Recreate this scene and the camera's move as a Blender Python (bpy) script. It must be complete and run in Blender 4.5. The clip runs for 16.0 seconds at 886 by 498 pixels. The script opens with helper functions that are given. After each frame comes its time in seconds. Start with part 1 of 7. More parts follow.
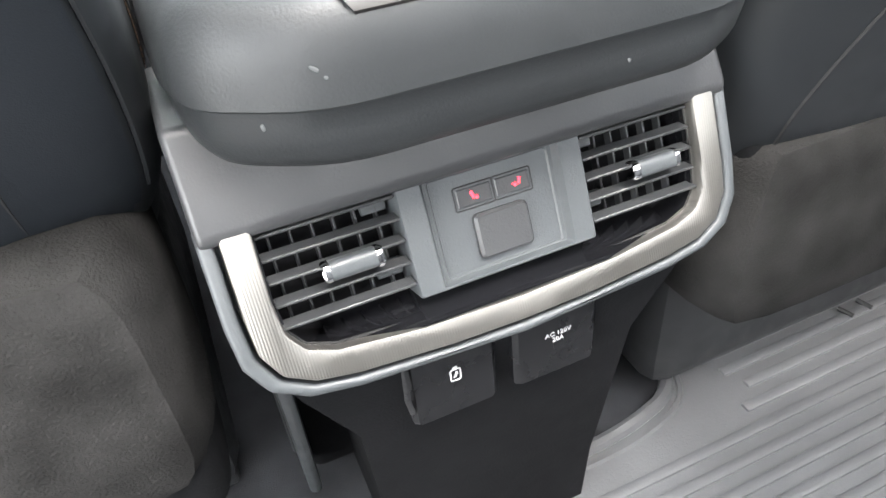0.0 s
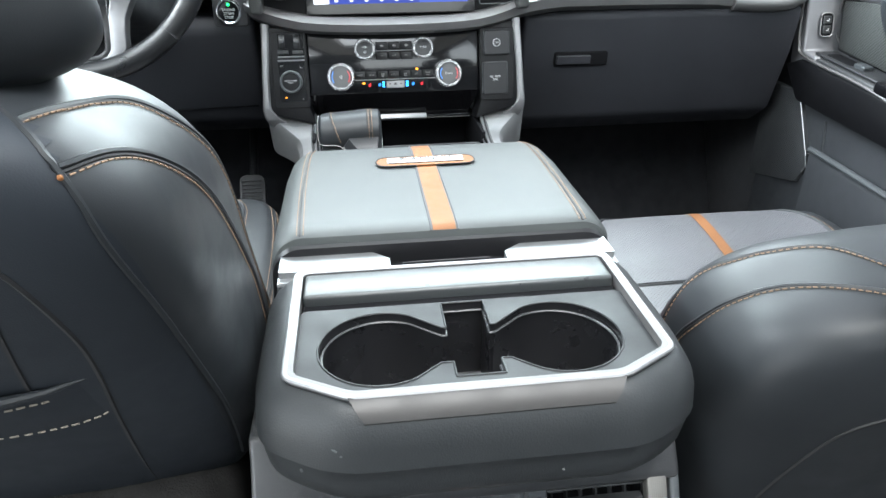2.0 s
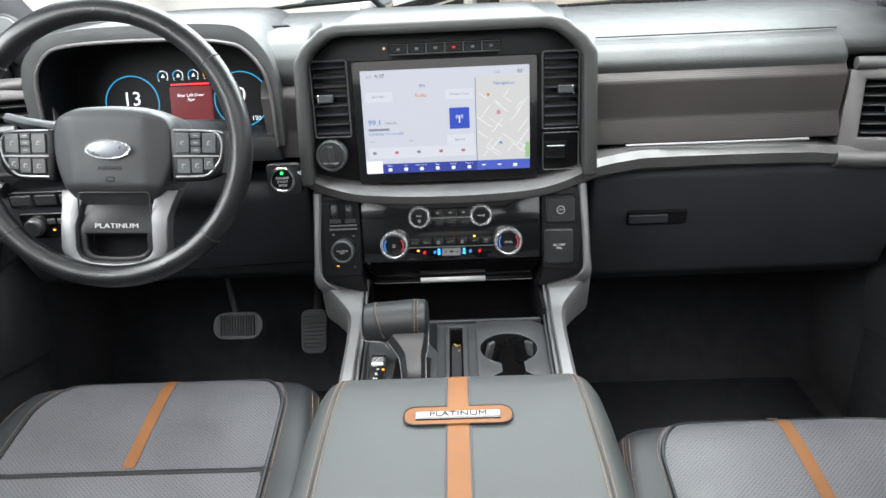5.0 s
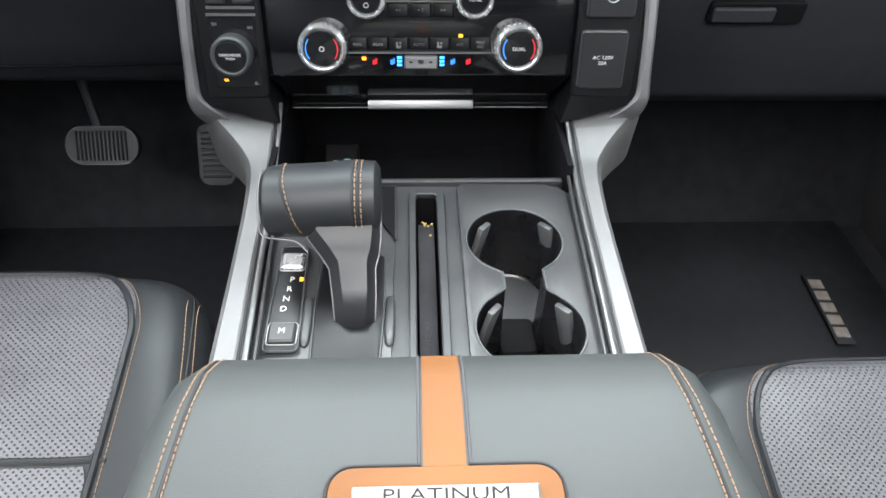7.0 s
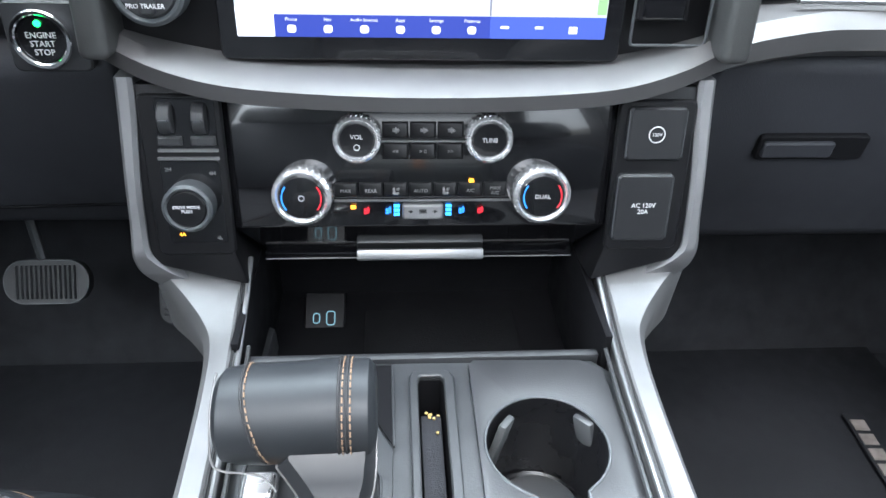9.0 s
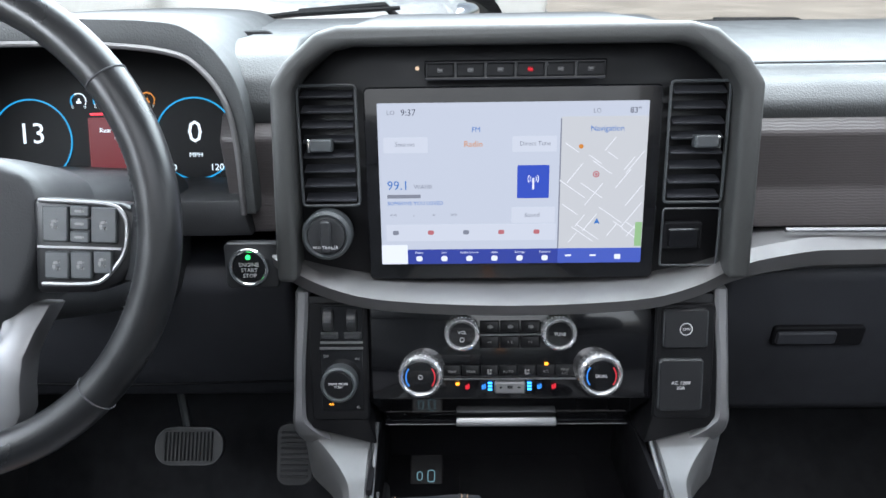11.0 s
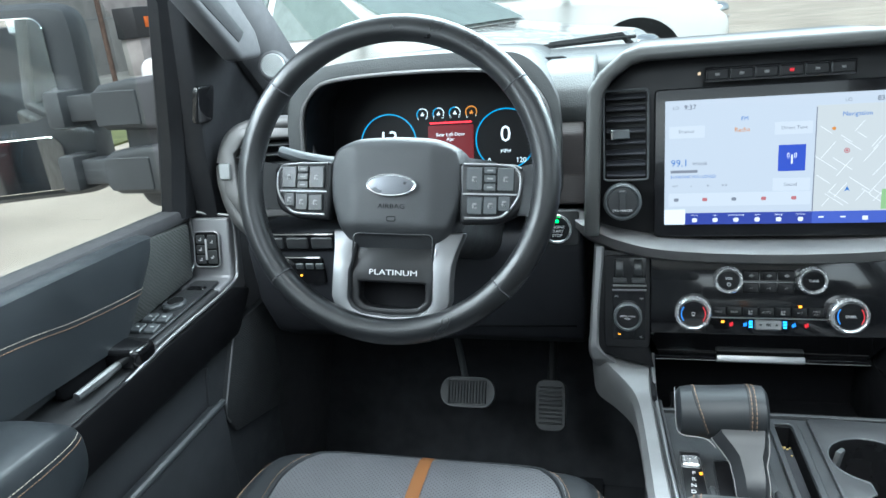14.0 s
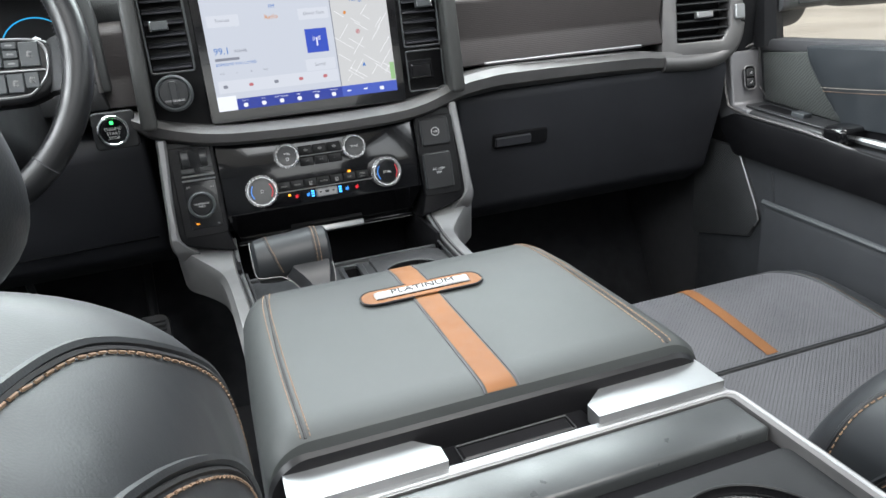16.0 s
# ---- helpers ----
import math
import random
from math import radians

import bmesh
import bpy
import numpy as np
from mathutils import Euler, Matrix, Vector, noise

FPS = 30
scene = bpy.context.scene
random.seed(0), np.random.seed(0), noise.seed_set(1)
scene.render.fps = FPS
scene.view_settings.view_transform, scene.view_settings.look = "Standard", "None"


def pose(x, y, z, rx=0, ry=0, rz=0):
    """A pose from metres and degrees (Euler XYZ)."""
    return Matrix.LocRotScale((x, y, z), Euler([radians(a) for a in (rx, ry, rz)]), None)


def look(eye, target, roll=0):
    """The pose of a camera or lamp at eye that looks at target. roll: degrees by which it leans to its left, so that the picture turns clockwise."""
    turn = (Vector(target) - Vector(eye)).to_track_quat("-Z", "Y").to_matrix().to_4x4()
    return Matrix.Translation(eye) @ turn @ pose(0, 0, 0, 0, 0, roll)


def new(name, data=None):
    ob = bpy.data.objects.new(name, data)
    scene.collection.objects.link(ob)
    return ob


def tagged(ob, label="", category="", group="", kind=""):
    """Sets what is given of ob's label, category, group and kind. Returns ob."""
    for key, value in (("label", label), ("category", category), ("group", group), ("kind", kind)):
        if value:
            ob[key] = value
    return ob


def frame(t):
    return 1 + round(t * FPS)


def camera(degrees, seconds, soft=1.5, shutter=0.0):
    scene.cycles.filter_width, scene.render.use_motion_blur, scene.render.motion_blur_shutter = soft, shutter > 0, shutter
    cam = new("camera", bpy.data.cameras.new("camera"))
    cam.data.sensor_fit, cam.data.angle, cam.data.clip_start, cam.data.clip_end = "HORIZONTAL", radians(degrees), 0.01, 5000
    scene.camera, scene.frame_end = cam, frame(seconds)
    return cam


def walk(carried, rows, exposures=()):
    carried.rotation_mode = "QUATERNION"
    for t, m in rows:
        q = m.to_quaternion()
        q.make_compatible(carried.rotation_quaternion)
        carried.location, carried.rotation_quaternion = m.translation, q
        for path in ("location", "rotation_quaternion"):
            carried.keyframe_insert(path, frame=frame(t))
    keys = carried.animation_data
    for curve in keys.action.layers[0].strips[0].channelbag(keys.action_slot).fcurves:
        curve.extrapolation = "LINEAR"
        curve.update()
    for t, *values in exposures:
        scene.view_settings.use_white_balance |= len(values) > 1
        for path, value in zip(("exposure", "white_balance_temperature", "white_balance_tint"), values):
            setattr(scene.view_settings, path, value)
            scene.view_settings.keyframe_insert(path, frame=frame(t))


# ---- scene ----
cam = camera(65.7, 16.0)
PATH = [
    (0, (-0.14, -1.094, 0.633), (0.41, 0.358, -0.626), -5.3),
    (0.3, (-0.132, -1.088, 0.64), (0.408, 0.394, -0.589), -3.7),
    (0.5, (-0.133, -1.09, 0.674), (0.388, 0.417, -0.534), -2.7),
    (0.7, (-0.148, -1.079, 0.725), (0.413, 0.418, -0.477), -0.5),
    (0.85, (-0.146, -1.098, 0.752), (0.332, 0.475, -0.389), -0.9),
    (1, (-0.154, -1.107, 0.775), (0.279, 0.499, -0.336), -0.7),
    (1.2, (-0.152, -1.121, 0.789), (0.198, 0.516, -0.305), -1.0),
    (1.5, (-0.111, -1.133, 0.796), (0.187, 0.554, -0.237), -0.3),
    (1.7, (-0.091, -1.149, 0.805), (0.171, 0.578, -0.170), -0.4),
    (2, (-0.064, -1.171, 0.821), (0.151, 0.604, -0.076), -0.5),
    (2.5, (-0.027, -1.211, 0.874), (0.089, 0.629, 0.1), -1.7),
    (3, (0.012, -1.227, 0.935), (0.047, 0.648, 0.24), -2.4),
    (3.2, (0.017, -1.215, 0.951), (0.007, 0.667, 0.277), -2.7),
    (5.3, (0.013, -0.947, 0.996), (-0.039, 0.853, 0.127), -2.8),
    (5.5, (0.008, -0.902, 0.99), (-0.027, 0.865, 0.055), -2.6),
    (6, (-0.004, -0.779, 0.953), (0.019, 0.898, -0.137), -1.4),
    (6.5, (-0.017, -0.656, 0.904), (0.053, 0.912, -0.337), 0.2),
    (7, (-0.007, -0.589, 0.859), (0.073, 0.882, -0.494), 1.5),
    (7.5, (-0.005, -0.537, 0.827), (0.082, 0.884, -0.577), 2.5),
    (8, (-0.013, -0.486, 0.807), (0.084, 0.959, -0.572), 2.7),
    (8.5, (-0.014, -0.443, 0.804), (0.109, 1.073, -0.494), 2.7),
    (9, (-0.021, -0.439, 0.835), (0.114, 1.184, -0.326), 2.1),
    (9.2, (-0.02, -0.437, 0.849), (0.1, 1.225, -0.258), 1.5),
    (11.3, (-0.067, -0.639, 0.941), (-0.172, 1.237, 0.256), -1.4),
    (11.5, (-0.075, -0.665, 0.942), (-0.243, 1.212, 0.273), -1.8),
    (12, (-0.121, -0.704, 0.929), (-0.413, 1.169, 0.291), -2.4),
    (12.5, (-0.181, -0.736, 0.928), (-0.578, 1.119, 0.296), -2.7),
    (13, (-0.198, -0.772, 0.931), (-0.707, 1.059, 0.307), -3.6),
    (13.5, (-0.202, -0.81, 0.929), (-0.75, 1.013, 0.315), -4.3),
    (14, (-0.186, -0.868, 0.937), (-0.684, 0.974, 0.34), -4.8),
    (14.5, (-0.165, -0.926, 0.928), (-0.504, 0.952, 0.329), -4.8),
    (15, (-0.154, -0.969, 0.883), (-0.243, 0.935, 0.278), -4.7),
    (15.5, (-0.126, -1.017, 0.846), (0.128, 0.862, 0.212), -4.4),
    (16, (-0.143, -0.972, 0.804), (0.425, 0.815, 0.109), -4.9),
]
walk(cam, [(t, look(eye, target, roll)) for t, eye, target, roll in PATH],
     exposures=[(0, 2.48, 6500, 10), (0.7, 2.43, 6200, 7), (0.95, 2.36, 6150, 8), (1.1, 2.0, 6100, 8), (1.3, 1.6, 6100, 8), (1.6, 1.38, 6100, 8), (2.0, 1.27, 6100, 6), (2.5, 0.95, 6350, 8), (3.2, 0.75, 6500, 10), (5.3, 0.65, 6500, 10), (6.0, 0.75, 6450, 10), (6.6, 0.92, 6400, 9), (7.5, 1.05, 6350, 9), (9, 1.4, 5900, 9),
                (11.3, 0.5, 6050, 11), (12.4, 0.5, 6050, 11), (13.0, 0.65, 5750, 0), (13.5, 0.75, 5700, 0), (14.5, 0.65, 5750, 0), (15.0, 0.5, 6000, 2), (15.3, 0.55, 6400, 8), (16, 0.6, 6400, 9)])

# ---- daylight: bright overcast sky ----
world = bpy.data.worlds.new("overcast_sky")
scene.world = world
world.use_nodes = True
wn = world.node_tree.nodes
sky = wn.new("ShaderNodeTexSky")
sky.sky_type = 'NISHITA'
sky.sun_disc = False
sky.sun_elevation = radians(58)
sky.sun_rotation = radians(200)
sky.dust_density = 6.0
sky.air_density = 1.5
soft_sky = wn.new("ShaderNodeHueSaturation")
soft_sky.inputs["Saturation"].default_value = 0.35
world.node_tree.links.new(sky.outputs[0], soft_sky.inputs["Color"])
world.node_tree.links.new(soft_sky.outputs[0], wn["Background"].inputs["Color"])
wn["Background"].inputs["Strength"].default_value = 0.15
sun_data = bpy.data.lights.new("sun", 'SUN')
sun_data.energy = 1.6
sun_data.angle = radians(25)
sun_data.color = (1.0, 0.97, 0.93)
sun_ob = new("sun", sun_data)
sun_ob.matrix_world = look((2, -4, 9), (0, 0, 0))


def sky_pane(name, at, way, w, h, watts):
    """The sky's light through one window opening."""
    d = bpy.data.lights.new(name, 'AREA')
    d.shape, d.size, d.size_y, d.energy = 'RECTANGLE', w, h, watts
    d.color = (0.94, 0.98, 1.0)
    ob = new(name, d)
    ob.matrix_world = look(at, Vector(at) + Vector(way))


SKY = 4.0  # radiance of the clouds
# the roof lamp fills an unseen opening, added for light from above
for nm, at, way, w_, h_ in (("roof_opening_light", (0, -0.92, 1.235), (0, 0, -1), 0.84, 0.84), ("windscreen_light", (0, 0.16, 1.115), (0, -0.5, -0.85), 1.30, 0.40),
                            ("left_window_light", (-0.85, -0.5, 1.09), (1, 0, -0.15), 0.75, 0.18), ("right_window_light", (0.85, -0.5, 1.09), (-1, 0, -0.15), 0.75, 0.18),
                            ("open_door_light", (-0.90, -1.42, 0.66), (1, 0.1, 0), 0.66, 0.95), ("rear_window_light", (0.86, -1.42, 0.96), (-1, 0.1, 0), 0.75, 0.42), ("back_window_light", (0, -1.94, 0.95), (0, 1, 0), 1.3, 0.30)):
    sky_pane(nm, at, way, w_, h_, SKY * math.pi * w_ * h_ * {"windscreen_light": 3.0, "roof_opening_light": 0.39, "open_door_light": 0.6, "left_window_light": 4.2, "right_window_light": 0.8, "back_window_light": 0.2}.get(nm, 0.28))


# ---- materials ----
def mat(name, col, rough=0.5, metal=0.0, bump=0.0, scale=200.0, kind="noise", var=0.15, vscale=9.0, coat=0.0, spec=0.5, rvar=0.08):
    """A surface with colour and gloss variation at two scales and a fine relief."""
    m = bpy.data.materials.new(name)
    m.use_nodes = True
    n, l = m.node_tree.nodes, m.node_tree.links
    b = n["Principled BSDF"]
    co = n.new("ShaderNodeTexCoord")
    big = n.new("ShaderNodeTexNoise")
    big.inputs["Scale"].default_value = vscale
    big.inputs["Detail"].default_value = 5
    l.new(co.outputs["Object"], big.inputs["Vector"])
    ramp = n.new("ShaderNodeMapRange")
    ramp.inputs["From Min"].default_value, ramp.inputs["From Max"].default_value = 0.3, 0.7
    ramp.inputs["To Min"].default_value, ramp.inputs["To Max"].default_value = 1 - var, 1 + var
    l.new(big.outputs["Fac"], ramp.inputs["Value"])
    mul = n.new("ShaderNodeVectorMath")
    mul.operation = 'SCALE'
    mul.inputs[0].default_value = col
    l.new(ramp.outputs[0], mul.inputs["Scale"])
    l.new(mul.outputs[0], b.inputs["Base Color"])
    rr_ = n.new("ShaderNodeMapRange")
    rr_.inputs["From Min"].default_value, rr_.inputs["From Max"].default_value = 0.3, 0.7
    rr_.inputs["To Min"].default_value, rr_.inputs["To Max"].default_value = max(0.02, rough - rvar), min(1, rough + rvar)
    mid = n.new("ShaderNodeTexNoise")
    mid.inputs["Scale"].default_value = vscale * 4
    mid.inputs["Detail"].default_value = 6
    l.new(co.outputs["Object"], mid.inputs["Vector"])
    l.new(mid.outputs["Fac"], rr_.inputs["Value"])
    l.new(rr_.outputs[0], b.inputs["Roughness"])
    b.inputs["Metallic"].default_value = metal
    b.inputs["Coat Weight"].default_value = coat
    b.inputs["Specular IOR Level"].default_value = spec
    if bump:
        if kind == "leather":
            t = n.new("ShaderNodeTexVoronoi")
            t.feature = 'SMOOTH_F1'
            out = "Distance"
        else:
            t = n.new("ShaderNodeTexNoise")
            t.inputs["Detail"].default_value = 4
            out = "Fac"
        t.inputs["Scale"].default_value = scale
        l.new(co.outputs["Object"], t.inputs["Vector"])
        bp = n.new("ShaderNodeBump")
        bp.inputs["Strength"].default_value = bump
        bp.inputs["Distance"].default_value = 0.001
        l.new(t.outputs[out], bp.inputs["Height"])
        l.new(bp.outputs[0], b.inputs["Normal"])
    return m


def glow(name, col, strength=1.0):
    m = bpy.data.materials.new(name)
    m.use_nodes = True
    b = m.node_tree.nodes["Principled BSDF"]
    b.inputs["Base Color"].default_value = (0.01, 0.01, 0.01, 1)
    b.inputs["Roughness"].default_value = 0.35
    b.inputs["Specular IOR Level"].default_value = 0.15
    b.inputs["Emission Color"].default_value = (*col, 1)
    b.inputs["Emission Strength"].default_value = strength
    return m


def dots(m, spacing=0.0042, radius=0.22, dark=0.35):
    """Punches rows of small perforations into a leather."""
    n, l = m.node_tree.nodes, m.node_tree.links
    b = n["Principled BSDF"]
    co = n.new("ShaderNodeTexCoord")
    sep = n.new("ShaderNodeSeparateXYZ")
    l.new(co.outputs["Object"], sep.inputs[0])
    add = n.new("ShaderNodeMath")
    add.operation = 'ADD'
    l.new(sep.outputs["Y"], add.inputs[0])
    l.new(sep.outputs["Z"], add.inputs[1])
    com = n.new("ShaderNodeCombineXYZ")
    plus = n.new("ShaderNodeMath")
    plus.operation = 'ADD'
    l.new(sep.outputs["X"], plus.inputs[0])
    l.new(add.outputs[0], plus.inputs[1])
    minus = n.new("ShaderNodeMath")
    minus.operation = 'SUBTRACT'
    l.new(sep.outputs["X"], minus.inputs[0])
    l.new(add.outputs[0], minus.inputs[1])
    l.new(plus.outputs[0], com.inputs["X"])
    l.new(minus.outputs[0], com.inputs["Y"])
    sc = n.new("ShaderNodeVectorMath")
    sc.operation = 'SCALE'
    sc.inputs["Scale"].default_value = 1 / (spacing * 1.414)
    l.new(com.outputs[0], sc.inputs[0])
    fr = n.new("ShaderNodeVectorMath")
    fr.operation = 'FRACTION'
    l.new(sc.outputs[0], fr.inputs[0])
    ds = n.new("ShaderNodeVectorMath")
    ds.operation = 'DISTANCE'
    ds.inputs[1].default_value = (0.5, 0.5, 0)
    l.new(fr.outputs[0], ds.inputs[0])
    step = n.new("ShaderNodeMapRange")
    step.inputs["From Min"].default_value, step.inputs["From Max"].default_value = radius - 0.06, radius + 0.04
    l.new(ds.outputs["Value"], step.inputs["Value"])
    bp = n.new("ShaderNodeBump")
    bp.inputs["Strength"].default_value = 0.9
    bp.inputs["Distance"].default_value = 0.001
    l.new(step.outputs[0], bp.inputs["Height"])
    l.new(bp.outputs[0], b.inputs["Normal"])
    old = b.inputs["Base Color"].links[0].from_socket
    hole = n.new("ShaderNodeMapRange")
    hole.inputs["To Min"].default_value, hole.inputs["To Max"].default_value = dark, 1.0
    l.new(step.outputs[0], hole.inputs["Value"])
    mx = n.new("ShaderNodeVectorMath")
    mx.operation = 'SCALE'
    l.new(old, mx.inputs[0])
    l.new(hole.outputs[0], mx.inputs["Scale"])
    l.new(mx.outputs[0], b.inputs["Base Color"])
    return m


def lines(m, axis="X", scale=60.0, strength=0.6, distortion=0.0, colour=0.0):
    """Adds fine parallel ridges to a material."""
    n, l = m.node_tree.nodes, m.node_tree.links
    b = n["Principled BSDF"]
    co = n.new("ShaderNodeTexCoord")
    w = n.new("ShaderNodeTexWave")
    w.wave_type = 'BANDS'
    w.bands_direction = axis
    w.inputs["Scale"].default_value = scale
    w.inputs["Distortion"].default_value = distortion
    w.inputs["Detail"].default_value = 3 if distortion else 0
    l.new(co.outputs["Object"], w.inputs["Vector"])
    bp = n.new("ShaderNodeBump")
    bp.inputs["Strength"].default_value = strength
    bp.inputs["Distance"].default_value = 0.001
    l.new(w.outputs["Fac"], bp.inputs["Height"])
    l.new(bp.outputs[0], b.inputs["Normal"])
    if colour:
        old = b.inputs["Base Color"].links[0].from_socket
        r = n.new("ShaderNodeMapRange")
        r.inputs["To Min"].default_value, r.inputs["To Max"].default_value = 1 - colour, 1 + colour
        l.new(w.outputs["Fac"], r.inputs["Value"])
        mx = n.new("ShaderNodeVectorMath")
        mx.operation = 'SCALE'
        l.new(old, mx.inputs[0])
        l.new(r.outputs[0], mx.inputs["Scale"])
        l.new(mx.outputs[0], b.inputs["Base Color"])
    return m


LEATHER = mat("black_leather", (0.0165, 0.0183, 0.0205), 0.44, bump=0.05, scale=1700, kind="leather", var=0.14, spec=0.32, rvar=0.06)
LID_LEATHER = mat("console_leather", (0.037, 0.041, 0.041), 0.5, bump=0.08, scale=1700, kind="leather", var=0.06, rvar=0.015, spec=0.33)
PERF = dots(mat("perforated_leather", (0.079, 0.079, 0.086), 0.43, bump=0.2, scale=900, kind="leather", var=0.14, spec=0.6), dark=0.15)
TAN = mat("tan_leather", (0.152, 0.063, 0.0205), 0.6, bump=0.12, scale=1500, kind="leather", var=0.14, vscale=20, spec=0.25)
PALE_THREAD = mat("pale_thread", (0.16, 0.14, 0.115), 0.8, var=0.2)
THREAD = mat("tan_thread", (0.21, 0.135, 0.085), 0.8, var=0.25)
BLACK_THREAD = mat("black_thread", (0.010, 0.010, 0.011), 0.7)
DARK_THREAD = mat("dark_thread", (0.05, 0.05, 0.055), 0.8)
PLASTIC = mat("black_soft_plastic", (0.024, 0.025, 0.027), 0.5, bump=0.25, scale=700, var=0.1)
GREY_PLASTIC = mat("grey_plastic", (0.055, 0.06, 0.064), 0.42, bump=0.2, scale=700, var=0.08)
PAD = mat("dash_pad", (0.050, 0.053, 0.054), 0.55, bump=0.4, scale=600, kind="leather", var=0.08)
GLOSS = mat("piano_black", (0.006, 0.006, 0.007), 0.12, var=0.1, coat=0.6, rvar=0.04)
# near-black; in recesses, gaps and slots it puts the shade into the colour
DARK = mat("black_and_shade", (0.006, 0.006, 0.007), 0.7, var=0.1, spec=0.1)
SILVER = mat("satin_silver", (0.33, 0.33, 0.335), 0.52, metal=0.9, var=0.05, bump=0.05, scale=900)
RAIL_SILVER = mat("rail_silver", (0.23, 0.23, 0.233), 0.6, metal=0.85, var=0.05, bump=0.05, scale=900)
BRIGHT = mat("bright_silver", (0.31, 0.315, 0.32), 0.42, metal=0.9, var=0.04)
TRIM = mat("dark_satin_trim", (0.175, 0.171, 0.171), 0.57, metal=0.85, var=0.06, bump=0.06, scale=900)
DOOR_GREY = mat("door_grey", (0.18, 0.18, 0.19), 0.42, metal=0.3, var=0.06, bump=0.1, scale=700)
NECK = mat("dark_metal_gloss", (0.017, 0.018, 0.020), 0.40, metal=0.0, spec=0.35, var=0.08)
SATIN_BLACK = mat("satin_black", (0.035, 0.036, 0.038), 0.38, bump=0.15, scale=700, var=0.1)
RING_CHROME = mat("satin_chrome", (0.80, 0.80, 0.81), 0.22, metal=0.75, var=0.05)
RIBBED = lines(mat("ribbed_silver", (0.235, 0.225, 0.21), 0.42, metal=0.85, var=0.05), "X", 200, 0.18)
LIP_GREY = mat("lip_grey", (0.040, 0.038, 0.037), 0.5, metal=0.45, var=0.06, bump=0.05, scale=900)
CHROME = mat("chrome", (0.85, 0.85, 0.86), 0.07, metal=1.0, var=0.03, rvar=0.03)
WOOD = lines(mat("dark_textured_fascia", (0.042, 0.036, 0.036), 0.5, var=0.10), "Z", 110, 0.16, 4.0, 0.07)
# the black leather again, lightened for daylight the lamps don't bring to the doors
DOOR_LEATHER = mat("lit_door_leather", (0.026, 0.030, 0.034), 0.42, bump=0.06, scale=1700, kind="leather", var=0.14)
DOOR_PLASTIC = mat("door_plastic", (0.034, 0.036, 0.040), 0.5, bump=0.25, scale=700, var=0.1)
CARPET = mat("black_carpet", (0.022, 0.023, 0.027), 0.95, bump=1.0, scale=900, var=0.3, vscale=30)
# rear mat's rubber, lightened in colour for the open door's daylight
MAT_RUBBER = mat("lit_rubber_mat", (0.095, 0.096, 0.10), 0.45, bump=0.3, scale=400, var=0.12)
FELT = mat("grey_brown_felt", (0.020, 0.0195, 0.019), 0.95, bump=1.0, scale=500, var=0.45, vscale=22, spec=0.1)
HEADLINER = mat("headliner", (0.42, 0.41, 0.39), 0.95, bump=0.4, scale=700, var=0.05)
SHELL = mat("cab_trim", (0.05, 0.05, 0.054), 0.7, bump=0.3, scale=600, var=0.08)
WHITE_PAINT = mat("white_car_paint", (0.72, 0.72, 0.72), 0.25, var=0.02, coat=0.8, vscale=2)
TYRE = mat("tyre_rubber", (0.02, 0.02, 0.02), 0.8, bump=0.5, scale=100)
ASPHALT = mat("pale_concrete_lot", (0.36, 0.31, 0.265), 0.9, bump=0.6, scale=60, var=0.2, vscale=0.6)
GRASS = mat("grass", (0.12, 0.13, 0.05), 0.9, bump=0.8, scale=80, var=0.35, vscale=4)
BRICK_WALL = mat("weathered_wall", (0.30, 0.28, 0.27), 0.9, bump=0.5, scale=40, var=0.2, vscale=1.5)
AMBER = glow("amber_lamp", (1.0, 0.35, 0.02), 2.0)
RED = glow("red_lamp", (1.0, 0.03, 0.05), 1.6)
BLUE = glow("blue_lamp", (0.05, 0.35, 1.0), 2.2)
GREEN = glow("green_lamp", (0.05, 0.9, 0.15), 2.0)
DIM_RED = glow("dim_red_lamp", (1.0, 0.03, 0.05), 0.55)
DIM_BLUE = glow("dim_blue_lamp", (0.05, 0.30, 1.0), 0.8)
CONSOLE_BODY = mat("console_body", (0.006, 0.0062, 0.007), 0.8, bump=0.4, scale=500, var=0.2, spec=0.12)
STACK_GREY = mat("stack_grey", (0.048, 0.049, 0.048), 0.5, bump=0.2, scale=700, var=0.08)
SOFT_BLACK = mat("soft_black_dash", (0.027, 0.028, 0.033), 0.6, bump=0.25, scale=700, var=0.12, spec=0.25)
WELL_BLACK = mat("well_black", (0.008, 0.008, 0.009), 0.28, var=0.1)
PILLAR = mat("pillar_trim", (0.016, 0.0165, 0.019), 0.65, bump=0.3, scale=600, var=0.1, spec=0.3)
REAR_VINYL = mat("rear_vinyl", (0.017, 0.020, 0.0245), 0.5, bump=0.08, scale=1400, kind="leather", var=0.12, spec=0.25)
STACK_BLACK = mat("stack_black", (0.007, 0.007, 0.008), 0.38, var=0.1, spec=0.3)
RIM_LEATHER = mat("rim_leather", (0.010, 0.0105, 0.0115), 0.33, bump=0.06, scale=1500, kind="leather", var=0.15, rvar=0.06)
PRINT = mat("white_print", (0.6, 0.6, 0.6), 0.6, var=0.02)
DIM_PRINT = mat("grey_print", (0.22, 0.22, 0.22), 0.6, var=0.02)

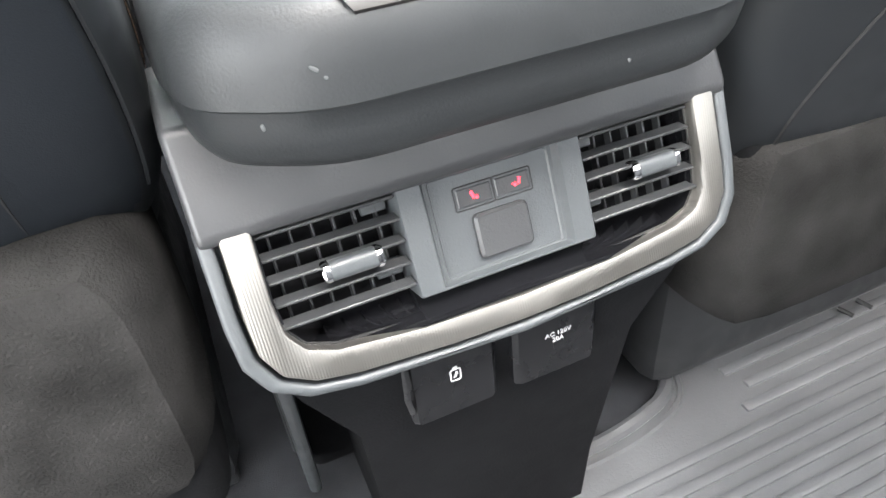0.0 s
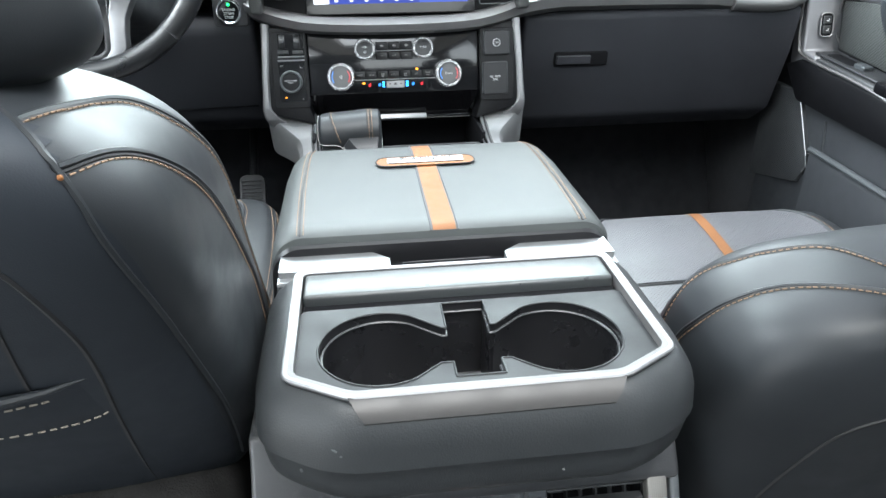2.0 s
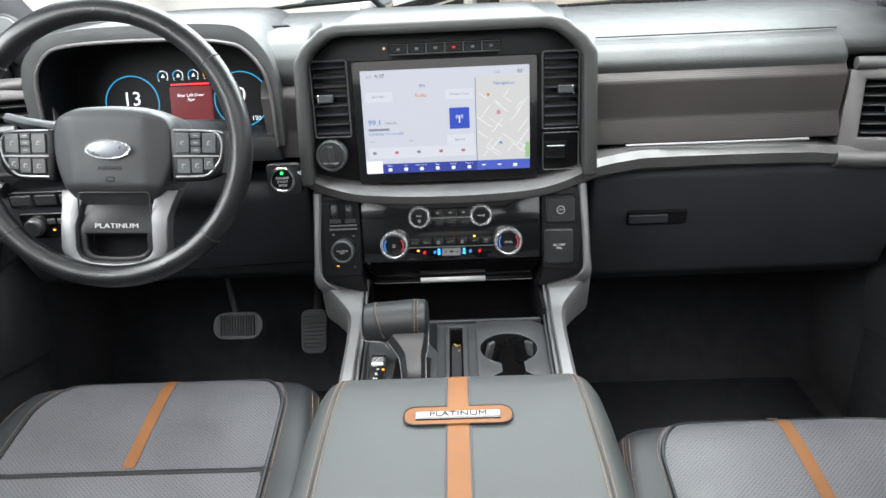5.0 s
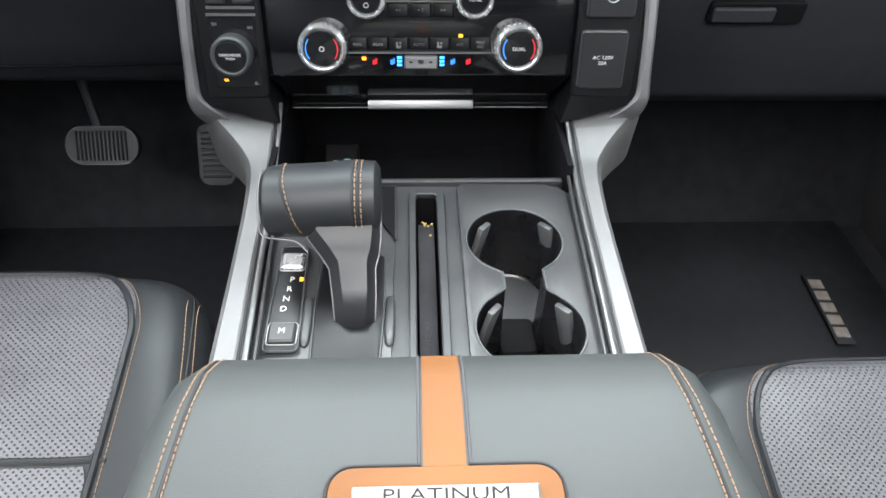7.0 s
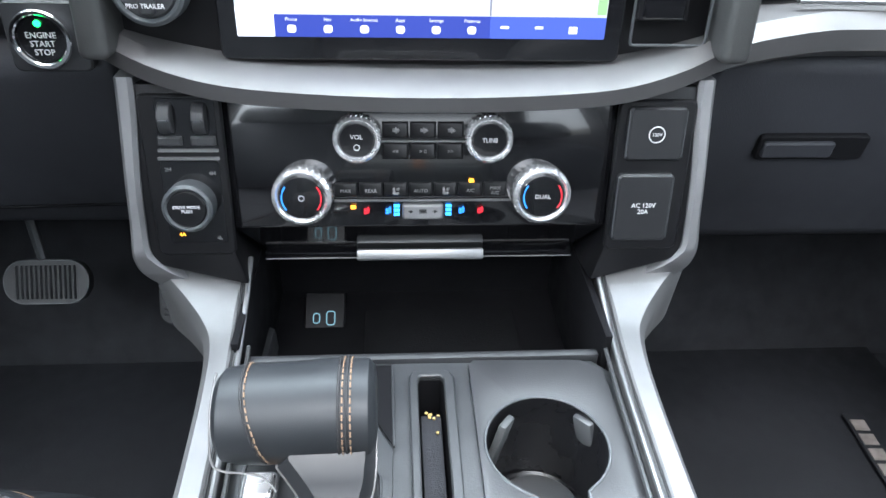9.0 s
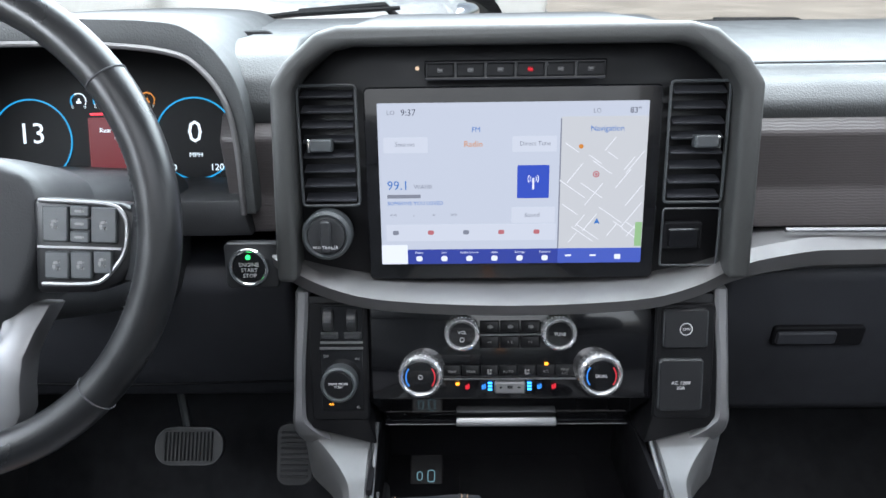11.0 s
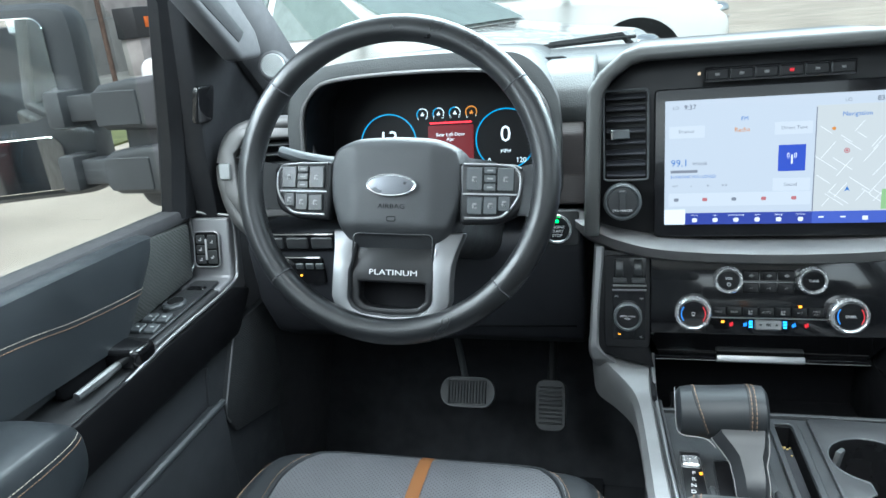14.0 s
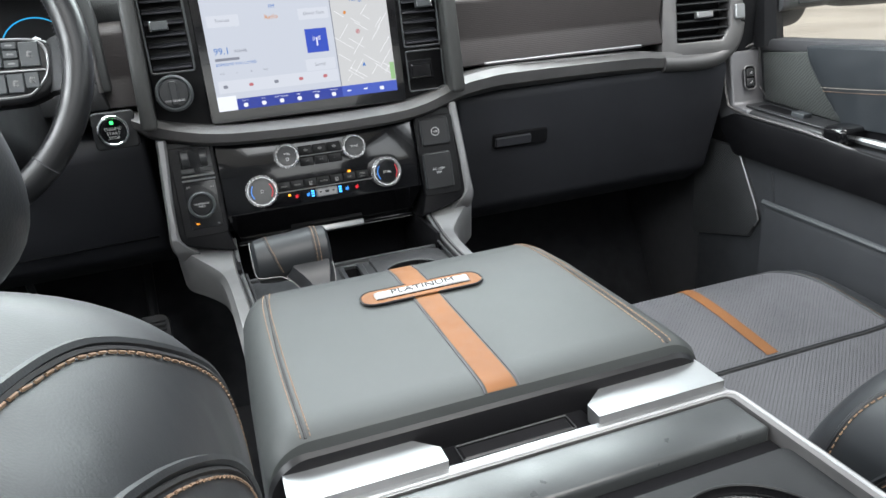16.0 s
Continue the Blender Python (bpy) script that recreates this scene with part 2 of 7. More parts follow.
GLASS = bpy.data.materials.new("window_glass")
GLASS.use_nodes = True
gn, gl = GLASS.node_tree.nodes, GLASS.node_tree.links
g_t = gn.new("ShaderNodeBsdfTransparent")
g_t.inputs["Color"].default_value = (0.93, 0.96, 0.95, 1)
g_g = gn.new("ShaderNodeBsdfGlossy")
g_g.inputs["Roughness"].default_value = 0.02
g_m = gn.new("ShaderNodeMixShader")
g_m.inputs[0].default_value = 0.05
gl.new(g_t.outputs[0], g_m.inputs[1])
gl.new(g_g.outputs[0], g_m.inputs[2])
gl.new(g_m.outputs[0], gn["Material Output"].inputs["Surface"])


# ---- building helpers ----
def thing(name, at, label, category, group="", kind=""):
    ob = new(name)
    ob.empty_display_size = 0.05
    ob.location = at
    return tagged(ob, label, category, group, kind)


def part(name, bm, material, parent=None, label="", smooth=True):
    """One bmesh as one mesh object under a thing or a part."""
    me = bpy.data.meshes.new(name)
    bmesh.ops.recalc_face_normals(bm, faces=bm.faces)
    bm.to_mesh(me)
    bm.free()
    for p in me.polygons:
        p.use_smooth = smooth
    if smooth:
        me.set_sharp_from_angle(angle=radians(38))
    me.materials.append(material)
    ob = new(name, me)
    if parent is not None:
        ob.parent = parent
        if parent.type == 'EMPTY':
            ob.matrix_parent_inverse = Matrix.Translation(parent.location).inverted()
    if label:
        ob["label"] = label
    return ob


def whole(name, bm, material, label, category, group="", kind="", smooth=True):
    return tagged(part(name, bm, material, smooth=smooth), label, category, group, kind)


def mv(bm, m):
    bmesh.ops.transform(bm, matrix=m, verts=bm.verts)
    return bm


def join(*bms):
    out = bmesh.new()
    for b in bms:
        me = bpy.data.meshes.new("tmp")
        b.to_mesh(me)
        b.free()
        out.from_mesh(me)
        bpy.data.meshes.remove(me)
    return out


def bev(bm, w, seg=2, angle=25):
    if w > 0:
        es = [e for e in bm.edges if len(e.link_faces) == 2 and e.calc_face_angle(0) > radians(angle)]
        bmesh.ops.bevel(bm, geom=es, offset=w, segments=seg, profile=0.5, affect='EDGES', clamp_overlap=True)
    return bm


def box(c, s, b=0.002, rot=(0, 0, 0), seg=2):
    bm = bmesh.new()
    bmesh.ops.create_cube(bm, size=1)
    mv(bm, Matrix.Diagonal((*s, 1)))
    bev(bm, b, seg)
    return mv(bm, pose(*c, *rot))


def prism(pts, axis, a, b, w=0.0, seg=2):
    """A polygon drawn across the named axis and pushed from a to b along it."""
    bm = bmesh.new()

    def at(p, h):
        return {"x": (h, p[0], p[1]), "y": (p[0], h, p[1]), "z": (p[0], p[1], h)}[axis]
    lo = [bm.verts.new(at(p, a)) for p in pts]
    hi = [bm.verts.new(at(p, b)) for p in pts]
    n = len(pts)
    for i in range(n):
        bm.faces.new((lo[i], lo[(i + 1) % n], hi[(i + 1) % n], hi[i]))
    bm.faces.new(lo[::-1])
    bm.faces.new(hi)
    bmesh.ops.recalc_face_normals(bm, faces=bm.faces)
    return bev(bm, w, seg)


def loft(rings, caps=True, closed=True):
    bm = bmesh.new()
    vs = [[bm.verts.new(p) for p in r] for r in rings]
    n = len(rings[0])
    for a, b in zip(vs, vs[1:]):
        for i in range(n if closed else n - 1):
            bm.faces.new((a[i], a[(i + 1) % n], b[(i + 1) % n], b[i]))
    if caps:
        bm.faces.new(vs[0][::-1])
        bm.faces.new(vs[-1])
    return bm


def ring_of(w, h, r, n=6):
    """A rounded rectangle about the origin, as (u, v) pairs."""
    out = []
    for cx, cy, a0 in ((w / 2 - r, h / 2 - r, 0), (-w / 2 + r, h / 2 - r, 90), (-w / 2 + r, -h / 2 + r, 180), (w / 2 - r, -h / 2 + r, 270)):
        for k in range(n + 1):
            a = radians(a0 + 90 * k / n)
            out.append((cx + r * math.cos(a), cy + r * math.sin(a)))
    return out


def slab(w, h, r, d, m, dome=0.0, edge=0.0015):
    """A rounded plate of depth d whose front lies in the local xy plane at z = d, then posed by m."""
    rings = [[(u, v, 0) for u, v in ring_of(w, h, r)], [(u, v, d - edge) for u, v in ring_of(w, h, r)],
             [(u, v, d) for u, v in ring_of(w - 2 * edge, h - 2 * edge, max(r - edge, 0.0005))]]
    if dome:
        rings.append([(u * 0.5, v * 0.5, d + dome) for u, v in ring_of(w, h, r)])
    return mv(loft(rings), m)


def tube(path, r, n=8, closed=False, flat=1.0):
    """A round bar along a list of points; r a number or one for each point."""
    pts = [Vector(p) for p in path]
    rs = r if isinstance(r, (list, tuple)) else [r] * len(pts)
    rings = []
    up = Vector((0.123, 0.2, 1)).normalized()
    for i, p in enumerate(pts):
        a = pts[i - 1] if (i or closed) else p
        b = pts[(i + 1) % len(pts)] if (i < len(pts) - 1 or closed) else p
        d = (b - a).normalized()
        s = d.cross(up)
        if s.length < 0.05:
            s = d.cross(Vector((1, 0, 0)))
        s.normalize()
        t = s.cross(d)
        rings.append([p + rs[i] * (math.cos(2 * math.pi * k / n) * s + flat * math.sin(2 * math.pi * k / n) * t) for k in range(n)])
    if closed:
        rings.append(rings[0])
    bm = loft(rings, caps=not closed)
    bmesh.ops.remove_doubles(bm, verts=bm.verts, dist=1e-6)
    return bm


def cyl(r, d, m, n=32, b=0.0, r2=None):
    """A disc of depth d on the local xy plane, posed by m; r2: the radius at its front."""
    r2 = r if r2 is None else r2
    prof = [(r, 0), (r2, d - b), (r2 - b, d)] if b else [(r, 0), (r2, d)]
    return mv(loft([[(q * math.cos(2 * math.pi * k / n), q * math.sin(2 * math.pi * k / n), h) for k in range(n)] for q, h in prof]), m)


def annulus(r1, r2, d, m, n=44, b=0.001):
    prof = [(r1, 0), (r2, 0), (r2, d - b), (r2 - b, d), (r1 + b, d), (r1, d - b)]
    rings = [[(q * math.cos(2 * math.pi * k / n), q * math.sin(2 * math.pi * k / n), h) for k in range(n)] for q, h in prof]
    rings.append(rings[0])
    bm = loft(rings, caps=False)
    bmesh.ops.remove_doubles(bm, verts=bm.verts, dist=1e-7)
    return mv(bm, m)


def pillow(c, s, ex=4.0, ey=None, ez=None, n=28, shape=None):
    """A stuffed form: a superellipsoid of full size s at c; shape(x, y, z), in -1 to 1, returns the moved unit point."""
    ey, ez = ey or ex, ez or ex
    bm = bmesh.new()
    bmesh.ops.create_cube(bm, size=2)
    bmesh.ops.subdivide_edges(bm, edges=bm.edges, cuts=n, use_grid_fill=True)
    for v in bm.verts:
        x, y, z = v.co
        k = (abs(x) ** ex + abs(y) ** ey + abs(z) ** ez) ** (1 / max(ex, ey, ez))
        p = Vector((x, y, z)) / k
        if shape:
            p = Vector(shape(*p))
        v.co = (c[0] + p.x * s[0] / 2, c[1] + p.y * s[1] / 2, c[2] + p.z * s[2] / 2)
    return bm


def plate_with_hole(outer, hole, z0, z1, *more):
    """A flat plate between z0 and z1 with openings through it (lists of (x, y))."""
    bm = bmesh.new()
    es = []
    for loop in (outer, hole, *more):
        vs = [bm.verts.new((x, y, z1)) for x, y in loop]
        es += [bm.edges.new((vs[i], vs[(i + 1) % len(vs)])) for i in range(len(vs))]
    bmesh.ops.triangle_fill(bm, edges=es, use_beauty=True)
    ext = bmesh.ops.extrude_face_region(bm, geom=bm.faces[:])
    bmesh.ops.translate(bm, vec=(0, 0, z0 - z1), verts=[g for g in ext["geom"] if isinstance(g, bmesh.types.BMVert)])
    bmesh.ops.recalc_face_normals(bm, faces=bm.faces)
    return bm


def well(outline, z1, z0, shrink=0.9, thick=0.002):
    """The inside of a cup or bin: walls that go down from an outline of (x, y), and a bottom."""
    cx = sum(p[0] for p in outline) / len(outline)
    cy = sum(p[1] for p in outline) / len(outline)
    sc = lambda k: [(cx + (x - cx) * k, cy + (y - cy) * k) for x, y in outline]
    rings = [[(x, y, z1) for x, y in sc(1.0)], [(x, y, z0 + 0.004) for x, y in sc(shrink)], [(x, y, z0) for x, y in sc(shrink - 0.05)],
             [(x, y, z0 - thick) for x, y in sc(shrink)], [(x, y, z1 - thick) for x, y in sc(1.02)]]
    bm = bmesh.new()
    vs = [[bm.verts.new(p) for p in r] for r in rings]
    n = len(outline)
    for a, b in zip(vs[:3], vs[1:3]):
        for i in range(n):
            bm.faces.new((a[i], a[(i + 1) % n], b[(i + 1) % n], b[i]))
    bm.faces.new(vs[2])
    return bm


def radial(shapes, n=96):
    """The outline of a union of circles ('c', x, y, r) and boxes ('b', x0, y0, x1, y1) that the origin sees whole."""
    out = []
    xs = [q for s in shapes if s[0] == 'b' for q in (s[1], s[3])]
    zs = [q for s in shapes if s[0] == 'b' for q in (s[2], s[4])]
    turns = sorted([2 * math.pi * k / n for k in range(n)] + [math.atan2(y, x) % (2 * math.pi) for x in xs for y in zs])
    for a in turns:
        dx, dy = math.cos(a), math.sin(a)
        far = 0.004
        for s in shapes:
            if s[0] == 'c':
                _, x, y, r = s
                q = dx * x + dy * y
                disc = q * q - (x * x + y * y - r * r)
                if disc >= 0:
                    far = max(far, q + math.sqrt(disc))
            else:
                _, x0, y0, x1, y1 = s
                tx = (x1 if dx > 0 else x0) / dx if abs(dx) > 1e-6 else 9
                ty = (y1 if dy > 0 else y0) / dy if abs(dy) > 1e-6 else 9
                far = max(far, min(tx, ty))
        out.append((far * dx, far * dy))
    return out


def round_poly(pts, r, n=5):
    """A polygon with its corners rounded."""
    out = []
    k = len(pts)
    for i in range(k):
        a, b, c = (Vector(pts[(i + j) % k]) for j in (-1, 0, 1))
        u, v = (a - b), (c - b)
        q = min(r, u.length * 0.45, v.length * 0.45)
        p0, p1 = b + u.normalized() * q, b + v.normalized() * q
        for j in range(n + 1):
            t = j / n
            out.append(tuple((1 - t) ** 2 * p0 + 2 * t * (1 - t) * b + t * t * p1))
    return out


def spline(pts, n=8):
    """A smooth line through the given points."""
    p = [Vector(q) for q in pts]
    out = []
    for i in range(len(p) - 1):
        a, b = p[max(i - 1, 0)], p[i]
        c, d = p[i + 1], p[min(i + 2, len(p) - 1)]
        for k in range(n):
            t = k / n
            out.append(0.5 * ((2 * b) + (c - a) * t + (2 * a - 5 * b + 4 * c - d) * t * t + (3 * b - a - 3 * c + d) * t ** 3))
    return out + [p[-1]]


def soften(pts, n=3):
    """An open line with its corners cut again and again."""
    for _ in range(n):
        out = [pts[0]]
        for (a, b), (c, d) in zip(pts, pts[1:]):
            out += [(a * 0.75 + c * 0.25, b * 0.75 + d * 0.25), (a * 0.25 + c * 0.75, b * 0.25 + d * 0.75)]
        pts = out + [pts[-1]]
    return pts


def smooth_rows(rows, n=5):
    """Cross-sections of a loft with smooth ones set between them."""
    return [list(r) for r in zip(*(spline(c, n) for c in zip(*rows)))]


def drape(target, pts, way, back=0.3):
    """Drops points onto a mesh object along a direction; the places and normals where they land."""
    out = []
    if way is None:
        for p in pts:
            hit, loc, nor, _ = target.closest_point_on_mesh(Vector(p))
            out.append((loc, nor))
        return out
    d = Vector(way).normalized()
    for p in pts:
        hit, loc, nor, _ = target.ray_cast(Vector(p) - d * back, d)
        if hit:
            out.append((loc, nor if nor.dot(d) < 0 else -nor))
    return out


def stitches(target, pts, way, length=0.0032, gap=0.0016, r=0.0005, lift=0.0004):
    """A row of thread stitches that lies on a surface along a line."""
    span = sum((Vector(b) - Vector(a)).length for a, b in zip(pts, pts[1:])) / (len(pts) - 1)
    line = spline(pts, max(24, min(150, int(span / (gap * 0.8)))))
    hits = drape(target, line, way)
    bm = bmesh.new()
    acc, on, start = 0.0, True, None
    if not hits:
        return bm
    start = hits[0]
    for a, b in zip(hits, hits[1:]):
        acc += (b[0] - a[0]).length
        if on and acc >= length:
            s, e = start[0] + start[1] * lift, b[0] + b[1] * lift
            d = (e - s)
            if d.length < length * 3:
                side = d.cross(b[1]).normalized() * r
                n_ = b[1] * r * 1.4
                vs = [bm.verts.new(q) for q in (s - side, s + side, e + side, e - side, s - side * 0.5 + n_, s + side * 0.5 + n_, e + side * 0.5 + n_, e - side * 0.5 + n_)]
                for f in ((4, 5, 6, 7), (0, 1, 5, 4), (1, 2, 6, 5), (2, 3, 7, 6), (3, 0, 4, 7)):
                    bm.faces.new([vs[i] for i in f])
            on, acc = False, 0.0
        elif not on and acc >= gap:
            on, acc, start = True, 0.0, b
    return bm


def piping(target, pts, way, r=0.0015, lift=0.0, n=6):
    hits = drape(target, spline(pts, 12), way)
    return tube([h[0] + h[1] * lift for h in hits], r, n)


def snapped(target, pts, r, lift=0.0, n=6):
    """A seam or piping that follows the nearest places of a surface."""
    return tube([h[0] + h[1] * lift for h in drape(target, spline(pts, 10), None)], r, n)


texts = []


def words(name, body, size, m, material, parent, label="", extrude=0.0002, align='CENTER', width=1.0):
    cu = bpy.data.curves.new(name, 'FONT')
    cu.body, cu.size, cu.extrude, cu.align_x, cu.align_y = body, size, extrude, align, 'CENTER'
    cu.resolution_u = 2
    texts.append((name, cu, m @ Matrix.Diagonal((width, 1, 1, 1)), material, parent, label))


def face(x, y, z, tilt=0.0, turn=0.0):
    """The pose of a panel that faces the cabin's rear; tilt: degrees by which its top leans forward; turn: to its left."""
    return Matrix.Translation((x, y, z)) @ pose(0, 0, 0, 90 - tilt, 0, turn)


def mirrored(half):
    """An open line on the right half, from the top down to the middle, with its mirror image on the left."""
    return [(-x, v) for x, v in half] + [(x, v) for x, v in half[::-1] if x > 0]


# ---- the lot outside ----
whole("ground", mv(prism([(-300, -300), (300, -300), (300, 300), (-300, 300)], "z", -0.95, -0.8), Matrix.Translation((0, 0, -0.8)) @ pose(0, 0, 0, 2.5, 0, 0) @ Matrix.Translation((0, 0, 0.8))), ASPHALT, "pale sandy concrete of an open car lot", "ground", kind="structure")

# ---- cab shell ----
bm = box((0, -0.6, -0.02), (1.84, 2.9, 0.06), 0.0)
whole("floor", bm, CARPET, "black carpet on the cab floor", "floor", kind="structure")
firewall = prism([(0.38, 0.0), (0.46, 0.0), (0.62, 0.30), (0.64, 0.80), (0.56, 0.80), (0.54, 0.32)], "x", -0.92, 0.92, 0.01)
whole("wall_firewall", firewall, CARPET, "black carpeted toe board under the dashboard", "wall", kind="structure")
# hole in the roof is out of view, added to let light in
whole("ceiling", plate_with_hole([(-0.72, -0.16), (0.72, -0.16), (0.74, -1.2), (0.72, -1.98), (-0.72, -1.98), (-0.74, -1.2)], [(-0.43, -0.49), (0.43, -0.49), (0.43, -1.36), (-0.43, -1.36)], 1.2, 1.25), HEADLINER, "pale grey cloth headliner", "ceiling", kind="structure")
whole("wall_rear", join(box((0, -1.98, 0.40), (1.84, 0.06, 0.84), 0.0), box((0, -1.98, 1.15), (1.84, 0.06, 0.2), 0.0), box((-0.82, -1.98, 0.95), (0.2, 0.06, 0.3), 0), box((0.82, -1.98, 0.95), (0.2, 0.06, 0.3), 0)),
      SHELL, "plain dark cab rear wall below the back window", "wall", kind="structure")
for side, nm in ((-1, "left"), (1, "right")):
    # A-pillar from the dash end up to the roof, header rail, B-pillar, and the rear body side
    x = side
    pil = tube([(x * 0.80, 0.42, 0.80), (x * 0.775, 0.16, 0.99), (x * 0.74, -0.12, 1.20)], [0.05, 0.05, 0.045], 10, flat=1.2)
    whole("a_pillar_" + nm, pil, SHELL, "black trimmed windscreen pillar", "pillar", kind="structure")
    whole("roof_rail_" + nm, tube([(x * 0.74, -0.12, 1.21), (x * 0.76, -0.9, 1.22), (x * 0.75, -1.98, 1.20)], 0.045, 8), SHELL, "dark roof rail trim", "trim", kind="structure")
    whole("b_pillar_" + nm, loft([[(x * (0.86 - 0.1 * k) + dx, y + dy, z) for dx, dy in ((-0.03, -0.06), (0.03, -0.06), (0.03, 0.06), (-0.03, 0.06))] for k, y, z in ((0, -0.93, 0.0), (0, -0.93, 0.7), (1, -0.98, 1.22))]),
          SHELL, "dark door pillar trim", "pillar", kind="structure")
    if side > 0:
        whole("wall_rear_side_" + nm, box((x * 0.9, -1.48, 0.34), (0.06, 1.0, 0.72), 0.01), SHELL, "closed dark rear door panel", "wall", kind="structure")
    else:
        whole("wall_rear_side_" + nm, box((x * 0.9, -1.88, 0.5), (0.06, 0.2, 1.0), 0.01), SHELL, "dark rear door jamb beside the open door", "wall", kind="structure")
    # windscreen side trim triangle under the pillar
wind = loft([[(-0.80, 0.66, 0.86), (0.80, 0.66, 0.86), (0.80, 0.665, 0.864), (-0.80, 0.665, 0.864)], [(-0.72, -0.12, 1.215), (0.72, -0.12, 1.215), (0.72, -0.116, 1.219), (-0.72, -0.116, 1.219)]])
w_ob = whole("window_1", wind, GLASS, "clear sloping windscreen", "windscreen", kind="structure")
w_ob.visible_shadow = False

for side, nm in ((-1, "left"), (1, "right")):
    whole("kick_panel_" + nm, box((side * 0.885, 0.40, 0.42), (0.07, 0.56, 0.86), 0.01), SHELL, "black kick panel beside the footwell", "trim", kind="structure")

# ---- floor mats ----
# same rubber as the rear mat, with the footwell's shade in the colour
FRONT_MAT = mat("shaded_rubber_mat", (0.0165, 0.0175, 0.021), 0.55, bump=0.2, scale=300, var=0.15)
def floor_mat(name, x0, x1, y0, y1, label):
    t = thing(name, ((x0 + x1) / 2, (y0 + y1) / 2, 0.01), label, "floor mat", "rubber floor mats")
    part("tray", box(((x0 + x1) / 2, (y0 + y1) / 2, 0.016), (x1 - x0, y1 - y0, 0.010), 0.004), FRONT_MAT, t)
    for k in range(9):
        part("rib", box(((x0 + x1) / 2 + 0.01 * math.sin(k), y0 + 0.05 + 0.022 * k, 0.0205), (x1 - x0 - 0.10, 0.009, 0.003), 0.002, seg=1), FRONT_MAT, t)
    return t


def rear_mat():
    """One tray mat across the rear floor, notched round the console's foot, with a raised rim and moulded ribs."""
    t = thing("floor_mat", (0, -1.1, 0.01), "ribbed black rubber mat across the rear floor with a raised rim", "floor mat", "rubber floor mats")
    edge = round_poly(mirrored([(0.86, -1.56), (0.86, -0.655), (0.272, -0.655), (0.252, -0.735), (0.165, -0.757), (0.0, -0.757)]), 0.045, 8)
    part("tray", prism(edge, "z", 0.011, 0.019), MAT_RUBBER, t)
    part("raised_rim", tube([(x, y, 0.020) for x, y in edge], 0.0085, 8, closed=True, flat=0.9), MAT_RUBBER, t)
    inner = [(x * 0.985 + math.copysign(0.010, x) * (1 if abs(x) < 0.3 else 0), y - 0.016 if y > -1.0 else y + 0.016) for x, y in edge]
    part("rim_step", tube([(x, y, 0.0175) for x, y in inner], 0.0045, 6, closed=True), MAT_RUBBER, t)
    for k in range(30):
        y = -0.715 - 0.0245 * k
        x0 = 0.300 + 0.012 * ((k * 7) % 3) if y > -0.79 else -0.80 + 0.010 * ((k * 5) % 4)
        part("rib", box(((x0 + 0.80) / 2, y, 0.0195), (0.80 - x0, 0.0120, 0.0062), 0.0026, seg=2), MAT_RUBBER, t)
    for dx in (0.0, 0.030):
        part("moulded_tick", tube([(0.498 + dx, -0.727, 0.0236), (0.503 + dx, -0.745, 0.0236)], 0.0028, 6), BLACK_THREAD, t)
    return t


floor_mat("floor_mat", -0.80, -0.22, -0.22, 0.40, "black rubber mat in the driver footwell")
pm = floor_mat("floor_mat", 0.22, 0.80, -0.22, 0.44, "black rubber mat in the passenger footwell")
part("badge_plate", box((0.677, 0.160, 0.027), (0.030, 0.155, 0.003), 0.001, (0, 0, -3)), FRONT_MAT, pm, "worn silver lettered plate")
WORN_SILVER = mat("worn_silver", (0.26, 0.23, 0.215), 0.6, metal=0.2, var=0.3, vscale=60)
for k in range(5):
    part("plate_mark", box((0.677 + 0.0014 * (k - 2), 0.160 + 0.027 * (k - 2), 0.0288), (0.022, 0.020, 0.0025), 0.0, (0, 0, -4), 1), WORN_SILVER, pm, "pale metal letter block")
rear_mat()

# ---- centre console ----
CX = 0.006
TRAY = mat("cup_tray_plastic", (0.011, 0.012, 0.013), 0.5, bump=0.06, spec=0.25, scale=700, var=0.08)
con = thing("centre_console", (CX, -0.45, 0.0), "black console with padded leather lid, cup holders and vents", "console")
side = [(0.10, 0.02), (0.10, 0.365), (-0.05, 0.365), (-0.315, 0.365), (-0.335, 0.495), (-0.60, 0.50), (-0.655, 0.505), (-0.672, 0.455), (-0.775, 0.455), (-0.775, 0.36), (-0.69, 0.33), (-0.655, 0.02)]
part("body", prism(side, "x", CX - 0.142, CX + 0.142, 0.012, 3), CONSOLE_BODY, con)
# tapered foot under the vents
part("foot", bev(loft([[(x * w, y, z) for x, y in ((-1, yr), (1, yr), (1, -0.60), (-1, -0.60))] for w, yr, z in ((0.142, -0.828, 0.352), (0.132, -0.826, 0.325), (0.104, -0.818, 0.265), (0.094, -0.800, 0.10), (0.092, -0.795, 0.005))]), 0.010, 3), CONSOLE_BODY, con)
# grey flanks that run up beside the lid
for sx in (-1, 1):
    flank = prism([(-0.64, 0.05), (-0.64, 0.51), (-0.775, 0.512), (-0.782, 0.47), (-0.800, 0.436), (-0.806, 0.41), (-0.775, 0.30), (-0.70, 0.05)], "x", CX + sx * 0.140, CX + sx * 0.152, 0.005, 2)
    part("flank_panel", flank, GREY_PLASTIC, con)
for sx in (-1, 1):
    part("side_panel", prism([(-0.645, 0.04), (-0.645, 0.505), (-0.34, 0.49), (-0.30, 0.43), (0.05, 0.40), (0.08, 0.04)], "x", CX + sx * 0.140, CX + sx * 0.156, 0.006, 2), PLASTIC, con)

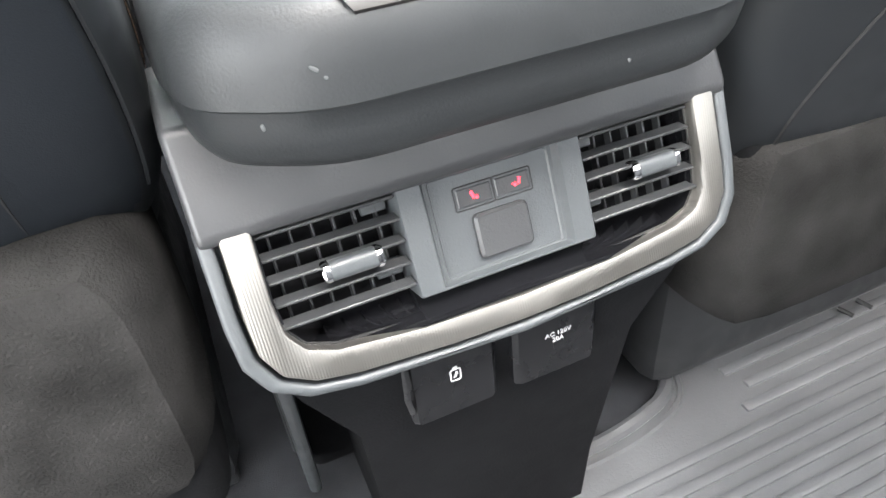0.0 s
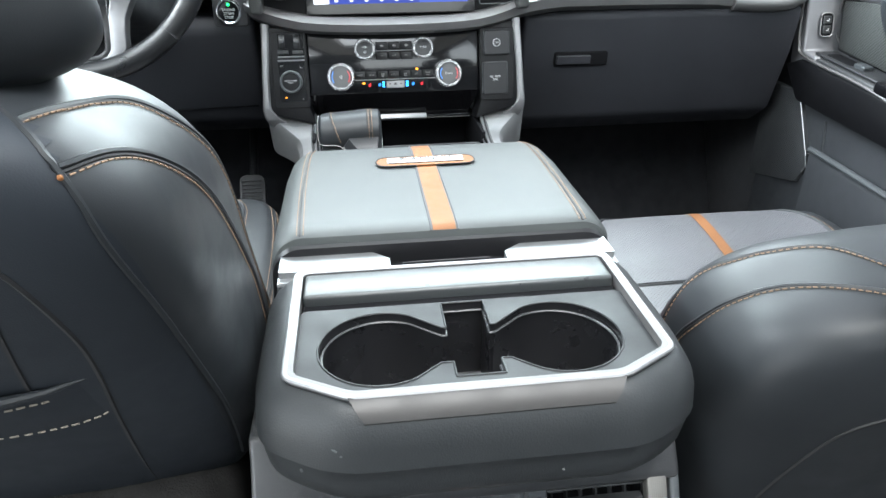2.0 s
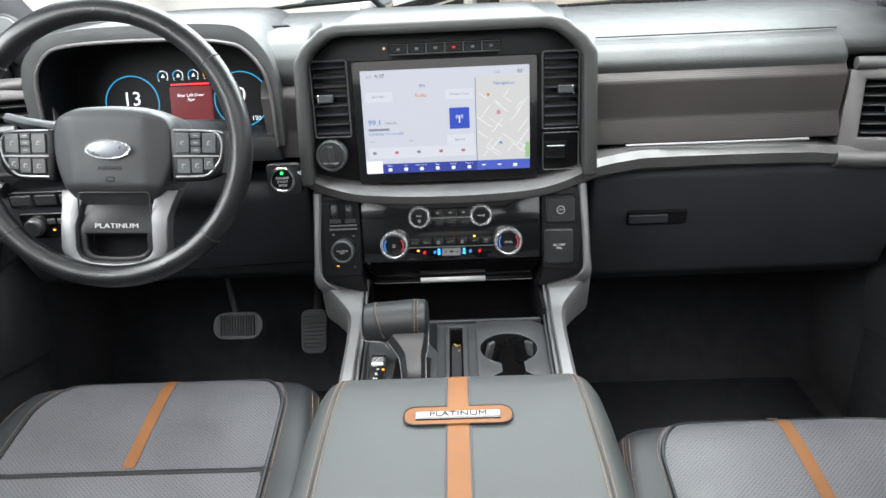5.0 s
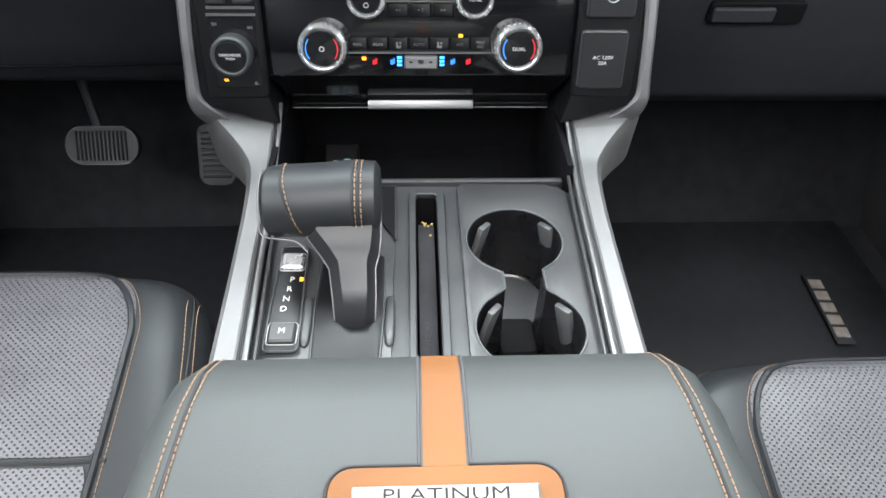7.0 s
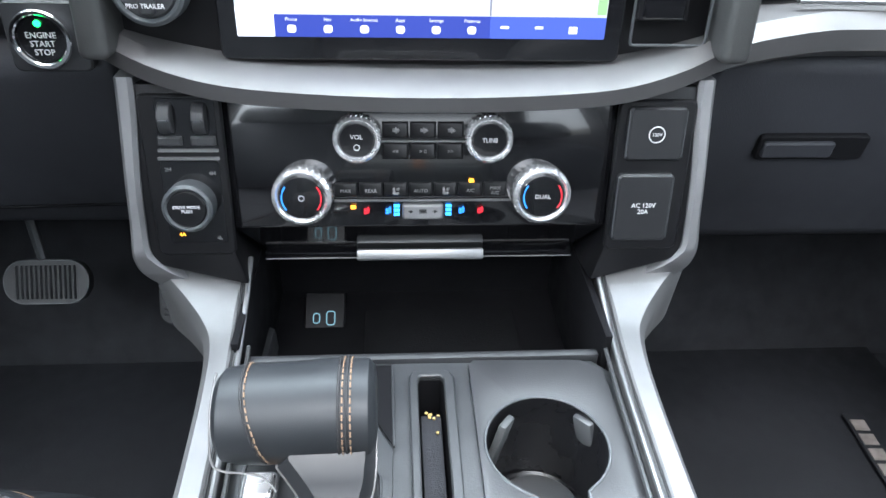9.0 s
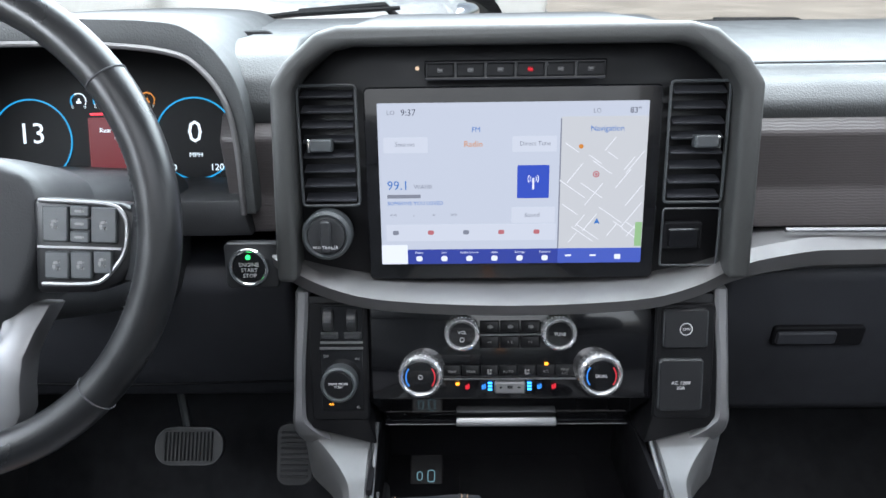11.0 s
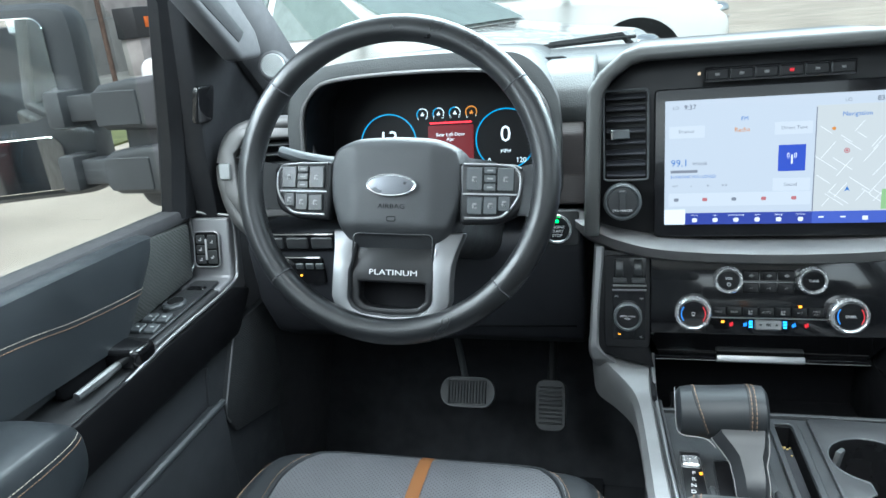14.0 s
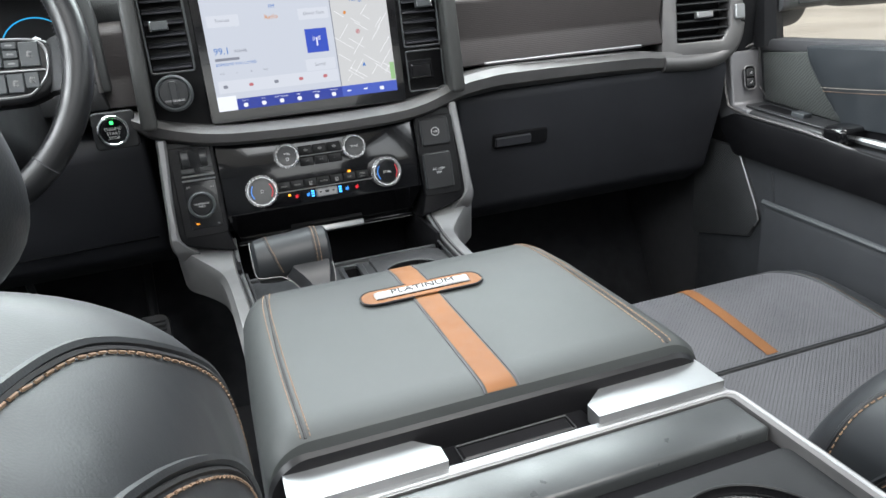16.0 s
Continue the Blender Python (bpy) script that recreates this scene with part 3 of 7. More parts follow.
TRAY_SATIN = mat("tray_satin", (0.030, 0.033, 0.034), 0.34, bump=0.08, scale=800, var=0.08)
SHIFT_DECK = mat("shift_deck", (0.034, 0.036, 0.038), 0.36, bump=0.15, scale=800, var=0.08)
# padded lid
def lid_ring(y, k, drop=0.0):
    """The lid's cross-section at y; k shrinks it towards the ends."""
    out = []
    for u, v in ring_of(0.318, 0.10, 0.027, 8):
        vv = v * (1 if v > 0 else 1.0)
        crown = 0.004 * (1 - (u / 0.159) ** 2) if v > 0 else 0
        wide = 1 + (0.02 if v < 0 else 0)
        out.append((CX + u * k * wide, y, 0.508 + vv * (k if v > 0 else 1) + crown - drop))
    return out


rings = [lid_ring(-0.610, 0.93, 0.018), lid_ring(-0.6095, 0.965, 0.009), lid_ring(-0.607, 0.985, 0.003), lid_ring(-0.601, 0.997, 0.0005), lid_ring(-0.58, 1.0), lid_ring(-0.50, 1.0), lid_ring(-0.43, 1.0), lid_ring(-0.38, 0.985, 0.001),
         lid_ring(-0.355, 0.96, 0.004), lid_ring(-0.338, 0.92, 0.012), lid_ring(-0.326, 0.86, 0.026), lid_ring(-0.322, 0.80, 0.04)]
lid = part("lid", loft(rings), LID_LEATHER, con, "padded black leather lid")
# black cap stands in for the undercut's shadow below the lid edge
part("lid_end_shade", loft([lid_ring(-0.6135, 0.975, 0.016), lid_ring(-0.6125, 0.992, 0.0115), lid_ring(-0.6085, 0.999, 0.0095)]), STACK_BLACK, lid, "black cap painted as the shade under the lid's rear edge")
for sx in (-1, 1):
    for dx in (0.0, 0.0058):
        xs = sx * (0.1275 + dx)
        part("stitching", stitches(lid, [(CX + xs, -0.604, 0.6), (CX + xs + sx * 0.003, -0.5, 0.6), (CX + xs + sx * 0.003, -0.40, 0.6), (CX + xs - sx * 0.002, -0.345, 0.6), (CX + xs - sx * 0.006, -0.33, 0.6)], (0, 0, -1), 0.0026, 0.0009, 0.00042), THREAD, lid)
    xs = sx * 0.1304
    part("seam", piping(lid, [(CX + xs, -0.605, 0.6), (CX + xs + sx * 0.003, -0.5, 0.6), (CX + xs, -0.36, 0.6), (CX + xs - sx * 0.006, -0.33, 0.6)], (0, 0, -1), 0.0012, -0.0002), BLACK_THREAD, lid)


def draped_strip(target, xl, xr, ys, lift, nx=4):
    bm = bmesh.new()
    rows = []
    for y in ys:
        h = drape(target, [(xl + (xr - xl) * i / nx, y, 0.6) for i in range(nx + 1)], (0, 0, -1))
        rows.append([bm.verts.new(p + nrm * lift) for p, nrm in h])
    for a, b in zip(rows, rows[1:]):
        for i in range(min(len(a), len(b)) - 1):
            bm.faces.new((a[i], a[i + 1], b[i + 1], b[i]))
    return bm


ys = [-0.6068 + 0.2793 * k / 60 for k in range(61)]
part("accent_strip", draped_strip(lid, CX - 0.0105, CX + 0.0105, ys, 0.0006), TAN, lid, "tan leather stripe along the lid")
for sx in (-1, 1):
    for y0, y1 in ((-0.607, -0.448), (-0.417, -0.33)):
        part("stitching", piping(lid, [(CX + sx * 0.0125, y0 + (y1 - y0) * k / 6, 0.6) for k in range(7)], (0, 0, -1), 0.0009, 0.0002), DARK_THREAD, lid)
part("badge_recess", mv(loft([[(u, v, 0) for u, v in ring_of(0.110, 0.028, 0.012)], [(u, v, 0.0006) for u, v in ring_of(0.109, 0.027, 0.0115)]]), Matrix.Translation((CX, -0.4325, 0.5615))), TAN, lid, "tan leather oval round the badge")
ring = ring_of(0.1115, 0.0295, 0.0125)
for sx in (-1, 1):
    half = sorted([(u, v) for u, v in ring if u * sx > 0.0], key=lambda q: math.atan2(q[1], q[0] * sx))
    half = [(sx * 0.0115, -0.01475)] + half + [(sx * 0.0115, 0.01475)]
    part("recess_rim", tube([(CX + u, -0.4325 + v, 0.5618) for u, v in half], 0.0008, 6), BLACK_THREAD, lid)
badge = part("badge", slab(0.087, 0.0095, 0.001, 0.004, Matrix.Translation((CX, -0.4338, 0.5612)) @ pose(0, 0, 0, 16, 0, 0)), SILVER, lid, "chrome name plate")
words("lettering", "PLATINUM", 0.0080, Matrix.Translation((CX, -0.4349, 0.5653)) @ pose(0, 0, 0, 16, 0, 0), STACK_BLACK, badge, width=1.55)
# thin dark bar painted in for the shadow below the name plate
part("badge_shadow", box((CX, -0.4397, 0.5622), (0.086, 0.0014, 0.001), 0.0), DARK, badge, "dark strip painted as the plate's shadow")

# silver latch bars behind the lid, the black latch between, the dark gap
for pts in ([(0.058, -0.642), (0.058, -0.627), (0.090, -0.601), (0.150, -0.600), (0.1565, -0.607), (0.1560, -0.642)], [(-0.142, -0.642), (-0.1425, -0.607), (-0.136, -0.600), (-0.074, -0.601), (-0.046, -0.627), (-0.046, -0.642)]):
    part("latch_trim", bev(loft([[(x, y, z) for x, y in pts] for z in (0.480, 0.5405)]), 0.0035, 3), BRIGHT, con, "satin silver bar behind the lid")
part("latch_bridge", bev(loft([[(x, y, z) for x, y in ((-0.1430, -0.6535 - k), (0.1570, -0.6535 - k), (0.1570, -0.640), (-0.1430, -0.640))] for z, k in ((0.490, 0.003), (0.526, 0.001), (0.5345, -0.003))]), 0.0025, 3), BRIGHT, con, "satin silver bar")
part("latch", box((CX, -0.622, 0.519), (0.112, 0.042, 0.018), 0.002), DARK, con, "black lid latch")
part("latch_pull", slab(0.078, 0.014, 0.001, 0.003, Matrix.Translation((CX, -0.626, 0.5275))), STACK_BLACK, con)
part("pull_edge", tube([(CX + u, -0.626 + v, 0.5306) for u, v in ring_of(0.080, 0.0155, 0.001, 2)], 0.0005, 4, closed=True), PLASTIC, con)
# near-black box: the gap's shade put into its colour
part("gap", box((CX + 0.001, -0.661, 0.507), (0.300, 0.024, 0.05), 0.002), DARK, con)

# rear cup holder module
tray_c = (CX - 0.002, -0.777)
OUTER = [(CX - 0.129, -0.673), (CX + 0.129, -0.673), (CX + 0.1285, -0.8112), (CX + 0.087, -0.836), (CX - 0.087, -0.836), (CX - 0.1285, -0.8112)]
INNER = [(CX - 0.1235, -0.6760), (CX + 0.1235, -0.6760), (CX + 0.1230, -0.8090), (CX + 0.0856, -0.8310), (CX - 0.0856, -0.8310), (CX - 0.1230, -0.8090)]
outer, inner = round_poly(OUTER, 0.006), round_poly(INNER, 0.006)
part("cup_frame", plate_with_hole(outer, inner, 0.540, 0.5560), TRIM, con, "satin silver surround of the rear cup holders")
part("frame_edge", tube([(x, y, 0.5548) for x, y in outer], 0.0021, 8, closed=True), SILVER, con)
part("tray_bar", box((CX, -0.6940, 0.5475), (0.245, 0.0360, 0.016), 0.003, seg=3), TRAY_SATIN, con, "satin black bar before the cup holders")
# dark box that paints the shade of the slot
part("tray_slot_shade", box((CX, -0.7180, 0.5430), (0.245, 0.012, 0.008), 0.001), DARK, con, "dark strip painted as the shaded slot before the cup holders")
cups = radial([('c', -0.0635, 0.0, 0.0435), ('c', 0.0625, -0.001, 0.0435), ('b', -0.0165, -0.0395, 0.0160, 0.0515), ('b', -0.030, -0.0235, 0.030, 0.0185)], 240)
cups = [(tray_c[0] + x, tray_c[1] + y) for x, y in cups]
tray_in = round_poly([(CX - 0.1232, -0.7235), (CX + 0.1232, -0.7235)] + [(CX + 0.1228, -0.8088), (CX + 0.0854, -0.8308), (CX - 0.0854, -0.8308), (CX - 0.1228, -0.8088)], 0.006)
part("cup_tray", plate_with_hole(tray_in, cups, 0.536, 0.5495), TRAY, con, "dark grey cup holder tray")
part("cup_ledge", tube([(tray_c[0] + (x - tray_c[0]) * 0.980, tray_c[1] + (y - tray_c[1]) * 0.970, 0.5425) for x, y in cups], 0.0010, 6, closed=True), SATIN_BLACK, con)
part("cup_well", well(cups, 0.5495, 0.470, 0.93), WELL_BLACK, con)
part("cup_rim", tube([(x, y, 0.5494) for x, y in cups], 0.0009, 6, closed=True), TRAY, con)


# rounded shell that rolls down from the frame
SHELL_TOP = [(CX + x, y) for x, y in round_poly([(-0.130, -0.670), (0.130, -0.670), (0.1305, -0.78), (0.1295, -0.8117), (0.0875, -0.8368), (-0.0875, -0.8368), (-0.1295, -0.8117), (-0.1305, -0.78)], 0.010, 4)]
SHELL_LOW = round_poly([(CX - 0.150, -0.668), (CX + 0.150, -0.668), (CX + 0.149, -0.78), (CX + 0.142, -0.818), (CX + 0.100, -0.847), (CX - 0.095, -0.847), (CX - 0.142, -0.818), (CX - 0.149, -0.78)], 0.022, 4)


def over_ring(grow, z, f=1.0):
    """The shell's outline at z: f goes from the frame's edge (0) to the widest girth (1); grow swells or draws in the girth."""
    low = [(CX + (x - CX) * grow, y if y > -0.70 else -0.75 + (y + 0.75) * (1 + (grow - 1) * 1.6)) for x, y in SHELL_LOW]
    return [(a[0] + (b[0] - a[0]) * f, a[1] + (b[1] - a[1]) * f, z) for a, b in zip(SHELL_TOP, low)]


OVERHANG = mat("overhang_plastic", (0.019, 0.021, 0.0225), 0.5, bump=0.2, scale=700, var=0.12, spec=0.4)
over = loft(caps=False, rings=[over_ring(1.042, 0.5515, 0.0), over_ring(1.042, 0.5510, 0.10), over_ring(1.042, 0.5490, 0.30), over_ring(1.042, 0.5440, 0.56), over_ring(1.042, 0.5350, 0.80), over_ring(1.042, 0.5240, 0.94), over_ring(1.042, 0.5100), over_ring(1.032, 0.5083), over_ring(1.024, 0.497), over_ring(1.012, 0.486), over_ring(0.985, 0.479), over_ring(0.95, 0.476)])
part("overhang", bev(over, 0.003, 2, 20), OVERHANG, con, "black rounded edge over the rear vents")
lip = bev(loft([[(x, y, z) for x, y in ((CX + x0, yf), (CX + x1, yf), (CX + x1, -0.832), (CX + x0, -0.832))] for x0, x1, yf, z in ((-0.0885, 0.0865, -0.8372, 0.5556), (-0.087, 0.0855, -0.8395, 0.5545), (-0.0825, 0.081, -0.8455, 0.5485), (-0.0790, 0.0770, -0.8480, 0.5437), (-0.0780, 0.0760, -0.8460, 0.5405))]), 0.0012, 2, 20)
lp = part("rear_lip", lip, LIP_GREY, con, "satin grey bevel on the rear edge")

SCUFF = mat("pale_scuff", (0.08, 0.085, 0.087), 0.7, var=0.3)
for x, y, z, w, tilt in ((-0.092, -0.8492, 0.526, 0.0055, 40), (-0.115, -0.8372, 0.502, 0.0035, 80), (0.052, -0.8512, 0.495, 0.0025, 70), (-0.088, -0.8502, 0.522, 0.003, 20)):
    part("scuff", mv(pillow((0, 0, 0), (w, 0.0006, 0.0018), 2.2, n=4), Matrix.Translation((x, y, z)) @ pose(0, 0, 0, 0, tilt, 0)), SCUFF, con)

# rear vent panel, leaning: its foot stands further back
RV = face(0.0, -0.8205, 0.4065, 24.6)


def at_rv(x, v, w=0.0):
    return RV @ Matrix.Translation((x, v, w))


bez_out = mirrored([(0.147, 0.0355), (0.1475, -0.010), (0.1462, -0.030), (0.138, -0.045), (0.1225, -0.0535), (0.10, -0.0575), (0.045, -0.0615), (0.0, -0.0625)])
bez_in = mirrored([(0.131, 0.0355), (0.132, -0.005), (0.130, -0.024), (0.1225, -0.0345), (0.107, -0.0402), (0.06, -0.0455), (0.0, -0.0475)])
lip_out = mirrored([(0.1575, 0.0400), (0.158, -0.012), (0.156, -0.035), (0.1465, -0.0515), (0.128, -0.0615), (0.10, -0.0660), (0.0, -0.0710)])
lip_in = mirrored([(0.1495, 0.0400), (0.150, -0.010), (0.1485, -0.031), (0.140, -0.0470), (0.1235, -0.0558), (0.10, -0.0598), (0.045, -0.0638), (0.0, -0.0648)])
# back of the vents, its shade painted near-black
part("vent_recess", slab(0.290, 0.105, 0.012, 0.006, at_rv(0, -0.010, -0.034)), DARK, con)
part("vent_wall", mv(prism(mirrored([(0.1335, 0.036), (0.134, -0.006), (0.132, -0.026), (0.124, -0.037), (0.108, -0.043), (0.0, -0.050)]) + mirrored([(0.130, 0.036), (0.1308, -0.005), (0.1288, -0.0235), (0.1215, -0.0335), (0.1065, -0.0390), (0.0, -0.0462)])[::-1], "z", -0.032, -0.004, 0.0), RV), GLOSS, con)
part("vent_surround", mv(prism(bez_out + bez_in[::-1], "z", -0.012, 0.005, 0.0022, 2), RV), RIBBED, con, "finely ribbed satin metal vent surround")
part("vent_lip", mv(prism(lip_out + lip_in[::-1], "z", -0.045, 0.003, 0.0028, 3), RV), GREY_PLASTIC, con, "satin grey lip round the vents")
part("vent_shoulder", prism([(-0.8125, 0.4345), (-0.8105, 0.4425), (-0.796, 0.463), (-0.785, 0.486), (-0.70, 0.486), (-0.70, 0.43), (-0.79, 0.428)], "x", -0.157, 0.157, 0.004, 3), SATIN_BLACK, con, "satin black shoulder over the vents")
part("vent_roof", mv(box((0, 0, 0), (0.262, 0.004, 0.028), 0.001), at_rv(0, 0.0355, -0.018)), STACK_BLACK, con)
part("vent_floor", mv(prism([(-0.0460, 0.004), (-0.0300, -0.026), (-0.0330, -0.030), (-0.0480, -0.002)], "x", -0.110, 0.110, 0.001), RV), GLOSS, con, "glossy black sill under the slats")
for sx in (-1, 1):
    vc = sx * 0.0935
    for k in range(5):
        part("vent_slat", mv(box((0, 0, 0), (0.074, 0.0019, 0.0095), 0.0006, seg=1), at_rv(vc, -0.0215 + k * 0.0124, -0.005) @ pose(0, 0, 0, 14, 0, 0)), SATIN_BLACK, con)
    for k in range(6):
        part("vent_fin", mv(box((0, 0, 0), (0.0014, 0.058, 0.007), 0.0003, seg=1), at_rv(vc - 0.030 + k * 0.0118, 0.004, -0.0205)), SATIN_BLACK, con)
    for v in (0.0235, -0.0135):
        part("fin_tab", mv(box((0, 0, 0), (0.015, 0.010, 0.002), 0.0006, seg=1), at_rv(sx * 0.0655, v, -0.018)), GREY_PLASTIC, con)
    tab = part("vent_tab", mv(loft([[(x, v * q, w * q + 0.0005) for v, w in ring_of(0.0105, 0.011, 0.0035, 4)] for x, q in ((-0.0135, 0.95), (-0.011, 1.0), (0.011, 1.0), (0.0135, 0.95))]), at_rv(vc + 0.006, 0.0005, 0.002)), GREY_PLASTIC, con, "grey rolled thumb tab")
    for ss in (-1, 1):
        part("tab_cap", mv(loft([[(ss * x, v * q, w * q + 0.0005) for v, w in ring_of(0.0115, 0.012, 0.004, 4)] for x, q in ((0.0125, 1.0), (0.0152, 0.98), (0.0165, 0.8))]), at_rv(vc + 0.006, 0.0005, 0.002)), CHROME, tab, "chrome cap")
rect = lambda w, h, z, dy=0.0: [(u, v + dy, z) for u, v in ring_of(w, h, 0.0016, 2)]
sw = part("switch_panel", mv(loft([rect(0.112, 0.0640, -0.030), rect(0.112, 0.0640, -0.001), rect(0.1105, 0.0625, 0.0), rect(0.0840, 0.0600, 0.0), rect(0.0790, 0.0575, -0.0050), rect(0.0740, 0.0560, -0.0050), rect(0.0725, 0.0545, -0.0062)]), RV), GREY_PLASTIC, con, "grey switch plate between the vents")
for sx in (-1, 1):
    hx = 0.0008 + sx * 0.0119
    hb = part("seat_heater_button", slab(0.0228, 0.0122, 0.0010, 0.003, at_rv(hx, 0.0135, -0.0085)), SATIN_BLACK, sw)
    part("button_gap", tube([at_rv(hx, 0.0135, -0.0060) @ Vector((u, v, 0)) for u, v in ring_of(0.0240, 0.0134, 0.0012, 2)], 0.0005, 4, closed=True), BLACK_THREAD, hb)
    part("heater_mark", join(slab(0.0042, 0.0040, 0.0012, 0.0003, at_rv(hx + 0.0015, 0.0122, -0.0055)), slab(0.0016, 0.0062, 0.0006, 0.0003, at_rv(hx + 0.0015 + sx * 0.0026, 0.0142, -0.0055) @ pose(0, 0, 0, 0, 0, -sx * 18))), RED, hb, "glowing red seat symbol")
part("blank_cover", slab(0.0335, 0.0262, 0.0035, 0.0055, at_rv(0.0012, -0.0098, -0.0070), edge=0.0016), SATIN_BLACK, sw)
# socket flaps under the vents
for nm, x, w in (("usb_flap", -0.040, 0.060), ("socket_flap", 0.034, 0.062)):
    fl = part(nm, slab(w, 0.064, 0.006, 0.014, face(x, -0.815, 0.296, 3), edge=0.003), WELL_BLACK, con, "black hinged socket cover")
    if nm == "usb_flap":
        fm = face(x + 0.001, -0.8292, 0.3015, 3)
        part("mark", join(tube([fm @ Vector((u, v, 0)) for u, v in ring_of(0.0068, 0.0095, 0.0012, 2)], 0.0006, 4, closed=True), slab(0.0034, 0.0016, 0.0003, 0.0004, fm @ Matrix.Translation((0, 0.0062, 0))), slab(0.0012, 0.0056, 0.0003, 0.0004, fm @ pose(0, 0, 0, 0, 0, -25))), PRINT, fl, "white battery symbol")
        part("flap_hinge", tube([(x - 0.031, -0.828, 0.326), (x - 0.033, -0.832, 0.300), (x - 0.030, -0.829, 0.282)], 0.0022, 6), GLOSS, fl)
    else:
        words("lettering", "AC 120V\n20A", 0.0052, face(x + 0.001, -0.8294, 0.3005, 3), PRINT, fl)

# front part: silver rails, tray, shifter, cup holders
for sx in (-1, 1):
    rail = []
    for y, xo, xi, z, zo in ((-0.325, 0.158, 0.131, 0.470, 0.470), (-0.20, 0.163, 0.138, 0.466, 0.466), (-0.10, 0.168, 0.143, 0.463, 0.463), (-0.045, 0.174, 0.146, 0.466, 0.463), (-0.022, 0.184, 0.147, 0.470, 0.468),
                             (0.0, 0.202, 0.147, 0.475, 0.477), (0.018, 0.221, 0.147, 0.480, 0.489), (0.033, 0.228, 0.148, 0.486, 0.499), (0.042, 0.229, 0.150, 0.492, 0.506)):
        rail.append([(CX * 0.6 + sx * xi, y, z), (CX * 0.6 + sx * (xi + 0.006), y, z + 0.005), (CX * 0.6 + sx * (xo - 0.006), y, zo + 0.003), (CX * 0.6 + sx * xo, y, zo - 0.006), (CX * 0.6 + sx * (xo - 0.004), y, z - 0.05), (CX * 0.6 + sx * xi, y, z - 0.05)])
    part("side_rail", loft(smooth_rows(rail)), RAIL_SILVER, con, "satin silver rail beside the shifter tray")
    inn = [(CX * 0.6 + sx * (xi - 0.0015), y, z + 0.003) for y, xi, z in ((-0.32, 0.131, 0.470), (-0.20, 0.138, 0.466), (-0.10, 0.143, 0.463), (-0.045, 0.146, 0.465), (0.0, 0.147, 0.476), (0.03, 0.147, 0.49))]
    inn = spline(inn, 5)
    part("rail_edge", tube(inn, 0.0022, 8), BRIGHT, con, "bright rail edge")
    part("rail_groove", tube([(x_ + sx * 0.0045, y_, z_ + 0.0012) for x_, y_, z_ in inn], 0.0012, 6), BLACK_THREAD, con)
    part("rail_line", tube([(x_ - sx * 0.0055, y_, z_ - 0.005) for x_, y_, z_ in inn[:16]], 0.0018, 6), SATIN_BLACK, con)
slot_i = [(-0.0065, -0.315), (0.0125, -0.315), (0.0130, -0.079), (0.0110, -0.0745), (-0.0045, -0.0745), (-0.0065, -0.079)]
deck = [(CX - 0.137, -0.33), (CX + 0.135, -0.33), (CX + 0.141, -0.075), (CX + 0.125, -0.058), (CX - 0.138, -0.055)]
fc = (0.082, -0.19)
fcups = [(fc[0] + x, fc[1] + y) for x, y in radial([('c', -0.002, 0.049, 0.0425), ('c', -0.0005, -0.053, 0.043), ('b', -0.016, -0.04, 0.018, 0.04)], 128)]
part("deck", plate_with_hole(deck, fcups, 0.440, 0.4520, slot_i), SHIFT_DECK, con, "black tray round the shifter")
cp_out = [(0.033, -0.33), (0.033, -0.064), (0.037, -0.059), (0.120, -0.061), (0.136, -0.072), (0.1385, -0.33)]
part("cup_plate", bev(plate_with_hole(cp_out, fcups, 0.4522, 0.4572), 0.0016, 2), SATIN_BLACK, con, "satin black front cup holder surround")
part("cup_rim", tube([(x, y, 0.4572) for x, y in fcups], 0.0011, 6, closed=True), GREY_PLASTIC, con)
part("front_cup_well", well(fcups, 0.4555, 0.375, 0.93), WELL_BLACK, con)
part("cup_web", prism([(fc[0] - 0.016, fc[1] - 0.022), (fc[0] + 0.018, fc[1] - 0.022), (fc[0] + 0.018, fc[1] + 0.020), (fc[0] - 0.016, fc[1] + 0.020)], "z", 0.374, 0.389, 0.006), CONSOLE_BODY, con)
for cy in (-0.141, -0.243):
    part("cup_floor", cyl(0.034, 0.003, Matrix.Translation((fc[0], cy, 0.3755)), 28, 0.001), SATIN_BLACK, con)
CUP_GRIP = mat("grip_rubber", (0.065, 0.068, 0.07), 0.42, var=0.1)
for cy in (-0.141, -0.243):
    for a in (35, 145, 215, 325):
        r = 0.0405
        part("cup_grip", box((fc[0] + 0.002 + r * math.cos(radians(a)), cy + r * math.sin(radians(a)), 0.428), (0.017, 0.006, 0.050), 0.002, (14 * -math.sin(radians(a)), 14 * math.cos(radians(a)), a + 90)), CUP_GRIP, con, "grey rubber grip tab")
slot_o = [(-0.012, -0.32), (0.019, -0.32), (0.021, -0.076), (0.017, -0.069), (-0.010, -0.069), (-0.013, -0.076)]
part("slot_rim", bev(plate_with_hole(slot_o, slot_i, 0.4522, 0.4575), 0.001, 1), SHIFT_DECK, con)
part("slot_well", well(slot_i, 0.452, 0.405, 0.97), DARK, con, "deep dark phone slot")
part("slot_pad", prism([(x, y) for x, y in ((-0.0045, -0.31), (0.0105, -0.31), (0.0105, -0.096), (-0.0045, -0.096))], "z", 0.430, 0.4375, 0.001), CARPET, con)
crumbs = thing("crumbs", (0.004, -0.095, 0.4375), "few yellow crumbs in the phone slot", "crumbs")
rc = random.Random(3)
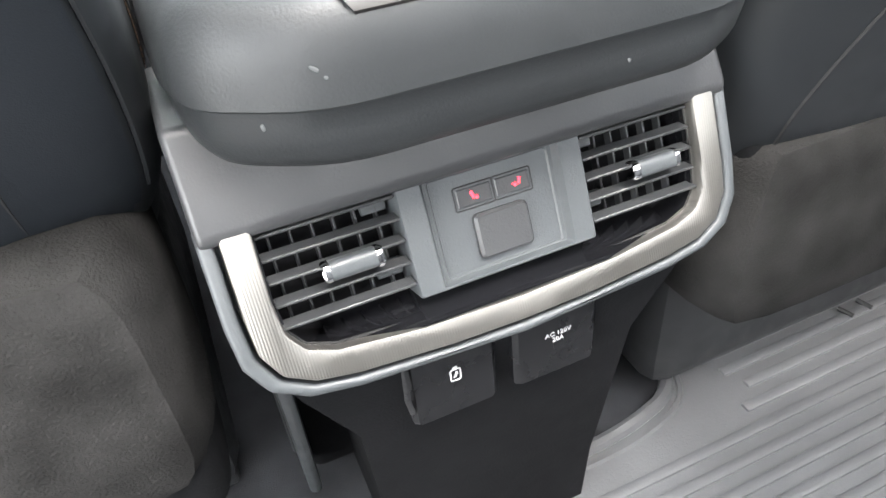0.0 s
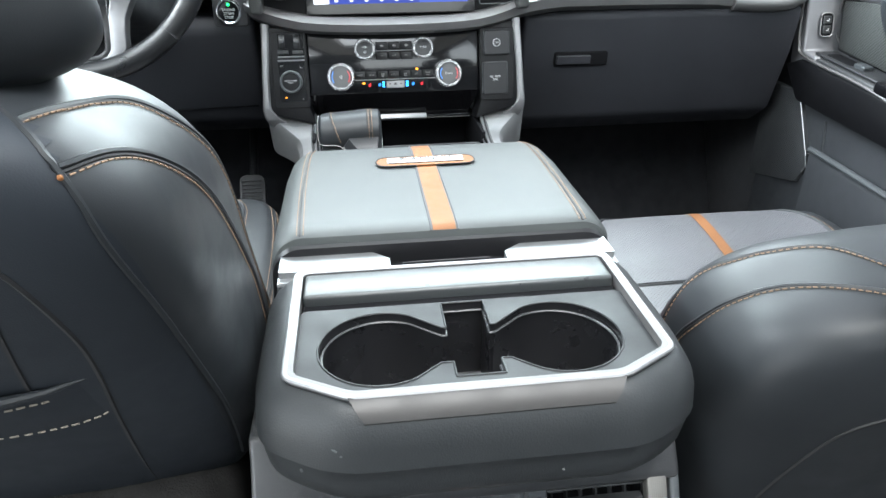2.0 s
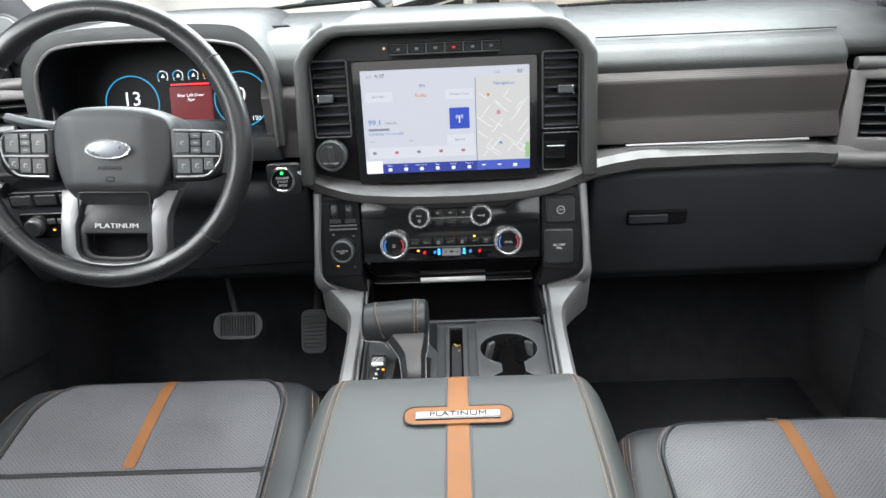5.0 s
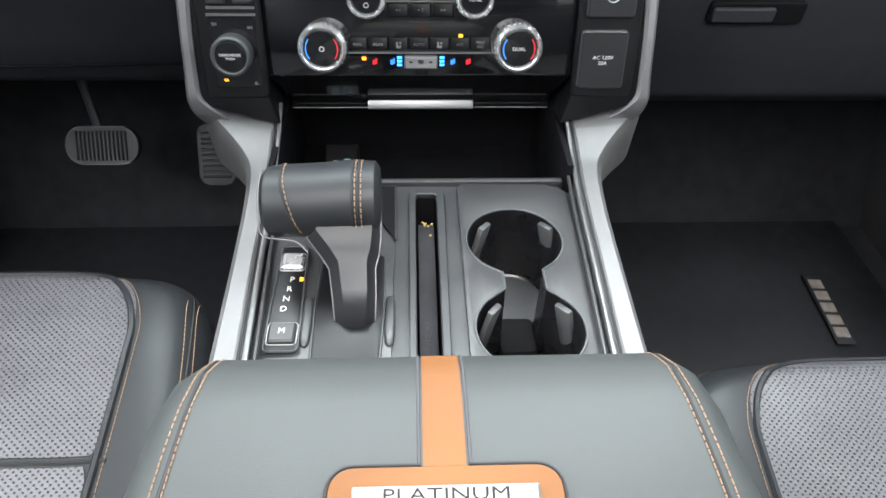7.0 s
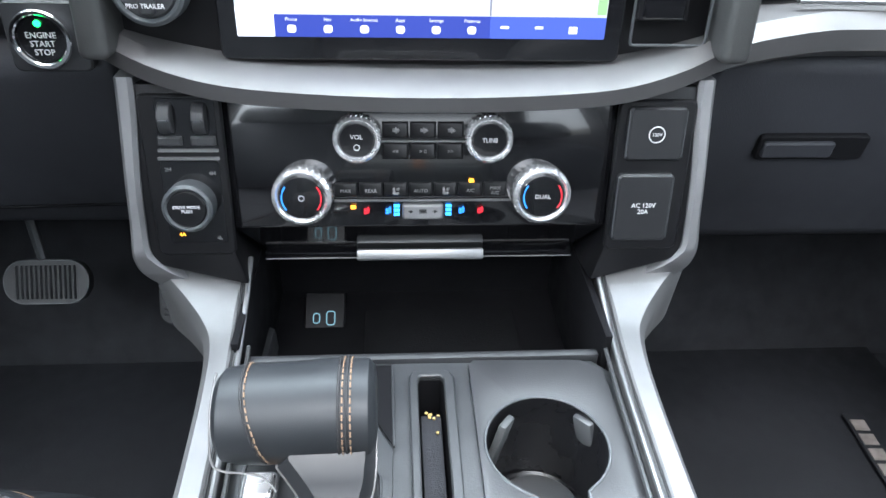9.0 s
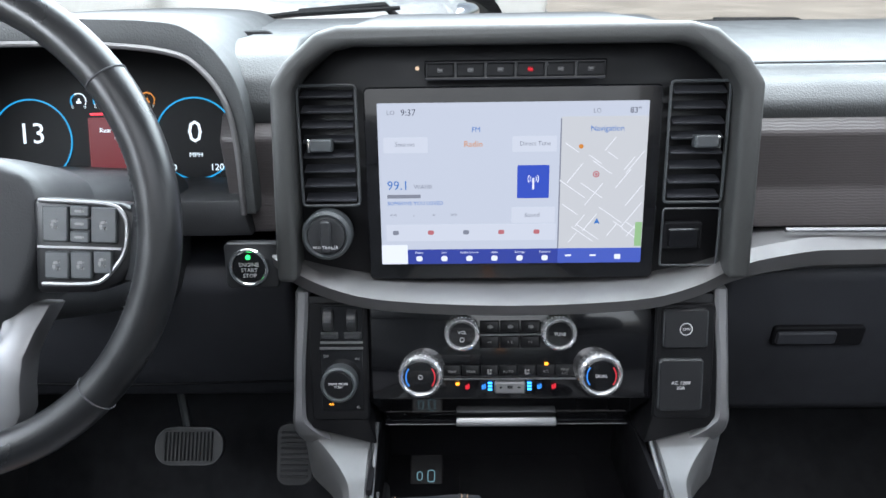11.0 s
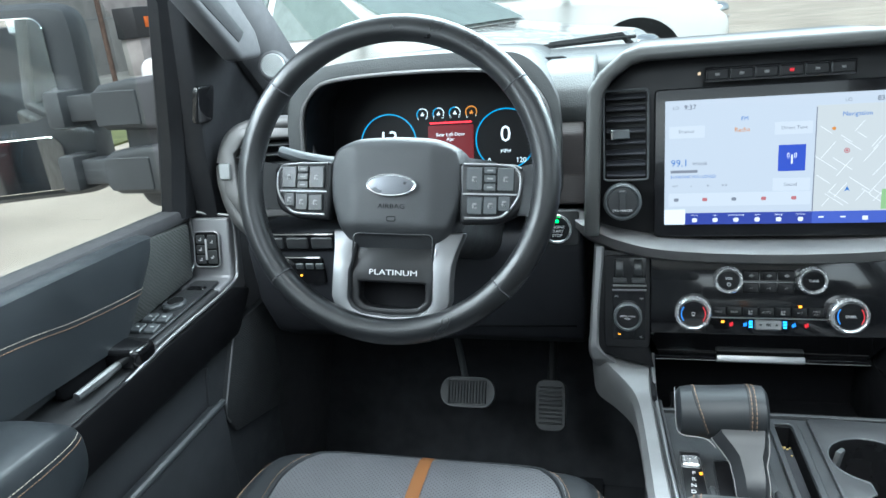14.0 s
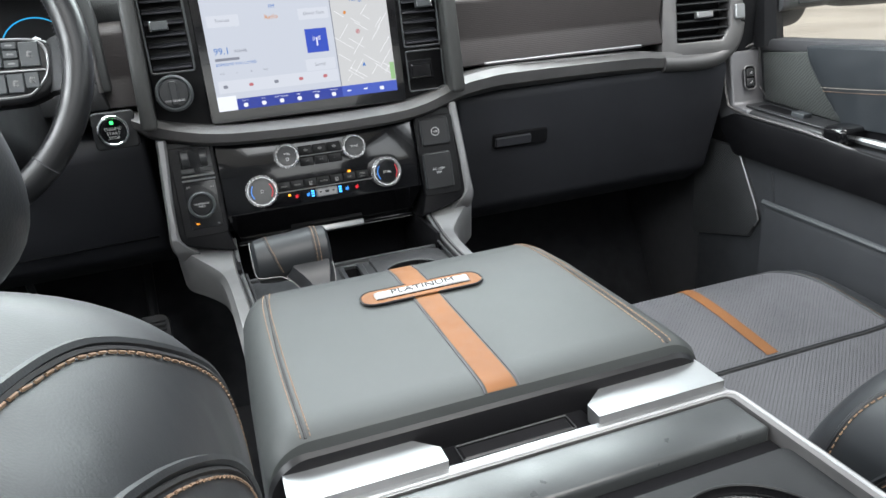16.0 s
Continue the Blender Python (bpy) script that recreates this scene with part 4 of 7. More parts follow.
for k in range(7):
    part("crumb", pillow((0.004 + 0.009 * (rc.random() - 0.5), -0.1005 + 0.007 * rc.random() - 0.016 * (k == 6), 0.4385), (0.0026, 0.0024, 0.0020), 2.2, n=1), mat("crumb", (0.5, 0.35, 0.12), 0.8), crumbs)
# shifter
part("shifter_plate", prism([(-0.130, -0.325), (-0.026, -0.325), (-0.025, -0.140), (-0.040, -0.110), (-0.041, -0.068), (-0.122, -0.068), (-0.133, -0.09)], "z", 0.4522, 0.4550, 0.001), SHIFT_DECK, con)
grip = loft([[(x, -0.160 + q * math.cos(a), zc + q * math.sin(a) * 0.95) for a in [2 * math.pi * k / 28 for k in range(28)]] for x, q, zc in ((-0.1262, 0.013, 0.519), (-0.1255, 0.022, 0.519), (-0.122, 0.0275, 0.518), (-0.114, 0.0293, 0.518), (-0.100, 0.0302, 0.518), (-0.080, 0.0302, 0.519), (-0.060, 0.0302, 0.521), (-0.046, 0.0298, 0.521), (-0.038, 0.0295, 0.521), (-0.0345, 0.025, 0.521), (-0.0335, 0.016, 0.521))])
gp = part("shifter_grip", grip, LEATHER, con, "black stitched leather shift grip")
for x, lean_ in ((-0.108, 0.010), (-0.052, 0.0), (-0.0475, 0.0)):
    loop = [(x + lean_ * (1 - math.sin(a)) * (1 if math.cos(a) < 0 else -0.2), -0.160 + 0.040 * math.cos(a), 0.521 + 0.038 * math.sin(a)) for a in [math.pi * (0.02 + 1.12 * k / 20) for k in range(21)]]
    part("stitching", stitches(gp, loop, None, 0.0030, 0.0014, 0.0005), THREAD, gp)
    part("seam", snapped(gp, [(x_ - 0.0022, y_, z_) for x_, y_, z_ in loop], 0.0009, 0.0001), BLACK_THREAD, gp)
neck = []
for y, z, xl, xr, d in ((-0.172, 0.5235, -0.090, -0.034, 0.012), (-0.190, 0.513, -0.091, -0.034, 0.016), (-0.199, 0.503, -0.081, -0.0355, 0.02), (-0.206, 0.495, -0.0745, -0.0385, 0.022), (-0.224, 0.483, -0.0715, -0.038, 0.022), (-0.236, 0.468, -0.070, -0.039, 0.018), (-0.2375, 0.452, -0.068, -0.041, 0.012)):
    c_ = 0.0085
    neck.append([(xl, y + 0.003, z - 0.011), (xl + c_, y - 0.002, z + 0.002), (xr - c_ * 0.7, y - 0.002, z + 0.002), (xr, y + 0.003, z - 0.011), (xr, y + d, z - 0.016), (xl, y + d, z - 0.016)])
part("grip_bezel", tube(spline([(-0.1268, -0.148, 0.540), (-0.1276, -0.168, 0.531), (-0.1266, -0.187, 0.512), (-0.120, -0.1925, 0.508), (-0.108, -0.1945, 0.508), (-0.097, -0.197, 0.507), (-0.089, -0.203, 0.502)], 6), 0.0007, 6), TRIM, con, "thin satin edge under the grip")
nk = part("shifter_neck", bev(loft(neck), 0.0012, 2, 28), NECK, con, "glossy dark metal shifter neck")
for i_ in (0, 3):
    part("neck_edge", tube([Vector(r_[i_]) for r_ in neck[:-1]], 0.0008, 6), TRIM, nk, "thin bright edge")
# flat plate, blackened for the shade of a recessed pan
part("shifter_pan_shade", prism(round_poly([(-0.0845, -0.273), (-0.0355, -0.273), (-0.0335, -0.225), (-0.034, -0.160), (-0.084, -0.160), (-0.086, -0.225)], 0.007), "z", 0.4552, 0.4564, 0.0005), STACK_BLACK, con, "flat black plate painted as the shaded pan round the shifter")
part("slot_rim", tube([(x, y, 0.4562) for x, y in round_poly([(-0.0855, -0.274), (-0.0345, -0.274), (-0.0325, -0.225), (-0.033, -0.158), (-0.085, -0.158), (-0.087, -0.225)], 0.007)], 0.0011, 6, closed=True), SHIFT_DECK, con)
for x_ in (-0.0915, -0.0275):
    part("slot_bulge", pillow((x_, -0.232, 0.455), (0.0085, 0.052, 0.010), 3, n=8), SHIFT_DECK, con)
# plate is not cut here; a flat dark sheet paints the slot's shade
part("side_slot_shade", prism([(-0.0400, -0.062), (-0.0255, -0.062), (-0.0245, -0.138), (-0.0395, -0.110)], "z", 0.4552, 0.4562), DARK, con, "flat dark patch painted as the shaded slot beside the shifter")
part("slot_edge", tube([(-0.0400, -0.062, 0.4566), (-0.0255, -0.062, 0.4566), (-0.0243, -0.139, 0.4566)], 0.0009, 6), SATIN_BLACK, con)
gear_o = round_poly([(-0.1215, -0.2635), (-0.0955, -0.2635), (-0.0985, -0.148), (-0.1205, -0.148)], 0.005)
gs = part("gear_panel", prism(gear_o, "z", 0.4552, 0.4580, 0.001), STACK_BLACK, con, "black gear display")
part("panel_rim", tube([(x, y, 0.4582) for x, y in gear_o], 0.0011, 6, closed=True), SATIN_BLACK, gs)
up = lambda x, y, z: Matrix.Translation((x, y, z))
for k, ch in enumerate("PRND"):
    words("lettering", ch, 0.0078, up(-0.1095 + 0.001 * (1.5 - k), -0.1885 - k * 0.0108, 0.4585), PRINT, gs)
part("gear_lamp", box((-0.1005, -0.188, 0.4582), (0.003, 0.004, 0.0006), 0.0), AMBER, gs, "amber lamp")
mb = part("manual_button", slab(0.020, 0.019, 0.002, 0.004, up(-0.1085, -0.2465, 0.458)), SATIN_BLACK, gs)
part("button_edge", tube([(-0.1085 + u, -0.2465 + v, 0.4585) for u, v in ring_of(0.0225, 0.0215, 0.003, 3)], 0.0006, 6, closed=True), SILVER, gs)
part("button_edge", tube([(-0.1095 + u, -0.168 + v, 0.4585) for u, v in ring_of(0.0205, 0.0205, 0.003, 3)], 0.0006, 6, closed=True), SILVER, gs)
words("lettering", "M", 0.0072, up(-0.1085, -0.2465, 0.4622), PRINT, mb)
part("park_button", slab(0.018, 0.018, 0.002, 0.004, up(-0.1095, -0.168, 0.458)), RING_CHROME, gs, "bright button")
# storage bin under the dash; its near-black walls carry the shade
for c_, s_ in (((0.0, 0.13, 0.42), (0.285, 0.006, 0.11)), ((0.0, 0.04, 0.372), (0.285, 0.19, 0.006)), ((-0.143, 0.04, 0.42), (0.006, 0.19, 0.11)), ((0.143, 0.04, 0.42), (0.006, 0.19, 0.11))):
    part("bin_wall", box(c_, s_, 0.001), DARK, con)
part("bin_lip", box((0.0, -0.052, 0.448), (0.276, 0.008, 0.018), 0.003), PLASTIC, con)
bp_ = part("bin_port", slab(0.040, 0.050, 0.003, 0.006, Matrix.Translation((-0.093, 0.086, 0.376)) @ pose(0, 0, 0, 32, 0, 0)), STACK_BLACK, con, "black plate with two charging ports")
PORT_GLOW = glow("port_glow", (0.35, 0.65, 0.75), 0.35)
for dx_, w_ in ((-0.008, 0.006), (0.006, 0.008)):
    part("port", tube([Matrix.Translation((-0.093, 0.086, 0.376)) @ pose(0, 0, 0, 32, 0, 0) @ Vector((dx_ + u, v - 0.002, 0.0064)) for u, v in ring_of(w_, 0.014 if w_ > 0.007 else 0.010, 0.0025, 3)], 0.0006, 5, closed=True), PORT_GLOW, bp_, "faintly lit port")
part("bin_mat", box((0.022, 0.045, 0.3765), (0.15, 0.10, 0.004), 0.002), CONSOLE_BODY, con, "flat rubber charging pad")


# ---- dashboard ----
dash = thing("dashboard", (0.0, 0.2, 0.30), "black dashboard with satin silver trim and textured dark fascia", "dashboard")
# upper pad
pad_prof = [(0.64, 0.86), (0.40, 0.885), (0.22, 0.872), (0.155, 0.855), (0.130, 0.835), (0.135, 0.815), (0.20, 0.80), (0.60, 0.80)]
part("upper_pad", prism(pad_prof, "x", 0.20, 0.80, 0.012, 3), PAD, dash, "soft grey-black dash pad")
part("upper_pad", prism([(0.64, 0.86), (0.42, 0.895), (0.30, 0.890), (0.272, 0.880), (0.272, 0.80), (0.60, 0.80)], "x", -0.80, 0.22, 0.012, 3), PAD, dash)
part("dash_core", prism([(0.60, 0.82), (0.30, 0.82), (0.27, 0.60), (0.24, 0.42), (0.50, 0.40)], "x", -0.80, 0.80, 0.01), PLASTIC, dash)
# passenger side
fas = [(0.125, 0.815), (0.105, 0.790), (0.112, 0.730), (0.098, 0.690), (0.18, 0.680), (0.20, 0.80)]
part("fascia", prism(fas, "x", 0.236, 0.640, 0.004), WOOD, dash, "dark textured wood-look fascia")
part("fascia_roll", prism([(0.160, 0.850), (0.128, 0.840), (0.112, 0.818), (0.118, 0.795), (0.16, 0.79)], "x", 0.232, 0.640, 0.008, 3), PAD, dash)
part("accent_bar", tube([(0.288, 0.080, 0.6935), (0.43, 0.077, 0.6935), (0.580, 0.081, 0.6925)], 0.0026, 8), SILVER, dash, "thin chrome accent bar")
low = [(0.10, 0.652), (0.085, 0.64), (0.098, 0.56), (0.135, 0.44), (0.19, 0.40), (0.30, 0.40), (0.24, 0.655)]
part("glove_box", prism(low, "x", 0.238, 0.775, 0.010, 3), SOFT_BLACK, dash, "black glove box door")
gh = part("glove_latch", slab(0.102, 0.026, 0.005, 0.006, face(0.352, 0.098, 0.562, -9)), DARK, dash)
part("latch_lever", slab(0.066, 0.016, 0.003, 0.004, face(0.337, 0.092, 0.561, -9)), SOFT_BLACK, gh)
part("lower_panel", prism([(0.10, 0.652), (0.085, 0.63), (0.10, 0.53), (0.14, 0.46), (0.21, 0.42), (0.30, 0.42), (0.24, 0.655)], "x", -0.775, -0.236, 0.010, 3), SOFT_BLACK, dash, "black knee panel under the wheel")
# left fascia between the stack and the cluster
part("fascia", prism(fas, "x", -0.300, -0.232, 0.004), WOOD, dash)


part("pad_bridge", prism([(0.30, 0.888), (0.17, 0.886), (0.130, 0.872), (0.112, 0.850), (0.108, 0.825), (0.116, 0.803), (0.30, 0.80)], "x", -0.290, -0.218, 0.006, 3), PAD, dash, "soft pad between the cluster hood and the screen")


def trim_bar():
    """The silver bar that runs under the screen and out to the door."""
    rows = []
    for x, y, z, h in ((-0.245, 0.060, 0.672, 0.020), (-0.225, 0.045, 0.662, 0.030), (-0.18, 0.022, 0.651, 0.028), (-0.12, 0.010, 0.643, 0.026), (0.0, 0.004, 0.640, 0.025), (0.12, 0.010, 0.642, 0.026),
                       (0.18, 0.022, 0.650, 0.029), (0.235, 0.045, 0.662, 0.034), (0.30, 0.060, 0.668, 0.036), (0.345, 0.066, 0.668, 0.037), (0.46, 0.070, 0.667, 0.036), (0.58, 0.074, 0.664, 0.036), (0.63, 0.080, 0.659, 0.034), (0.72, 0.088, 0.654, 0.034), (0.765, 0.092, 0.662, 0.036)):
        rows.append([(x, y + 0.06, z + h / 2), (x, y + 0.012, z + h / 2), (x, y, z + h * 0.22), (x, y + 0.002, z - h * 0.25), (x, y + 0.016, z - h / 2), (x, y + 0.06, z - h / 2)])
    return loft(smooth_rows(rows))


part("trim_bar", trim_bar(), TRIM, dash, "satin silver bar across the dash")


def outer_vent(sx):
    """The vent at the end of the dash with its silver surround."""
    m = face(sx * 0.722, 0.105, 0.730 if sx > 0 else 0.756, 10, -sx * 10)
    loop = [(-sx * 0.075, 0.062), (sx * 0.045, 0.066), (sx * 0.070, 0.035), (sx * 0.072, -0.035), (sx * 0.048, -0.075), (-sx * 0.085, -0.078)]
    loop_in = [(-sx * 0.052, -0.045), (sx * 0.034, -0.045), (sx * 0.050, -0.022), (sx * 0.050, 0.026), (sx * 0.034, 0.046), (-sx * 0.050, 0.046)]
    fr = bmesh.new()
    es = []
    for lp in (loop, loop_in):
        vs = [fr.verts.new((x, y, 0.012)) for x, y in lp]
        es += [fr.edges.new((vs[i], vs[(i + 1) % len(vs)])) for i in range(len(vs))]
    bmesh.ops.triangle_fill(fr, edges=es, use_beauty=True)
    ext = bmesh.ops.extrude_face_region(fr, geom=fr.faces[:])
    bmesh.ops.translate(fr, vec=(0, 0, -0.05), verts=[g for g in ext["geom"] if isinstance(g, bmesh.types.BMVert)])
    part("vent_surround", bev(mv(fr, m), 0.004, 2, 40), TRIM, dash, "satin silver end vent surround")
    part("vent_well", slab(0.10, 0.09, 0.01, 0.004, m @ Matrix.Translation((0, 0, -0.03))), DARK, dash)
    for k in range(6):
        part("vent_slat", mv(box((0, 0, 0), (0.096, 0.002, 0.016), 0.0006, seg=1), m @ Matrix.Translation((0, -0.037 + k * 0.0148, 0.0)) @ pose(0, 0, 0, 15, 0, 0)), PLASTIC, dash)
    part("vent_tab", slab(0.030, 0.011, 0.002, 0.012, m @ Matrix.Translation((0, 0, 0.004))), SILVER, dash)
    part("vent_clip", slab(0.018, 0.026, 0.003, 0.010, m @ Matrix.Translation((sx * 0.066, 0.0, 0.008))), BRIGHT, dash, "bright vent clip")


outer_vent(1)
outer_vent(-1)
for sx in (-1, 1):
    band = spline([(sx * 0.63, 0.088, 0.656), (sx * 0.70, 0.086, 0.652), (sx * 0.748, 0.087, 0.657), (sx * 0.779, 0.090, 0.678), (sx * 0.792, 0.095, 0.712), (sx * 0.790, 0.101, 0.748), (sx * 0.772, 0.107, 0.784), (sx * 0.735, 0.114, 0.799), (sx * 0.655, 0.118, 0.803)], 8)
    if sx < 0:
        band = [v + Vector((-0.002, 0, 0.024 * min(1.0, max(0.0, (v.z - 0.655) / 0.05)))) for v in band[16:]]
    n_b = len(band)
    part("vent_band", tube(band, [0.0145 if i < n_b * 0.55 else 0.0145 - 0.005 * (i / n_b - 0.55) / 0.45 for i in range(n_b)], 12), TRIM, dash, "satin trim sweeping round the end vent")
part("pad_seam", tube([(0.245, 0.1495, 0.8555), (0.45, 0.1495, 0.8555), (0.63, 0.1495, 0.8555)], 0.0014, 6), BLACK_THREAD, dash)

# ---- centre stack ----
SL = 6.2
def st(x, z, lift=0.0):
    """A pose on the leaning face that carries the screen."""
    return face(x, 0.058 + (z - 0.753) * math.tan(radians(SL)), z, SL) @ Matrix.Translation((0, 0, lift))


fr_out = [(-0.232, 0.660), (-0.226, 0.850), (-0.210, 0.872), (-0.182, 0.896), (-0.160, 0.902), (0.158, 0.902), (0.182, 0.896), (0.212, 0.872), (0.229, 0.848), (0.232, 0.660)]
fr_in = [(0.211, 0.660), (0.208, 0.842), (0.194, 0.862), (0.168, 0.880), (0.150, 0.884), (-0.152, 0.884), (-0.170, 0.880), (-0.196, 0.862), (-0.207, 0.842), (-0.212, 0.660)]
frame_bm = prism(fr_out + fr_in, "y", 0.0, 0.10, 0.006, 3)
part("stack_frame", mv(frame_bm, pose(0, 0.058, 0.753, -SL) @ Matrix.Translation((0, -0.028, -0.753))), STACK_GREY, dash, "satin grey arched surround of the screen")
part("stack_backing", mv(prism([(-0.214, 0.655), (0.214, 0.655), (0.210, 0.845), (0.165, 0.885), (-0.165, 0.885), (-0.210, 0.845)], "y", 0.010, 0.12, 0.002), pose(0, 0.058, 0.753, -SL) @ Matrix.Translation((0, 0, -0.753))), STACK_BLACK, dash, "black stack face")
part("stack_hood", prism([(-0.225, 0.855), (-0.16, 0.900), (0.16, 0.900), (0.228, 0.852), (0.24, 0.83), (-0.24, 0.83)], "y", 0.12, 0.40, 0.02, 3), PAD, dash)
# screen
scr = thing("touch_screen", (0, 0.06, 0.66), "large lit touch screen showing a radio and map page", "screen")
part("bezel", slab(0.284, 0.190, 0.006, 0.020, st(0, 0.752, -0.012)), GLOSS, scr)
PAGE = glow("screen_page", (0.80, 0.84, 0.95), 0.52)
CARD = glow("screen_card", (0.83, 0.86, 0.95), 0.56)
NAVY = glow("screen_navy", (0.03, 0.05, 0.30), 0.8)
ICON = glow("screen_icon", (0.03, 0.07, 0.45), 0.8)
MAP = glow("screen_map", (0.82, 0.82, 0.83), 0.53)
INK = glow("screen_ink", (0.12, 0.13, 0.22), 0.3)
INK_BLUE = glow("screen_blue_ink", (0.06, 0.25, 0.75), 0.5)
INK_ORANGE = glow("screen_orange_ink", (0.95, 0.35, 0.05), 0.5)
INK_WHITE = glow("screen_white_ink", (0.9, 0.92, 1.0), 0.7)
INK_PALE = glow("screen_pale_ink", (0.55, 0.58, 0.70), 0.3)
MAP_GREEN = glow("screen_green", (0.45, 0.75, 0.35), 0.5)


def sp(px, pz):
    """A place on the lit page: 0 to 1 across and down."""
    return -0.129 + 0.258 * px, 0.832 - 0.158 * pz


def tile(name, x0, y0, x1, y1, material, lift, r=0.001, parent=None):
    a, b = sp(x0, y0), sp(x1, y1)
    return part(name, slab(abs(b[0] - a[0]), abs(a[1] - b[1]), r, 0.0003, st((a[0] + b[0]) / 2, (a[1] + b[1]) / 2, lift), edge=0.0001), material, parent or page)


def label_on(body, x, y, size, material, align='CENTER', lift=0.0096):
    a = sp(x, y)
    words("lettering", body, size, st(a[0], a[1], lift), material, page, extrude=0.00005, align=align)


page = part("page", slab(0.258, 0.158, 0.001, 0.0008, st(0, 0.753, 0.0078), edge=0.0002), PAGE, scr, "pale blue lit radio page")
tile("map_pane", 0.68, 0.09, 1.0, 0.905, MAP, 0.0088)
tile("card", 0.02, 0.205, 0.185, 0.30, CARD, 0.0088)
tile("card", 0.50, 0.205, 0.665, 0.30, CARD, 0.0088)
tile("card", 0.50, 0.64, 0.665, 0.74, CARD, 0.0088)
tile("card", 0.02, 0.745, 0.67, 0.85, CARD, 0.0088)
tile("menu_bar", 0.10, 0.905, 1.0, 1.0, NAVY, 0.0088)
tile("tune_icon", 0.52, 0.38, 0.64, 0.585, ICON, 0.0088)
tile("audio_tile", 0.0, 0.875, 0.10, 1.0, INK_WHITE, 0.0088)
tile("menu_bar_end", 0.68, 0.905, 1.0, 1.0, glow("screen_menu_blue", (0.06, 0.10, 0.45), 0.8), 0.0090)
tile("pane_edge", 0.677, 0.10, 0.682, 0.905, INK_PALE, 0.0090, 0.0002)
label_on("9:37", 0.115, 0.06, 0.0085, INK)
label_on("LO", 0.05, 0.06, 0.006, INK_PALE)
label_on("LO", 0.81, 0.06, 0.006, INK_PALE)
label_on("83\u00b0", 0.95, 0.06, 0.008, INK)
label_on("FM", 0.365, 0.165, 0.007, INK_BLUE)
label_on("Radio", 0.355, 0.25, 0.008, INK_ORANGE)
label_on("Sources", 0.10, 0.248, 0.006, INK_PALE)
label_on("Direct Tune", 0.585, 0.25, 0.006, INK_PALE)
label_on("Navigation", 0.85, 0.165, 0.0075, INK_BLUE)
label_on("99.1", 0.028, 0.50, 0.0125, INK_BLUE, 'LEFT')
label_on("WAHR", 0.13, 0.508, 0.006, INK_PALE, 'LEFT')
label_on("SOMEONE YOU LOVED", 0.028, 0.61, 0.0052, INK_BLUE, 'LEFT')
tile("track_bar", 0.028, 0.555, 0.155, 0.578, INK_PALE, 0.009, 0.0004)
label_on("Sound", 0.578, 0.69, 0.006, INK_PALE)
for k, ch in enumerate(("<<", "-", "+", ">>")):
    label_on(ch, 0.05 + 0.077 * k, 0.685, 0.006, INK_PALE)
FAV = glow("screen_favourite", (0.80, 0.25, 0.28), 0.45)
for k, c in enumerate((INK_PALE, FAV, INK_PALE, FAV, FAV)):
    tile("favourite", 0.045 + 0.135 * k, 0.782, 0.068 + 0.135 * k, 0.810, c, 0.0092, 0.0015)
for k, w_ in enumerate(("Phone", "Nav", "Audio Sources", "Apps", "Settings", "Features")):
    xx = 0.145 + 0.097 * k
    label_on(w_, xx, 0.925, 0.0032, INK_WHITE)
    tile("menu_mark", xx - 0.012, 0.948, xx + 0.012, 0.982, INK_WHITE, 0.0092, 0.002)
for k in range(3):
    xx = 0.72 + 0.095 * k
    tile("menu_mark", xx - 0.012, 0.945, xx + 0.012, 0.957 + 0.02 * (k == 2), INK_WHITE, 0.0092, 0.0008)
wave = [cyl(0.0012, 0.0004, st(*sp(0.58, 0.465), 0.0093)), slab(0.0011, 0.010, 0.0003, 0.0004, st(*sp(0.58, 0.50), 0.0093))]
for r_ in (0.0032, 0.0052):
    for a_ in (0, 180):
        wave.append(tube([st(*sp(0.58, 0.465), 0.0094) @ Vector((r_ * math.cos(radians(a_ + d_)), r_ * math.sin(radians(a_ + d_)), 0)) for d_ in (-42, -28, -14, 0, 14, 28, 42)], 0.0004, 4))
part("wave_mark", join(*wave), INK_WHITE, page, "white broadcast symbol")
rnd = random.Random(5)
streets = []
for k in range(26):
    x_, y_ = 0.72 + 0.25 * rnd.random(), 0.25 + 0.6 * rnd.random()
    a_ = sp(x_, y_)
    ln = 0.012 + 0.02 * rnd.random()
    streets.append(slab(ln, 0.0008, 0.0002, 0.0002, st(a_[0], a_[1], 0.0091) @ pose(0, 0, 0, 0, 0, 52 if k % 2 else -35), edge=0.00005))
part("map_streets", join(*streets), glow("screen_street", (0.95, 0.95, 0.98), 0.64), page)
part("map_pin", annulus(0.0022, 0.0032, 0.0003, st(*sp(0.815, 0.44), 0.0093), 16, 0.0001), FAV, page, "red ring on the map")
part("map_pin", cyl(0.0014, 0.0003, st(*sp(0.815, 0.44), 0.0093), 12), FAV, page)
part("map_pin", cyl(0.0022, 0.0003, st(*sp(0.755, 0.27), 0.0093), 14), INK_ORANGE, page)
part("map_arrow", mv(prism([(0, 0.0036), (-0.0030, -0.0026), (0, -0.0012), (0.0030, -0.0026)], "z", 0, 0.0003), st(*sp(0.825, 0.735), 0.0093)), INK_BLUE, page, "blue arrow on the map")
tile("park", 0.972, 0.74, 0.998, 0.895, MAP_GREEN, 0.0091)
